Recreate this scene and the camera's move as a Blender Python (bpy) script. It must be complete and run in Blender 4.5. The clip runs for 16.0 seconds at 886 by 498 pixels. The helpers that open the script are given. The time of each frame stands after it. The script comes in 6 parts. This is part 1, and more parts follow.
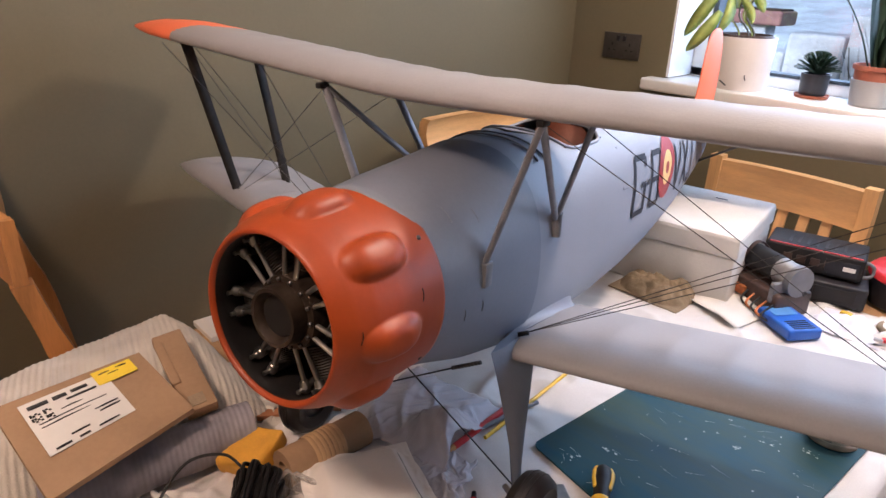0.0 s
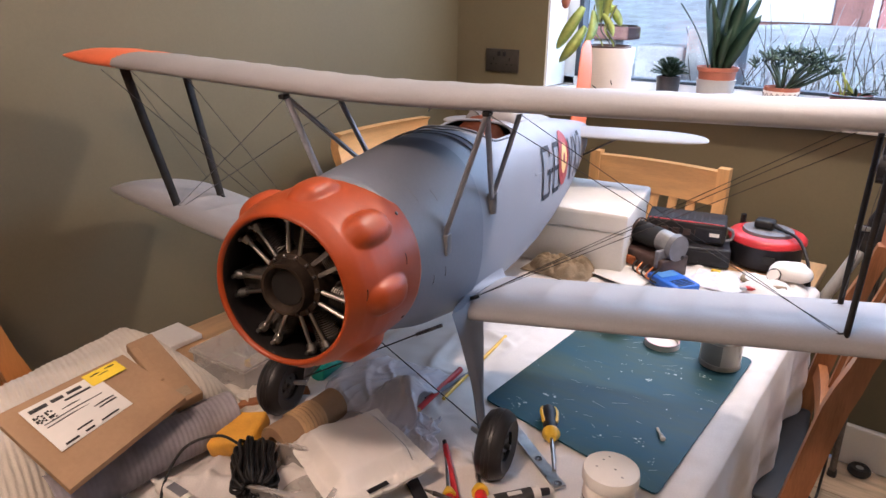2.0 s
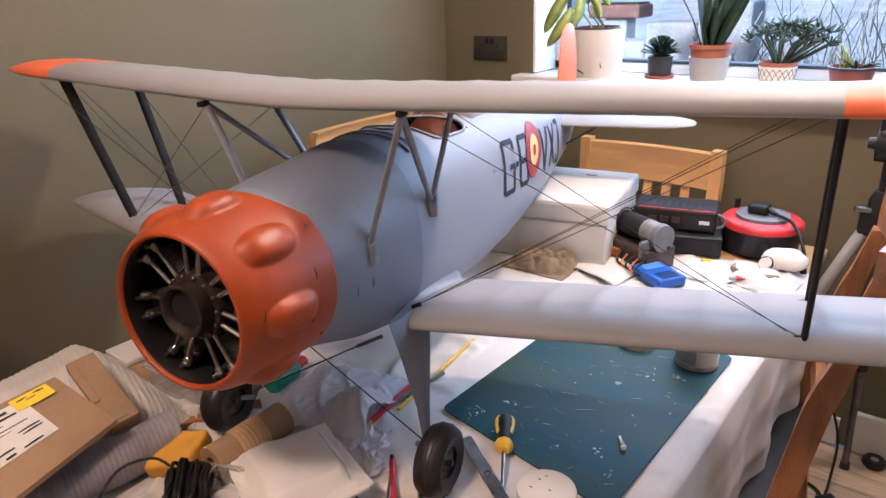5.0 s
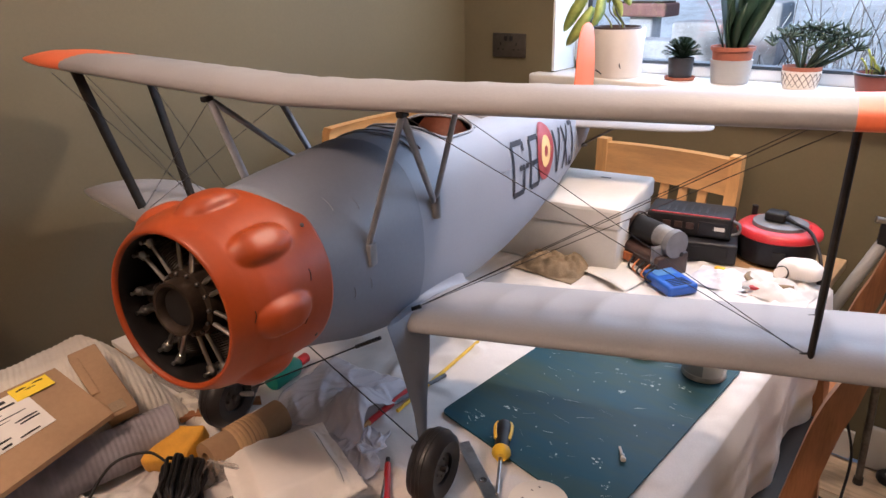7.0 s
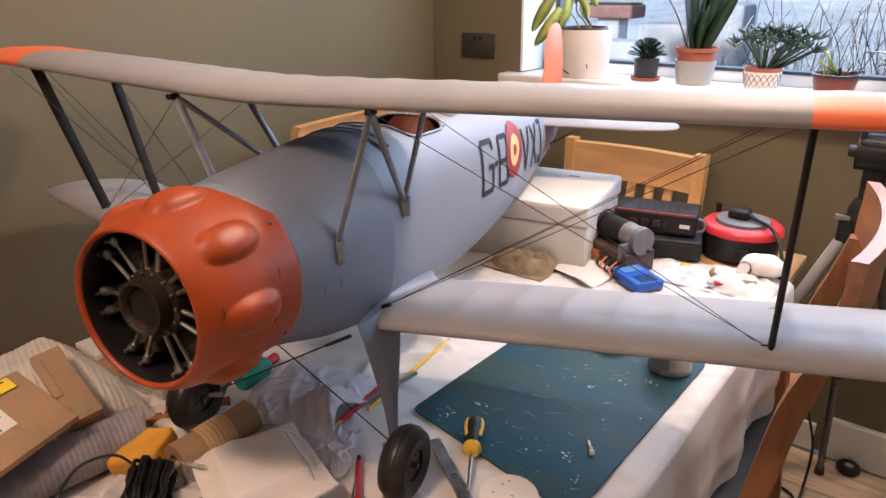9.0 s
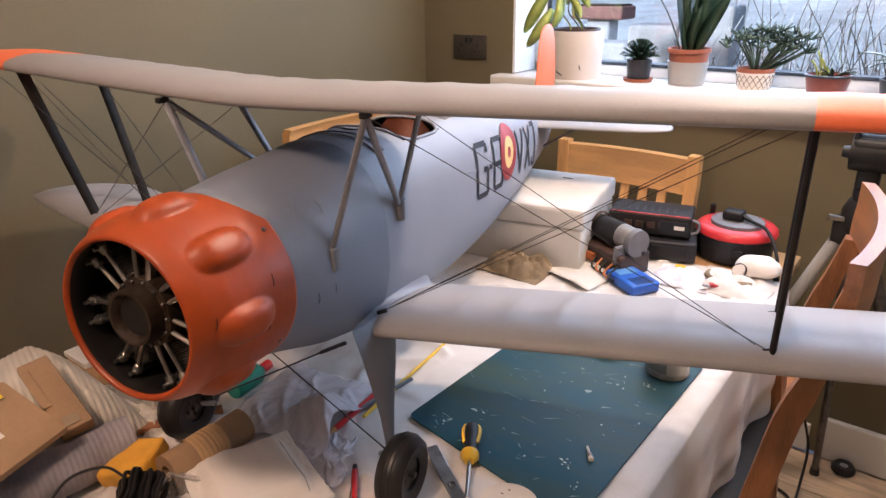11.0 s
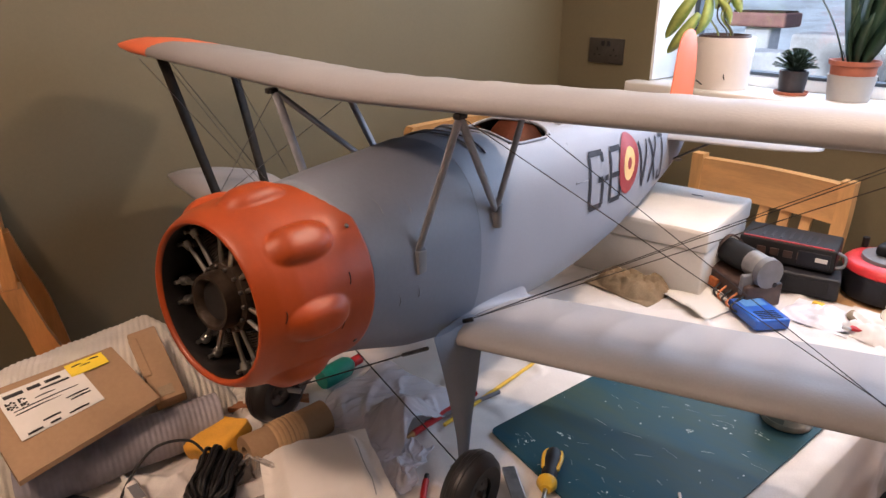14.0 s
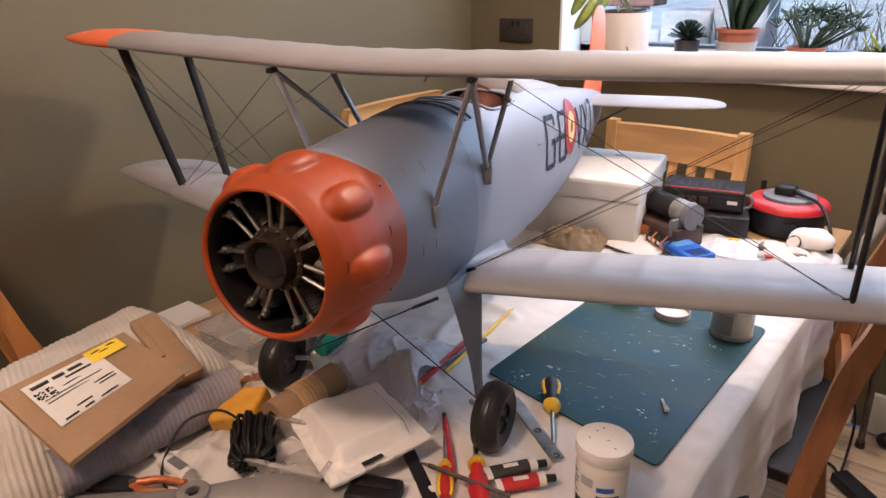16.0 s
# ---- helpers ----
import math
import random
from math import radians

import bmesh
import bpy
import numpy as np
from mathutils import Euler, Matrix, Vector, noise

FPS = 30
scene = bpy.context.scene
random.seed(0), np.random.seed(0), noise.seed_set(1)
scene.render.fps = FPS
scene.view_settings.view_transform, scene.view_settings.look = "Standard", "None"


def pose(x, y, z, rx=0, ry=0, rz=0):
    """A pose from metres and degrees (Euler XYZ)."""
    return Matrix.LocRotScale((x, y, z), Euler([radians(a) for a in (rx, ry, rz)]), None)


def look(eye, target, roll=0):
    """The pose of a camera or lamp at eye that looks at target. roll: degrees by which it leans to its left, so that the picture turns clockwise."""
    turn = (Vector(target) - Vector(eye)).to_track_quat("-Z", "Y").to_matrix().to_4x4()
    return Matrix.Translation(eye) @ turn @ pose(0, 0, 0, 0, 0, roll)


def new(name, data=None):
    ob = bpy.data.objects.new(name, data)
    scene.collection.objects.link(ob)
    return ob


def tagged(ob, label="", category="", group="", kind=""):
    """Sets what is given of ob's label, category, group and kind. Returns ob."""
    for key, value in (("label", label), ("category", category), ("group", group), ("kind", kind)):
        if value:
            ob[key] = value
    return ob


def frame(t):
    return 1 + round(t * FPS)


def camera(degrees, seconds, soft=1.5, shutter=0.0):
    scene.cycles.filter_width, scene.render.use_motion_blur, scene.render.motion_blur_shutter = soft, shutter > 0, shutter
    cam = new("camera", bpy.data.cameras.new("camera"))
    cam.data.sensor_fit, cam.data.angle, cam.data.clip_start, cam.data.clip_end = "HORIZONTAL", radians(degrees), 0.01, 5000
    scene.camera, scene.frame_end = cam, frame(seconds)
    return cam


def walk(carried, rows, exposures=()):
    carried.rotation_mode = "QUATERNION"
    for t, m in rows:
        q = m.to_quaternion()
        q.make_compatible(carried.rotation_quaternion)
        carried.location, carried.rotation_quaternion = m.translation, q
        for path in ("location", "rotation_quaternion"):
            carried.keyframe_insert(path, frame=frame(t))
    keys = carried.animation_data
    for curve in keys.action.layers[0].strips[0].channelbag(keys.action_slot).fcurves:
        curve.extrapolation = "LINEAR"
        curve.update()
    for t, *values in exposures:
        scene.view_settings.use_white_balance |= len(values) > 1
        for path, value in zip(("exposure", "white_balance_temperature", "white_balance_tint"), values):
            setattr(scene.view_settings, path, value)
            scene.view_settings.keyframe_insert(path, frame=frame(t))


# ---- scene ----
cam = camera(66.9, 16.0)
PATH = [
    (0, (0.092, 0.943, 1.46), (-1.266, 2.191, 0.688), 2.2),
    (0.5, (0.069, 0.863, 1.451), (-1.149, 2.223, 0.633), -0.9),
    (1, (0.078, 0.767, 1.448), (-1.011, 2.253, 0.667), -1.3),
    (1.5, (0.095, 0.715, 1.452), (-0.912, 2.268, 0.695), -0.1),
    (2, (0.125, 0.746, 1.453), (-0.994, 2.249, 0.753), 0.8),
    (2.5, (0.178, 0.878, 1.466), (-1.22, 2.139, 0.79), 3.1),
    (3, (0.198, 0.959, 1.465), (-1.417, 1.911, 0.767), 0.8),
    (3.5, (0.194, 0.982, 1.453), (-1.439, 1.874, 0.719), -0.8),
    (4, (0.176, 0.961, 1.447), (-1.286, 2.093, 0.684), -1.9),
    (4.5, (0.195, 0.906, 1.452), (-1.05, 2.291, 0.721), -2.6),
    (4.7, (0.199, 0.885, 1.457), (-0.99, 2.317, 0.724), -2.6),
    (6.8, (0.213, 0.906, 1.459), (-0.997, 2.32, 0.727), -0.7),
    (7, (0.213, 0.916, 1.462), (-1.014, 2.309, 0.718), -1.4),
    (7.5, (0.219, 0.919, 1.462), (-0.974, 2.341, 0.718), -1.0),
    (8, (0.222, 0.916, 1.462), (-0.978, 2.331, 0.715), -1.6),
    (8.5, (0.221, 0.913, 1.461), (-0.957, 2.348, 0.718), -1.3),
    (10.8, (0.204, 0.918, 1.458), (-0.94, 2.379, 0.712), -0.4),
    (11, (0.203, 0.921, 1.459), (-0.938, 2.386, 0.718), -0.9),
    (11.5, (0.207, 0.905, 1.46), (-0.933, 2.373, 0.722), -0.7),
    (12, (0.215, 0.896, 1.456), (-0.925, 2.364, 0.718), -1.1),
    (12.5, (0.215, 0.891, 1.457), (-0.942, 2.357, 0.742), 0.1),
    (13, (0.221, 0.943, 1.458), (-1.096, 2.271, 0.749), 0.8),
    (13.5, (0.217, 0.979, 1.454), (-1.188, 2.216, 0.749), 1.0),
    (14, (0.21, 0.989, 1.451), (-1.207, 2.194, 0.717), 0.0),
    (14.5, (0.194, 0.976, 1.453), (-1.192, 2.225, 0.733), 0.0),
    (15, (0.179, 0.921, 1.458), (-1.079, 2.287, 0.718), -1.1),
    (15.5, (0.159, 0.827, 1.449), (-1.004, 2.262, 0.683), -1.6),
    (16, (0.167, 0.791, 1.44), (-1.013, 2.214, 0.678), -1.5),
]
walk(cam, [(t, look(eye, target, roll)) for t, eye, target, roll in PATH], exposures=[(0, 0.07, 5600, 16), (1.0, 0.15, 5700, 17), (1.5, 0.17, 5500, 16), (2.0, 0.15, 5560, 16), (2.5, 0.09, 5760, 17), (3.5, 0.13, 5920, 17), (4.0, 0.18, 5560, 16), (4.5, 0.22, 5500, 16), (7.0, 0.03, 5880, 17), (8.0, 0.08, 5930, 17), (12.5, 0.05, 5950, 17), (14.0, -0.02, 6010, 17), (16.0, 0.06, 5860, 17)])

# ---- world and lights ----
world = bpy.data.worlds.new("world")
scene.world = world
world.use_nodes = True
wn = world.node_tree
sky = wn.nodes.new("ShaderNodeTexSky")
sky.sky_type, sky.sun_disc = "NISHITA", False
sky.sun_elevation, sky.sun_rotation = radians(30), radians(197)
wn.links.new(sky.outputs[0], wn.nodes["Background"].inputs[0])
wn.nodes["Background"].inputs[1].default_value = 0.15


def lamp(name, kind, energy, colour, m, size=0.1, size_y=None):
    d = bpy.data.lights.new(name, kind)
    d.energy, d.color = energy, colour
    if kind == "AREA":
        d.shape, d.size, d.size_y = "RECTANGLE", size, size_y or size
    elif kind == "SUN":
        d.angle = size
    else:
        d.shadow_soft_size = size
    ob = new(name, d)
    ob.matrix_world = m
    return ob


# Sun added from behind the house to brighten the garden, not the room.
lamp("sun", "SUN", 3.6, (1, 0.97, 0.93), look((0, 0, 0), (0.3, 1.0, -0.62)), radians(2))
lamp("window_daylight", "AREA", 36, (0.66, 0.82, 1.0), look((0.05, 3.22, 1.66), (0.0, 0.0, 0.75)), 2.2, 0.9)
lamp("table_pendant", "POINT", 50, (1.0, 0.76, 0.54), pose(-0.10, 2.36, 2.20), 0.06)
lamp("kitchen_ceiling_lamp", "POINT", 48, (1.0, 0.69, 0.46), pose(-0.30, 0.42, 2.28), 0.10)

# ---- materials ----


def mat(name, col, rough=0.6, metal=0.0, var=0.25, scale=8.0, fine=90.0, bump=0.1, spec=0.5, second=None, coat=0.0, sheen=0.0, trans=0.0, alpha=1.0, stretch=None, island=0.0):
    m = bpy.data.materials.new(name)
    m.use_nodes = True
    t = m.node_tree
    n, k = t.nodes, t.links
    b = n["Principled BSDF"]
    b.inputs["Roughness"].default_value, b.inputs["Metallic"].default_value = rough, metal
    b.inputs["Specular IOR Level"].default_value = spec
    b.inputs["Coat Weight"].default_value, b.inputs["Sheen Weight"].default_value = coat, sheen
    b.inputs["Transmission Weight"].default_value, b.inputs["Alpha"].default_value = trans, alpha
    tc = n.new("ShaderNodeTexCoord")
    mp = n.new("ShaderNodeMapping")
    k.new(tc.outputs["Object"], mp.inputs["Vector"])
    if stretch:
        mp.inputs["Scale"].default_value = stretch
    big, small = n.new("ShaderNodeTexNoise"), n.new("ShaderNodeTexNoise")
    for node, sc, det in ((big, scale, 4), (small, fine, 3)):
        node.inputs["Scale"].default_value, node.inputs["Detail"].default_value = sc, det
        k.new(mp.outputs[0], node.inputs["Vector"])
    ramp = n.new("ShaderNodeValToRGB")
    lo = second or tuple(c * (1 - var) for c in col)
    hi = col if second else tuple(min(1, c * (1 + 0.35 * var)) for c in col)
    ramp.color_ramp.elements[0].color, ramp.color_ramp.elements[1].color = (*lo, 1), (*hi, 1)
    ramp.color_ramp.elements[0].position, ramp.color_ramp.elements[1].position = 0.34, 0.62
    mix = n.new("ShaderNodeMath")
    mix.operation = "MULTIPLY_ADD"
    mix.inputs[1].default_value = 0.25
    k.new(small.outputs[0], mix.inputs[0])
    sc2 = n.new("ShaderNodeMath")
    sc2.operation = "MULTIPLY"
    sc2.inputs[1].default_value = 0.75
    k.new(big.outputs[0], sc2.inputs[0])
    k.new(sc2.outputs[0], mix.inputs[2])
    k.new(mix.outputs[0], ramp.inputs[0])
    out = ramp.outputs[0]
    if island:
        info = n.new("ShaderNodeObjectInfo")
        hsv = n.new("ShaderNodeHueSaturation")
        mr = n.new("ShaderNodeMapRange")
        mr.inputs["To Min"].default_value, mr.inputs["To Max"].default_value = 1 - island, 1 + island
        k.new(info.outputs["Random"], mr.inputs["Value"])
        k.new(mr.outputs[0], hsv.inputs["Value"])
        k.new(out, hsv.inputs["Color"])
        out = hsv.outputs[0]
    k.new(out, b.inputs["Base Color"])
    rr = n.new("ShaderNodeMapRange")
    rr.inputs["To Min"].default_value, rr.inputs["To Max"].default_value = max(0.02, rough - 0.1), min(1, rough + 0.1)
    k.new(big.outputs[0], rr.inputs["Value"])
    k.new(rr.outputs[0], b.inputs["Roughness"])
    if bump:
        bp = n.new("ShaderNodeBump")
        bp.inputs["Strength"].default_value, bp.inputs["Distance"].default_value = bump, 0.002
        k.new(small.outputs[0], bp.inputs["Height"])
        k.new(bp.outputs[0], b.inputs["Normal"])
    return m


M_WALL = mat("olive_wall_paint", (0.150, 0.128, 0.076), 0.7, var=0.10, scale=1.5, fine=140, bump=0.12, spec=0.3)
M_WHITE = mat("white_gloss_paint", (0.78, 0.76, 0.72), 0.4, var=0.06, scale=3, bump=0.04)
M_CEIL = mat("white_ceiling_paint", (0.78, 0.77, 0.74), 0.9, var=0.04, scale=2)
M_CAB = mat("taupe_cabinet_paint", (0.300, 0.248, 0.206), 0.5, var=0.08, scale=2, bump=0.05)
M_CABEDGE = mat("pale_cabinet_edge", (0.62, 0.56, 0.49), 0.5, var=0.08, scale=3)
M_FLOOR = mat("laminate_floor", (0.58, 0.44, 0.30), 0.45, var=0.35, scale=5, fine=40, stretch=(0.6, 9, 1), bump=0.1, island=0.12)
M_PINE = mat("honey_oak", (0.66, 0.38, 0.15), 0.4, var=0.2, scale=6, fine=60, stretch=(6, 6, 0.7), bump=0.08)
M_PINE_X = mat("honey_oak_rail", (0.66, 0.38, 0.15), 0.4, var=0.2, scale=6, fine=60, stretch=(0.7, 6, 6), bump=0.08)
M_AMBERWOOD = mat("amber_stained_wood", (0.50, 0.22, 0.065), 0.4, var=0.3, scale=6, fine=60, stretch=(6, 6, 0.7), bump=0.08)
M_DARKWOOD = mat("brown_stained_wood", (0.36, 0.15, 0.058), 0.4, var=0.4, scale=6, fine=60, stretch=(6, 6, 0.7), bump=0.08)
M_DARKWOOD_X = mat("brown_stained_rail", (0.36, 0.15, 0.058), 0.4, var=0.4, scale=6, fine=60, stretch=(0.7, 6, 6), bump=0.08)
M_TABLE = mat("table_wood", (0.50, 0.30, 0.14), 0.4, var=0.35, scale=5, fine=50, stretch=(8, 0.7, 1), bump=0.06)
M_SHEET = mat("white_dust_sheet", (0.74, 0.70, 0.665), 0.85, var=0.16, scale=5, fine=420, bump=0.12, spec=0.2, sheen=0.2)
M_TOWEL = mat("cream_towel", (0.62, 0.57, 0.49), 0.95, var=0.18, scale=12, fine=400, bump=0.6, spec=0.1, sheen=0.4)
M_GREY = mat("silver_grey_fabric", (0.285, 0.278, 0.282), 0.55, var=0.10, scale=7, fine=260, bump=0.10, spec=0.4)
# Blue grey paint, darkened for the upper wing's shadow on the cowling.
M_METALGREY = mat("blue_grey_paint_wing_shade", (0.178, 0.197, 0.245), 0.5, var=0.10, scale=6, fine=160, bump=0.05)
# Bluer than the wings: sky light on the fuselage put into its colour.
M_FUSE = mat("fuselage_fabric_sky_tint", (0.250, 0.266, 0.310), 0.5, var=0.08, scale=5, fine=260, bump=0.08, spec=0.4)
M_STRUT = mat("grey_strut_paint", (0.22, 0.225, 0.25), 0.4, var=0.3, scale=30, bump=0.05)
M_ORANGE = mat("orange_cowl_paint", (0.31, 0.048, 0.005), 0.44, var=0.14, scale=9, fine=120, bump=0.04, spec=0.4)
M_ORANGEF = mat("orange_fabric_paint", (0.82, 0.17, 0.06), 0.5, var=0.10, scale=9, fine=200, bump=0.08)
M_BLACK = mat("matt_black", (0.015, 0.014, 0.014), 0.5, var=0.4, scale=20, bump=0.05, spec=0.3)
M_BLACKSTRUT = mat("black_strut_paint", (0.022, 0.017, 0.012), 0.6, var=0.5, scale=40, bump=0.1, spec=0.2)
M_RUBBER = mat("black_rubber", (0.018, 0.017, 0.018), 0.42, var=0.4, scale=30, bump=0.1)
M_STEEL = mat("brushed_steel", (0.55, 0.53, 0.50), 0.32, 1.0, var=0.3, scale=40, bump=0.05)
M_DARKSTEEL = mat("dark_steel", (0.16, 0.15, 0.145), 0.4, 0.9, var=0.4, scale=40, bump=0.05)
M_BRONZE = mat("dark_bronze", (0.060, 0.042, 0.030), 0.42, 0.6, var=0.5, scale=50, bump=0.2)
M_FIN = mat("cylinder_fins", (0.19, 0.17, 0.15), 0.42, 0.6, var=0.4, scale=60, bump=0.1)
M_WIRE = mat("dark_wire", (0.07, 0.06, 0.055), 0.4, 0.5, var=0.2)
M_LEATHER = mat("brown_leather", (0.16, 0.045, 0.02), 0.5, var=0.4, scale=20, fine=150, bump=0.3)
M_LETTER = mat("black_lettering", (0.022, 0.022, 0.030), 0.6, var=0.3, scale=30, spec=0.25)
M_MAROON = mat("maroon_paint", (0.30, 0.025, 0.03), 0.5, var=0.15, scale=20)
M_YELLOW = mat("pale_yellow_paint", (0.75, 0.50, 0.20), 0.5, var=0.12, scale=20)
M_MAT = mat("teal_cutting_mat", (0.006, 0.052, 0.080), 0.48, var=0.4, scale=5.5, fine=34, bump=0.15, spec=0.22, stretch=(0.5, 1.6, 1), second=(0.034, 0.060, 0.044))
M_SPECK = mat("dried_white_paint", (0.55, 0.58, 0.55), 0.6, var=0.2, scale=50)
M_KRAFT = mat("kraft_card", (0.36, 0.23, 0.13), 0.75, var=0.15, scale=9, fine=150, bump=0.12, spec=0.2)
M_LABEL = mat("white_paper", (0.74, 0.71, 0.66), 0.7, var=0.06, scale=10, bump=0.05, spec=0.2)
M_INK = mat("black_ink", (0.03, 0.028, 0.026), 0.6, var=0.2, scale=60)
M_STICKER = mat("yellow_sticker", (0.85, 0.62, 0.02), 0.5, var=0.08, scale=20)
# Grey that carries the shade on the towel's open side.
M_TOWELSHADE = mat("grey_towel_shade", (0.27, 0.25, 0.275), 0.7, var=0.35, scale=18, fine=60, bump=0.3)
M_AMBER = mat("amber_yellow_sponge", (0.72, 0.36, 0.03), 0.65, var=0.15, scale=30, fine=300, bump=0.3)
M_POUCH = mat("white_padded_plastic", (0.86, 0.82, 0.77), 0.32, var=0.05, scale=14, fine=45, bump=0.25)
M_CRINKLE = mat("thin_white_plastic", (0.80, 0.77, 0.80), 0.3, var=0.15, scale=18, fine=50, bump=0.5)
M_BAG = mat("clear_crinkled_polythene", (0.86, 0.83, 0.88), 0.22, var=0.06, scale=18, fine=50, bump=0.5, alpha=0.62)
M_CLEAR = mat("cloudy_clear_plastic", (0.66, 0.62, 0.58), 0.18, var=0.1, scale=20, bump=0.05, alpha=0.38)
M_RED = mat("red_plastic", (0.50, 0.02, 0.02), 0.35, var=0.15, scale=25)
M_REDREEL = mat("red_reel_plastic", (0.55, 0.03, 0.035), 0.35, var=0.2, scale=25)
M_BLUE = mat("blue_plastic", (0.02, 0.11, 0.50), 0.35, var=0.2, scale=25)
M_TEAL = mat("green_bottle_plastic", (0.01, 0.22, 0.17), 0.35, var=0.2, scale=25)
M_YEL = mat("yellow_plastic", (0.80, 0.50, 0.03), 0.35, var=0.15, scale=25)
M_DGREY = mat("dark_grey_plastic", (0.018, 0.018, 0.021), 0.42, var=0.3, scale=25, bump=0.1, spec=0.3)
M_MGREY = mat("mid_grey_plastic", (0.17, 0.172, 0.185), 0.45, var=0.2, scale=25)
M_PROP = mat("grey_propeller_paint", (0.23, 0.215, 0.20), 0.42, var=0.18, scale=14, bump=0.1)
M_FOAM = mat("white_foam", (0.70, 0.67, 0.62), 0.8, var=0.10, scale=10, fine=300, bump=0.5, spec=0.15)
M_BROWNBOX = mat("worn_brown_box", (0.065, 0.035, 0.026), 0.45, var=0.6, scale=14, bump=0.2)
M_COPPER = mat("orange_copper", (0.55, 0.17, 0.05), 0.4, 0.3, var=0.4, scale=60)
M_RAG = mat("brown_rag", (0.29, 0.22, 0.145), 0.95, var=0.35, scale=20, fine=300, bump=0.6, spec=0.1)
M_TERRA = mat("terracotta", (0.36, 0.115, 0.065), 0.7, var=0.2, scale=15)
M_PLUM = mat("plum_brown_plastic", (0.20, 0.05, 0.035), 0.4, var=0.15, scale=15)
M_POTWHITE = mat("white_glazed_pot", (0.74, 0.68, 0.62), 0.3, var=0.05, scale=8)
M_POTGREY = mat("grey_glazed_pot", (0.36, 0.36, 0.35), 0.4, var=0.08, scale=8)
M_POTDARK = mat("charcoal_pot", (0.03, 0.032, 0.04), 0.4, var=0.3, scale=20)
M_SOIL = mat("potting_soil", (0.05, 0.032, 0.02), 0.95, var=0.5, scale=60, bump=0.6)
M_LEAFDARK = mat("dark_green_leaf", (0.022, 0.05, 0.03), 0.4, var=0.5, scale=25, island=0.2)
M_LEAFMID = mat("grey_green_leaf", (0.05, 0.085, 0.055), 0.5, var=0.4, scale=25)
M_LEAFLIME = mat("lime_leaf", (0.38, 0.45, 0.11), 0.45, var=0.4, scale=18)
M_SOCKET = mat("black_nickel_plate", (0.07, 0.062, 0.054), 0.4, 0.5, var=0.2, scale=30)
M_UPVC = mat("white_window_plastic", (0.80, 0.82, 0.84), 0.35, var=0.04, scale=5, bump=0.02)
M_GASKET = mat("grey_rubber_gasket", (0.05, 0.065, 0.085), 0.6, var=0.2)
M_GARDEN = mat("frosty_grass", (0.52, 0.63, 0.70), 0.95, var=0.32, scale=2.2, fine=16, bump=0.5)
M_TWIG = mat("bare_twigs", (0.13, 0.13, 0.11), 0.9, var=0.4, scale=6)
M_PALETWIG = mat("pale_dry_stems", (0.60, 0.66, 0.70), 0.9, var=0.3, scale=6)
M_BRICK = mat("red_brick", (0.33, 0.18, 0.165), 0.85, var=0.35, scale=3, fine=30, bump=0.3)
M_STONE = mat("grey_garden_stone", (0.50, 0.56, 0.60), 0.9, var=0.35, scale=4, fine=40, bump=0.4)
M_PINKDOOR = mat("faded_red_door", (0.52, 0.26, 0.27), 0.6, var=0.15, scale=3)


def glass_mat():
    m = bpy.data.materials.new("window_glass")
    m.use_nodes = True
    t = m.node_tree
    t.nodes.clear()
    o, g, tr, mx = (t.nodes.new(x) for x in ("ShaderNodeOutputMaterial", "ShaderNodeBsdfGlossy", "ShaderNodeBsdfTransparent", "ShaderNodeMixShader"))
    g.inputs["Roughness"].default_value = 0.02
    mx.inputs[0].default_value = 0.05
    t.links.new(tr.outputs[0], mx.inputs[1])
    t.links.new(g.outputs[0], mx.inputs[2])
    t.links.new(mx.outputs[0], o.inputs[0])
    return m


M_GLASS = glass_mat()


def check_mat():
    """White tea towel with a dark woven check."""
    m = mat("checked_cotton", (0.72, 0.68, 0.63), 0.9, var=0.1, scale=20, fine=300, bump=0.4)
    t = m.node_tree
    b = t.nodes["Principled BSDF"]
    src = b.inputs["Base Color"].links[0].from_socket
    uv = t.nodes.new("ShaderNodeUVMap")
    sep = t.nodes.new("ShaderNodeSeparateXYZ")
    t.links.new(uv.outputs[0], sep.inputs[0])
    last = None
    for ax in (0, 1):
        a = t.nodes.new("ShaderNodeMath")
        a.operation = "MULTIPLY"
        a.inputs[1].default_value = 17
        f = t.nodes.new("ShaderNodeMath")
        f.operation = "FRACT"
        l = t.nodes.new("ShaderNodeMath")
        l.operation = "LESS_THAN"
        l.inputs[1].default_value = 0.14
        t.links.new(sep.outputs[ax], a.inputs[0])
        t.links.new(a.outputs[0], f.inputs[0])
        t.links.new(f.outputs[0], l.inputs[0])
        if last is None:
            last = l.outputs[0]
        else:
            mxx = t.nodes.new("ShaderNodeMath")
            mxx.operation = "MAXIMUM"
            t.links.new(last, mxx.inputs[0])
            t.links.new(l.outputs[0], mxx.inputs[1])
            last = mxx.outputs[0]
    mc = t.nodes.new("ShaderNodeMixRGB")
    mc.inputs[2].default_value = (0.03, 0.025, 0.03, 1)
    t.links.new(last, mc.inputs[0])
    t.links.new(src, mc.inputs[1])
    t.links.new(mc.outputs[0], b.inputs["Base Color"])
    return m


M_CHECK = check_mat()

# ---- mesh helpers ----


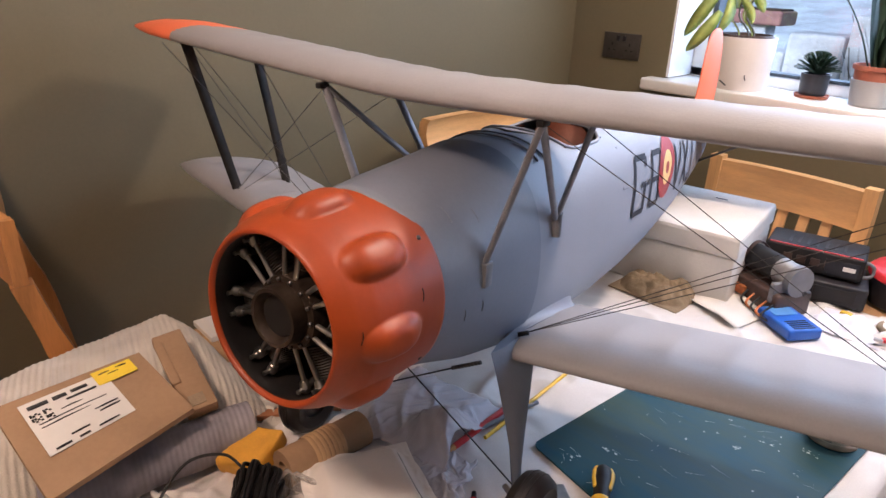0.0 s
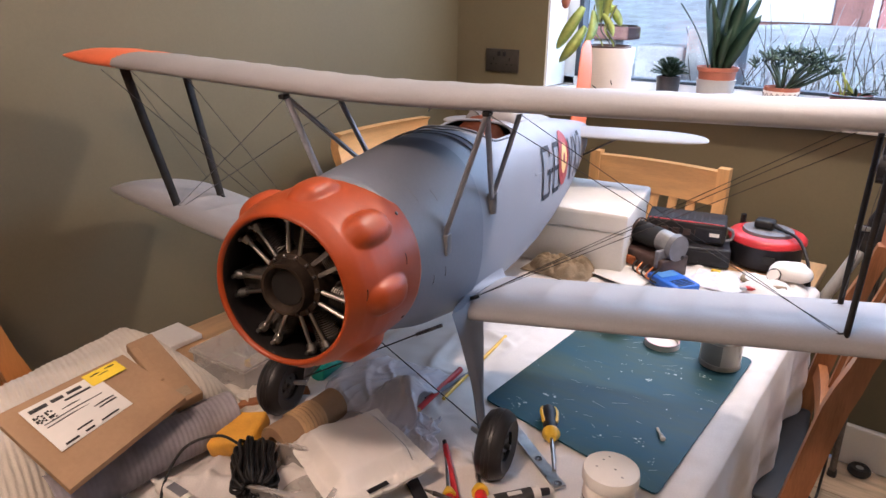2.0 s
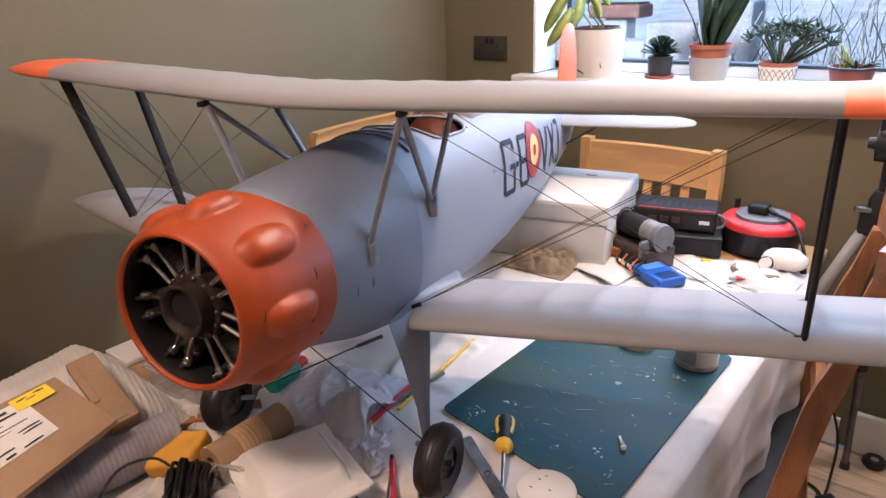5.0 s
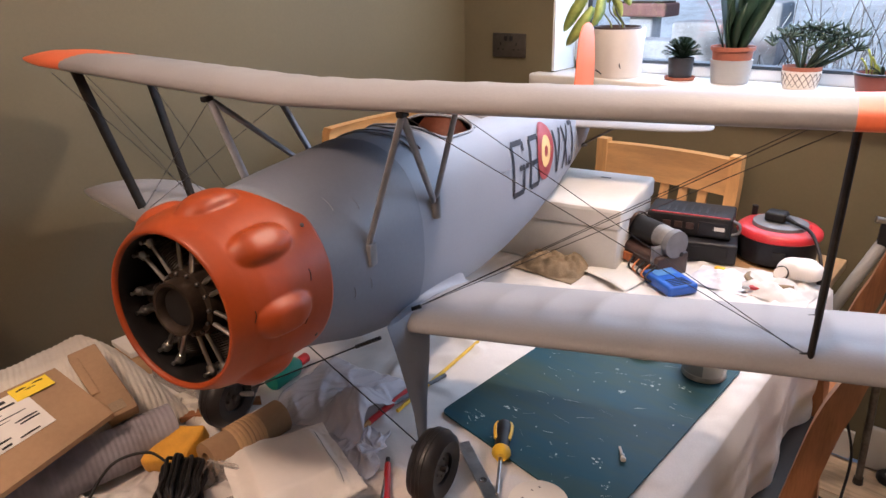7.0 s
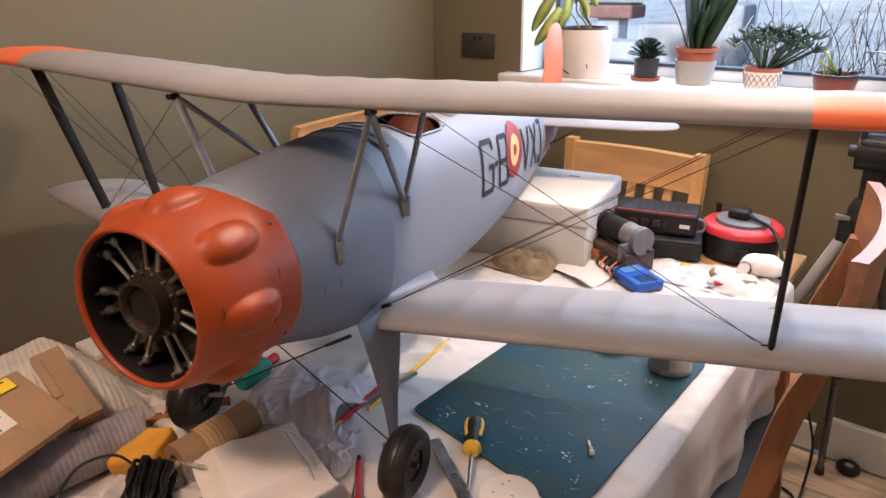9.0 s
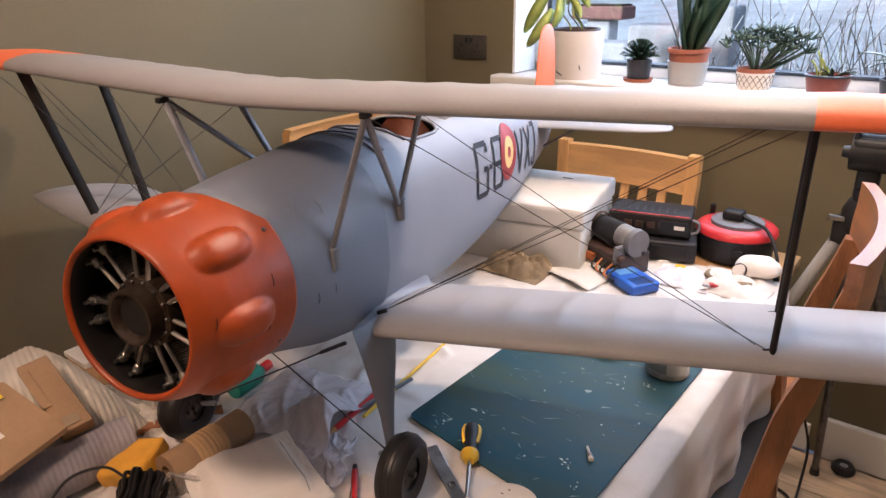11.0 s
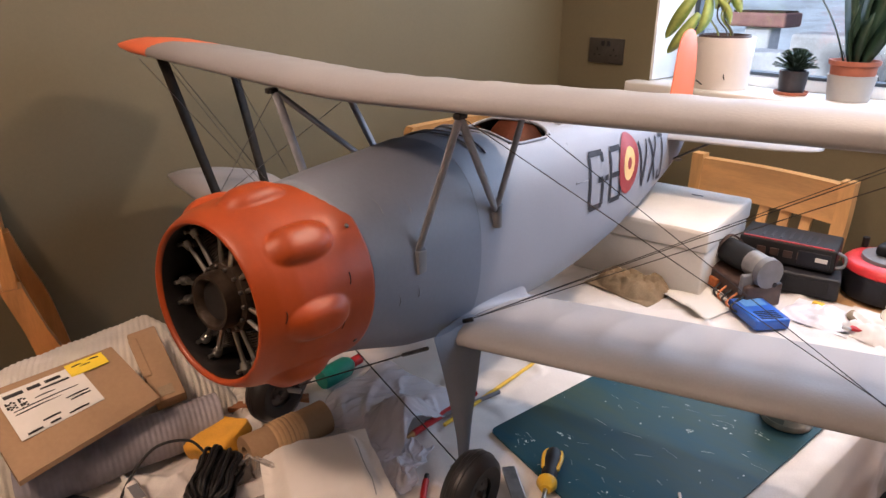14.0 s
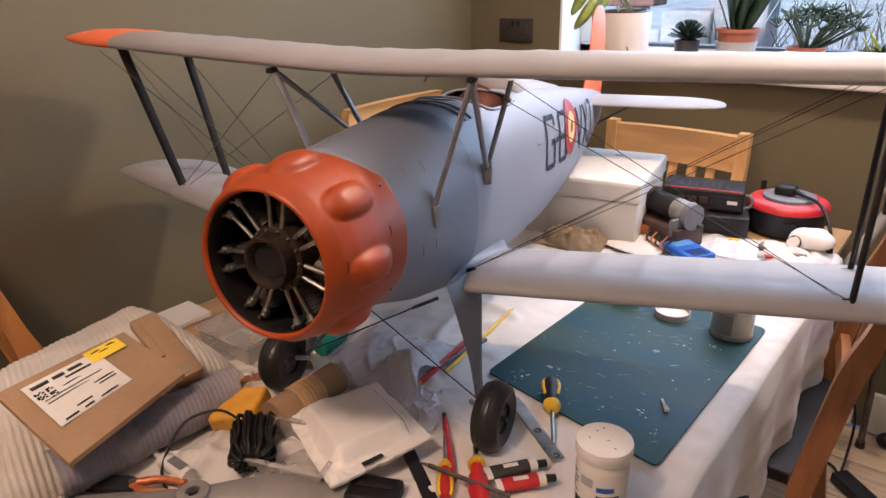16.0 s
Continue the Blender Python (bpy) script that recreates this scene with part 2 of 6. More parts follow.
def part(name, bm, material, parent=None, label="", smooth=False, m=None):
    me = bpy.data.meshes.new(name)
    if m is not None:
        bm.transform(m)
    bmesh.ops.recalc_face_normals(bm, faces=bm.faces)
    bm.to_mesh(me)
    bm.free()
    if smooth:
        me.polygons.foreach_set("use_smooth", [True] * len(me.polygons))
        if smooth is not True:
            me.set_sharp_from_angle(angle=radians(smooth))
    me.materials.append(material)
    ob = new(name, me)
    if parent is not None:
        ob.parent = parent
    if label:
        ob["label"] = label
    return ob


def thing(name, label, category, m=None, group=""):
    ob = new(name)
    ob.empty_display_size = 0.05
    if m is not None:
        ob.matrix_world = m
    return tagged(ob, label, category, group)


def box(cx, cy, cz, sx, sy, sz, bev=0.0, seg=2, bm=None):
    b2 = bmesh.new()
    bmesh.ops.create_cube(b2, size=1, matrix=Matrix.Translation((cx, cy, cz)) @ Matrix.Diagonal((sx, sy, sz, 1)))
    if bev:
        bmesh.ops.bevel(b2, geom=b2.edges[:], offset=bev, segments=seg, affect="EDGES", profile=0.5)
    return join(bm, b2)


def join(bm, b2):
    if bm is None:
        return b2
    me = bpy.data.meshes.new("tmp")
    b2.to_mesh(me)
    b2.free()
    bm.from_mesh(me)
    bpy.data.meshes.remove(me)
    return bm


def rod(p0, p1, r0, r1=None, seg=12, bm=None, caps=True, flat=1.0):
    """A tapered rod from p0 to p1; flat squeezes its section."""
    p0, p1 = Vector(p0), Vector(p1)
    d = p1 - p0
    b2 = bmesh.new()
    bmesh.ops.create_cone(b2, cap_ends=caps, segments=seg, radius1=r0, radius2=r0 if r1 is None else r1, depth=d.length)
    b2.transform(Matrix.Translation((p0 + p1) / 2) @ d.to_track_quat("Z", "Y").to_matrix().to_4x4() @ Matrix.Diagonal((1, flat, 1, 1)))
    return join(bm, b2)


def revolve(profile, seg=32, bm=None, close=False):
    """Turn (r, z) pairs round z."""
    b2 = bmesh.new()
    rings = []
    for r, z in profile:
        rings.append([b2.verts.new((r * math.cos(2 * math.pi * i / seg), r * math.sin(2 * math.pi * i / seg), z)) for i in range(seg)] if r > 1e-6 else [b2.verts.new((0, 0, z))])
    pairs = list(zip(rings, rings[1:])) + ([(rings[-1], rings[0])] if close else [])
    for a, b in pairs:
        for i in range(seg):
            j = (i + 1) % seg
            q = [a[i % len(a)], a[j % len(a)], b[j % len(b)], b[i % len(b)]]
            q = list(dict.fromkeys(q))
            if len(q) > 2:
                b2.faces.new(q)
    return join(bm, b2)


def tube(pts, r, seg=6, bm=None, flat=1.0):
    """A round cord through the points, smoothed."""
    pts = [Vector(p) for p in pts]
    fine = []
    for i in range(len(pts) - 1):
        a, b, c, d = pts[max(i - 1, 0)], pts[i], pts[i + 1], pts[min(i + 2, len(pts) - 1)]
        n = 6 if len(pts) > 2 else 1
        for k in range(n):
            t = k / n
            fine.append(0.5 * (2 * b + (c - a) * t + (2 * a - 5 * b + 4 * c - d) * t * t + (3 * b - a - 3 * c + d) * t ** 3))
    fine.append(pts[-1])
    b2 = bmesh.new()
    rings = []
    for i, p in enumerate(fine):
        d = (fine[min(i + 1, len(fine) - 1)] - fine[max(i - 1, 0)]).normalized()
        q = d.to_track_quat("Z", "Y").to_matrix()
        rr = r[0] + (r[1] - r[0]) * i / (len(fine) - 1) if isinstance(r, tuple) else r
        rings.append([b2.verts.new(p + q @ Vector((rr * math.cos(2 * math.pi * k / seg), flat * rr * math.sin(2 * math.pi * k / seg), 0))) for k in range(seg)])
    for a, b in zip(rings, rings[1:]):
        for k in range(seg):
            b2.faces.new((a[k], a[(k + 1) % seg], b[(k + 1) % seg], b[k]))
    b2.faces.new(rings[0][::-1])
    b2.faces.new(rings[-1])
    return join(bm, b2)


def loft(rings, bm=None, caps=True, wrap=True):
    b2 = bmesh.new()
    vs = [[b2.verts.new(p) for p in r] for r in rings]
    n = len(vs[0])
    for a, b in zip(vs, vs[1:]):
        for i in range(n if wrap else n - 1):
            b2.faces.new((a[i], a[(i + 1) % n], b[(i + 1) % n], b[i]))
    if caps:
        b2.faces.new(vs[0][::-1])
        b2.faces.new(vs[-1])
    return join(bm, b2)


def grid(nx, ny, fn, thick=0.0):
    """A sheet from fn(u, v) -> place, with UVs and, if asked, a second skin below it."""
    b2 = bmesh.new()
    uvl = b2.loops.layers.uv.new("UVMap")
    for sgn in ((0,) if not thick else (0, 1)):
        vs = [[b2.verts.new(Vector(fn(i / nx, j / ny)) - Vector((0, 0, thick * sgn))) for i in range(nx + 1)] for j in range(ny + 1)]
        for j in range(ny):
            for i in range(nx):
                f = b2.faces.new((vs[j][i], vs[j][i + 1], vs[j + 1][i + 1], vs[j + 1][i]))
                for l, (a, b) in zip(f.loops, ((i, j), (i + 1, j), (i + 1, j + 1), (i, j + 1))):
                    l[uvl].uv = (a / nx, b / ny)
        if sgn == 0:
            top = vs
        else:
            edge = [(0, i) for i in range(nx + 1)] + [(j, nx) for j in range(1, ny + 1)] + [(ny, i) for i in range(nx - 1, -1, -1)] + [(j, 0) for j in range(ny - 1, 0, -1)]
            for (a, b), (c, d) in zip(edge, edge[1:] + edge[:1]):
                b2.faces.new((top[a][b], top[c][d], vs[c][d], vs[a][b]))
    return b2


def nz(x, y, z=0.0):
    return noise.noise(Vector((x, y, z)))


def crumple(bm, amp, scale, seed=0.0):
    for v in bm.verts:
        v.co += amp * Vector((nz(v.co.x * scale + seed, v.co.y * scale, v.co.z * scale), nz(v.co.y * scale + seed + 9, v.co.z * scale, v.co.x * scale), nz(v.co.z * scale + seed + 17, v.co.x * scale, v.co.y * scale)))
    return bm


TOP = 0.757  # the cloth's surface on the table

# ---- the room ----


def wall(name, cx, cy, cz, sx, sy, sz, material=None):
    return tagged(part(name, box(cx, cy, cz, sx, sy, sz), material or M_WALL), "plain olive green painted plaster wall", "wall", kind="structure")


wall("wall_west", -1.86, 2.25, 1.2, 0.6, 2.4, 2.4)
wall("wall_west_near", -2.26, -0.3, 1.2, 0.2, 2.7, 2.4)
wall("wall_east", 2.7, 0.9, 1.2, 0.2, 5.2, 2.4)
wall("wall_south", 0.2, -1.75, 1.2, 5.2, 0.2, 2.4)
# north wall round the window
WX0, WX1, WZ0, WZ1 = -1.15, 1.25, 1.10, 2.12
wall("wall_north_below", 0.52, 3.24, WZ0 / 2, 4.16, 0.30, WZ0)
wall("wall_north_above", 0.52, 3.24, (WZ1 + 2.4) / 2, 4.16, 0.30, 2.4 - WZ1)
wall("wall_north_left", (-1.56 + WX0) / 2, 3.24, (WZ0 + WZ1) / 2, WX0 + 1.56, 0.30, WZ1 - WZ0)
wall("wall_north_right", (2.6 + WX1) / 2, 3.24, (WZ0 + WZ1) / 2, 2.6 - WX1, 0.30, WZ1 - WZ0)
tagged(part("ceiling", box(0.25, 0.8, 2.45, 5.2, 5.4, 0.1), M_CEIL), "plain white painted ceiling", "ceiling", kind="structure")
# white lining of the reveal
rv = box(WX0 + 0.004, 3.165, (1.142 + WZ1) / 2, 0.012, 0.146, WZ1 - 1.142)
box(WX1 - 0.004, 3.165, (1.142 + WZ1) / 2, 0.012, 0.146, WZ1 - 1.142, bm=rv)
box((WX0 + WX1) / 2, 3.165, WZ1 - 0.004, WX1 - WX0, 0.146, 0.012, bm=rv)
tagged(part("trim_window_reveal", rv, M_UPVC), "white lined window reveal", "reveal", kind="structure")
# sill board
sill = box(0.03, 3.14, 1.118, 2.48, 0.22, 0.040, 0.008, 3)
tagged(part("window_sill_1", sill, M_WHITE, smooth=30), "white painted window sill board with rounded nosing", "window sill", kind="structure")
win = tagged(new("window_1"), "white plastic window with clear panes and grey gaskets", "window", kind="structure")
fr = box((WX0 + WX1) / 2, 3.27, 1.156, WX1 - WX0, 0.06, 0.036, 0.004)
for x in (WX0 + 0.028, 0.35, WX1 - 0.028):
    box(x, 3.27, (1.14 + WZ1) / 2, 0.056, 0.06, WZ1 - 1.14, 0.004, bm=fr)
box((WX0 + WX1) / 2, 3.27, WZ1 - 0.03, WX1 - WX0, 0.06, 0.06, 0.004, bm=fr)
part("window_frame", fr, M_UPVC, win, smooth=30)
for x0, x1 in ((WX0 + 0.056, 0.322), (0.378, WX1 - 0.056)):
    gk = box((x0 + x1) / 2, 3.262, 1.179, x1 - x0, 0.05, 0.010)
    box(x0 + 0.009, 3.262, 1.63, 0.018, 0.05, 0.9, bm=gk)
    box(x1 - 0.006, 3.262, 1.63, 0.012, 0.05, 0.9, bm=gk)
    part("gasket", gk, M_GASKET, win, "dark grey rubber gasket")
    p = part("pane", box((x0 + x1) / 2, 3.28, 1.63, x1 - x0, 0.006, 0.9), M_GLASS, win, "clear glass pane")
    p.visible_shadow = False
# skirting
tagged(part("baseboard", box(1.33, 3.078, 0.072, 2.54, 0.022, 0.145, 0.005), M_WHITE), "white painted skirting board", "skirting", kind="structure")
tagged(part("baseboard_low", box(-0.76, 3.082, 0.05, 1.58, 0.014, 0.10, 0.003), M_WHITE), "low white painted skirting board", "skirting", kind="structure")
tagged(part("baseboard_west", box(-1.552, 2.06, 0.06, 0.014, 2.0, 0.12, 0.003), M_WHITE), "white painted skirting board", "skirting", kind="structure")
# floor
floor = tagged(part("floor", box(0.22, 0.72, -0.063, 4.76, 4.74, 0.1), M_FLOOR), "light brown laminate plank floor", "floor", kind="structure")

# socket
sk = thing("wall_socket", "black nickel double power socket on the olive wall", "socket", pose(-1.338, 3.09, 1.226))
part("face_plate", box(0, -0.004, 0, 0.150, 0.010, 0.088, 0.003), M_SOCKET, sk, smooth=30)
for sx in (-0.036, 0.036):
    pl = bmesh.new()
    for dx, dz, w, h in ((0, 0.006, 0.005, 0.010), (-0.011, -0.014, 0.008, 0.004), (0.011, -0.014, 0.008, 0.004)):
        box(sx + dx, -0.0092, dz, w, 0.002, h, bm=pl)
    part("pin_holes", pl, M_BLACK, sk)
    part("rocker_switch", box(sx * 0.35, -0.0105, 0.026, 0.012, 0.005, 0.018, 0.001), M_DGREY, sk)

# tall cabinet built in beside the wall
cab = thing("tall_cabinet", "taupe shaker style tall kitchen cabinet with dark bar handles", "cabinet", pose(-1.50, 0.7, 0))
part("body", box(-0.31, -0.1, 1.16, 0.57, 0.83, 2.2, 0.002), M_CAB, cab)
part("end_panel", box(-0.29, 0.333, 1.16, 0.62, 0.022, 2.25, 0.002), M_CABEDGE, cab, "pale cabinet end panel")


def shaker(y0, y1, z0, z1, name):
    d = part(name, box(-0.008, (y0 + y1) / 2, (z0 + z1) / 2, 0.008, y1 - y0 - 0.01, z1 - z0 - 0.01), M_CAB, cab)
    w = 0.088
    for nm, yy, zz, sy, sz in (("stile", y0 + w / 2, (z0 + z1) / 2, w, z1 - z0), ("stile", y1 - w / 2, (z0 + z1) / 2, w, z1 - z0), ("rail", (y0 + y1) / 2, z0 + w / 2, y1 - y0 - 2 * w, w), ("rail", (y0 + y1) / 2, z1 - w / 2, y1 - y0 - 2 * w, w)):
        part(nm, box(0.004, yy, zz, 0.018, sy, sz, 0.0015, 1), M_CAB, d)
    return d


up = shaker(-0.20, 0.318, 0.966, 2.22, "door")
lo = shaker(-0.20, 0.318, 0.372, 0.958, "door")
dr = shaker(-0.20, 0.318, 0.13, 0.364, "drawer")
for d_, z_ in ((lo, 0.945), (dr, 0.345)):
    part("handle", box(0.022, 0.06, z_, 0.018, 0.19, 0.012, 0.003), M_BLACK, d_, "black bar handle")

# ---- outside ----
gd = grid(80, 100, lambda u, v: (-30 + 60 * u, 3.42 + 51 * v, -0.25 + 6.6 * v + 0.10 * nz(u * 30, v * 27)))
tagged(part("ground", gd, M_GARDEN, smooth=True), "frosted rough garden slope outside the window", "ground", kind="structure")
bld = thing("garage", "red brick garage with white and faded red doors", "building", pose(-3.15, 14.0, 0.75))
part("wall", box(2.9, 1.5, 1.6, 6.7, 3, 4.2), M_BRICK, bld)
part("garage_door", box(0.70, -0.03, 1.40, 1.36, 0.08, 2.0, 0.02), M_UPVC, bld, "white garage door")
part("door_post", box(1.98, -0.03, 1.30, 0.10, 0.10, 2.1, 0.01), M_UPVC, bld)
pd = part("side_door", box(3.1, -0.03, 1.30, 2.1, 0.08, 2.0, 0.02), M_PINKDOOR, bld, "faded red door")
for i in range(5):
    part("door_panel", box(2.25 + 0.42 * i, -0.08, 1.30, 0.34, 0.03, 1.8, 0.01), M_PINKDOOR, pd)
part("roof", box(2.9, 1.5, 3.75, 7.1, 3.5, 0.15), M_STONE, bld)
gw = thing("garden_wall", "low pale stone garden wall climbing a slope", "wall", pose(-3.4, 6.0, 0.0))
for i in range(6):
    top = 0.62 + 0.133 * i
    for k in range(3):
        h = (top - 0.02) / 3
        part("stone", box(0.19 + i * 0.38 + 0.02 * math.sin(k * 3 + i), 0.01 * math.sin(i * 5 + k), 0.02 + h * (k + 0.5), 0.365, 0.3, h - 0.012, 0.025), M_STONE, gw)
tr = thing("garden_trough", "weathered brown trough on a stone post", "planter", pose(-2.50, 6.75, 0.15))
part("post", box(0, 0, 0.49, 0.22, 0.2, 0.98, 0.02), M_STONE, tr)
part("basin", box(0, 0, 1.035, 0.48, 0.30, 0.11, 0.02), M_BRICK, tr, "dull red brown trough")
part("soil", box(0, 0, 1.094, 0.42, 0.24, 0.02), M_SOIL, tr)
rnd = random.Random(5)
tw = bmesh.new()
tp = bmesh.new()
for i in range(2300):
    x, y = rnd.uniform(-3.4, 2.6), rnd.uniform(4.0, 7.6)
    z = -0.25 + 2.2 * (y - 3.42) / 17
    h = rnd.uniform(0.35, 0.8) if x < -1.3 else rnd.uniform(0.45, 1.25)
    p = [(x, y, z - 0.05)]
    for k in range(3):
        p.append((p[-1][0] + rnd.uniform(-0.2, 0.2), p[-1][1] + rnd.uniform(-0.1, 0.1), p[-1][2] + h / 3))
    tube(p, (0.008, 0.003), 3, bm=tp if i % 5 < 3 else tw)
tagged(part("bare_shrubs", tw, M_TWIG), "bare dark winter shrub stems", "shrub", kind="stuff")
tagged(part("dry_stems", tp, M_PALETWIG), "pale dry frosted garden stems", "plants", kind="stuff")

# ---- table and chairs ----
tb = thing("dining_table", "wooden dining table mostly covered by a dust sheet", "table", pose(-0.59, 1.89, 0))
part("tabletop", box(-0.015, 0, 0.735, 1.09, 1.92, 0.030, 0.005), M_TABLE, tb, smooth=30)
ap = bmesh.new()
for sx in (-1, 1):
    box(sx * 0.45, 0, 0.67, 0.022, 1.7, 0.09, bm=ap)
    box(0, sx * 0.87, 0.67, 0.9, 0.022, 0.09, bm=ap)
part("apron", ap, M_TABLE, tb)
for sx in (-1, 1):
    for sy in (-1, 1):
        part("leg", box(sx * 0.46, sy * 0.88, 0.36, 0.07, 0.07, 0.72, 0.006), M_TABLE, tb)


def chair(m, label, wood, wood_x, seat_mat, group="chairs round the table", H=1.0, BOW=0.020, RB=0.019, RF=0.016, W=0.205, DIP=0.020, PROUD=0.0):
    """Slat-back chair, front to +y; the stiles lean back, the bowed top rail ends flush with them."""
    c = thing("dining_chair", label, "chair", m, group)
    prof = [(-0.255, 0.0), (-0.215, 0.25), (-0.195, 0.46), (-0.235, 0.70 * H), (-0.285, 0.885 * H)]

    def back(z):
        for (y0, z0), (y1, z1) in zip(prof, prof[1:]):
            if z <= z1:
                return y0 + (y1 - y0) * (z - z0) / (z1 - z0)
        return prof[-1][0]
    for sx in (-1, 1):
        rings = []
        for i in range(21):
            z = (0.885 * H + PROUD) * i / 20
            y, w, d = back(z), 0.018, 0.022 if 0.2 < z < 0.8 else 0.018
            rings.append([(sx * W - w, y - d, z), (sx * W + w, y - d, z), (sx * W + w, y + d, z), (sx * W - w, y + d, z)])
        part("stile", loft(rings), wood, c, smooth=35)
        part("leg", box(sx * 0.19, 0.19, 0.22, 0.036, 0.036, 0.44, 0.004), wood, c)
    part("seat", box(0, 0.0, 0.455, 0.43, 0.43, 0.035, 0.012, 3), seat_mat, c, smooth=40)
    # bowed top rail: curved in height as well as across
    rings = []
    hz = [(0.885 * H + 0.001, -0.285), (0.920 * H, -0.285 - BOW), (0.955 * H, -0.287 - 1.45 * BOW), (0.985 * H, -0.287 - 1.2 * BOW), (1.0 * H, -0.287 - 0.6 * BOW)]
    span = W + 0.018 if not PROUD else W - 0.017
    for i in range(13):
        u = -1 + i / 6
        dip = -DIP * (1 - u * u)
        rings.append([(u * span, y + dip - RB, z) for z, y in hz] + [(u * span, y + dip + RF, z) for z, y in hz[::-1]])
    part("top_rail", loft(rings), wood_x, c, smooth=35)
    part("lower_rail", loft([[(u * (W - 0.018), back(z) - 0.016 * (1 - u * u) + s * 0.010, z) for z, s in ((0.56, -1), (0.60, -1), (0.60, 1), (0.56, 1))] for u in [-1 + k / 5 for k in range(11)]]), wood_x, c, smooth=35)
    for i in range(5):
        x = -0.124 + 0.062 * i
        dip = -0.9 * DIP * (1 - (x / W) ** 2)
        part("slat", loft([[(x - 0.014, back(z) + dip - 0.005, z), (x + 0.014, back(z) + dip - 0.005, z), (x + 0.014, back(z) + dip + 0.005, z), (x - 0.014, back(z) + dip + 0.005, z)] for z in (0.59, 0.7, 0.8 * H, 0.89 * H)]), wood, c)
    for yy in (0.19, -0.2):
        part("stretcher", box(0, yy, 0.40, 0.36, 0.02, 0.05), wood_x, c)
    return c


chair(pose(-0.612, 2.635, 0, 0, 0, 180), "light honey oak slat-back dining chair at the table end", M_PINE, M_PINE_X, M_PINE, H=0.955, BOW=0.002, PROUD=0.122, W=0.215)
chair(pose(-0.184, 2.272, 0, 0, 0, 95.6), "brown stained slat-back dining chair tucked under the table", M_DARKWOOD, M_DARKWOOD_X, M_BLACK, H=1.05, BOW=0.0, RB=0.012, RF=0.012, W=0.238, DIP=0.034)
chair(pose(-1.075, 2.43, 0, 0, 0, -90), "honey oak slat-back dining chair beside the window", M_PINE, M_PINE_X, M_PINE, H=1.055)
chair(pose(-1.321, 1.412, 0, 0, 0, -6), "amber oak dining chair with a curved top rail by the cabinet", M_AMBERWOOD, M_AMBERWOOD, M_AMBERWOOD, H=1.05, BOW=0.0, RB=0.012, RF=0.012, W=0.182, DIP=0.030)


# dust sheet over the table, hanging down its open side
def sheet(u, v):
    y = 1.0 + 1.62 * v
    s = u * 1.26
    wr = 0.0035 * nz(u * 11, v * 15, 3.3) + 0.004 * (1 - abs(nz(u * 17 + 4, v * 12 + u * 9, 1.1)) * 3) ** 3 * 0.5 + 0.0015 * nz(u * 40, v * 50, 6) + 0.0070 * max(0.0, 1 - abs(nz(u * 6 + v * 5, v * 4 - u * 2, 8.8)) * 9) + 0.0050 * max(0.0, 1 - abs(nz(u * 9 - v * 7, v * 9, 2.8)) * 8)
    wr *= 1 + 0.9 * max(0.0, min(1.0, (1.5 - y) * 4))
    if s > 0.47 and 1.5 < y < 2.25:  # pressed flat under the mat
        wr = max(-0.002, min(wr, 0.0022))
    edge = -0.052 + 0.004 * nz(v * 14, 2.2)
    flat = 0.93
    if s < flat:
        x, z = edge - flat + s, 0.7535 + wr
        if x > -0.075:
            z -= 0.10 * (x + 0.075) ** 2 / 0.023
    else:
        d = s - flat
        fold = 0.5 * nz(d * 22 + v * 6, v * 9, 5.0) + math.sin(v * 44 + 3 * nz(v * 5, 1.0)) * 0.4 + nz(v * 20, 4.0) * 0.8
        x = edge + 0.008 + 0.012 * (1 - math.exp(-d * 20)) + 0.020 * min(1, d * 5) * fold
        z = 0.749 - d
    return (x, y, z)


tagged(part("dust_sheet", grid(210, 260, sheet, 0.002), M_SHEET, smooth=True), "creased off-white cotton dust sheet over the table", "dust sheet")

# ---- the model biplane ----
# local: x across (to its port side +), l along from the nose, z height in the room
TH, S0, L0 = radians(12.9), -0.191, 1.30
UX, BX = Vector((math.cos(TH), math.sin(TH), 0)), Vector((-math.sin(TH), math.cos(TH), 0))
base = S0 * UX + L0 * BX
plane = thing("model_biplane", "large silver grey model biplane with orange cowl and wing tips", "model aircraft", pose(base.x, base.y, TOP, 0, 0, 12.9))
TOL = Matrix.Translation((0, -L0, -TOP))


def apart_(name, bm, material, parent=None, label="", smooth=True):
    return part(name, bm, material, parent or plane, label, smooth, TOL)


# fuselage: l, half width, top, bottom, squareness
STATIONS = [(1.43, 0.108, 1.226, 0.998, 2.0), (1.50, 0.113, 1.232, 0.975, 2.05), (1.58, 0.117, 1.236, 0.944, 2.15), (1.672, 0.1215, 1.240, 0.924, 2.35), (1.80, 0.121, 1.236, 0.915, 2.75),
            (1.95, 0.117, 1.226, 0.906, 2.95), (2.10, 0.112, 1.212, 0.905, 3.0), (2.25, 0.104, 1.190, 0.914, 3.0), (2.45, 0.088, 1.160, 0.934, 2.9), (2.65, 0.066, 1.126, 0.958, 2.4), (2.80, 0.045, 1.100, 0.982, 2.3), (2.92, 0.02, 1.075, 1.01, 2.0)]


def station(l):
    for a, b in zip(STATIONS, STATIONS[1:]):
        if l <= b[0]:
            t = max(0.0, (l - a[0]) / (b[0] - a[0]))
            return [p + (q - p) * t for p, q in zip(a[1:], b[1:])]
    return STATIONS[-1][1:]


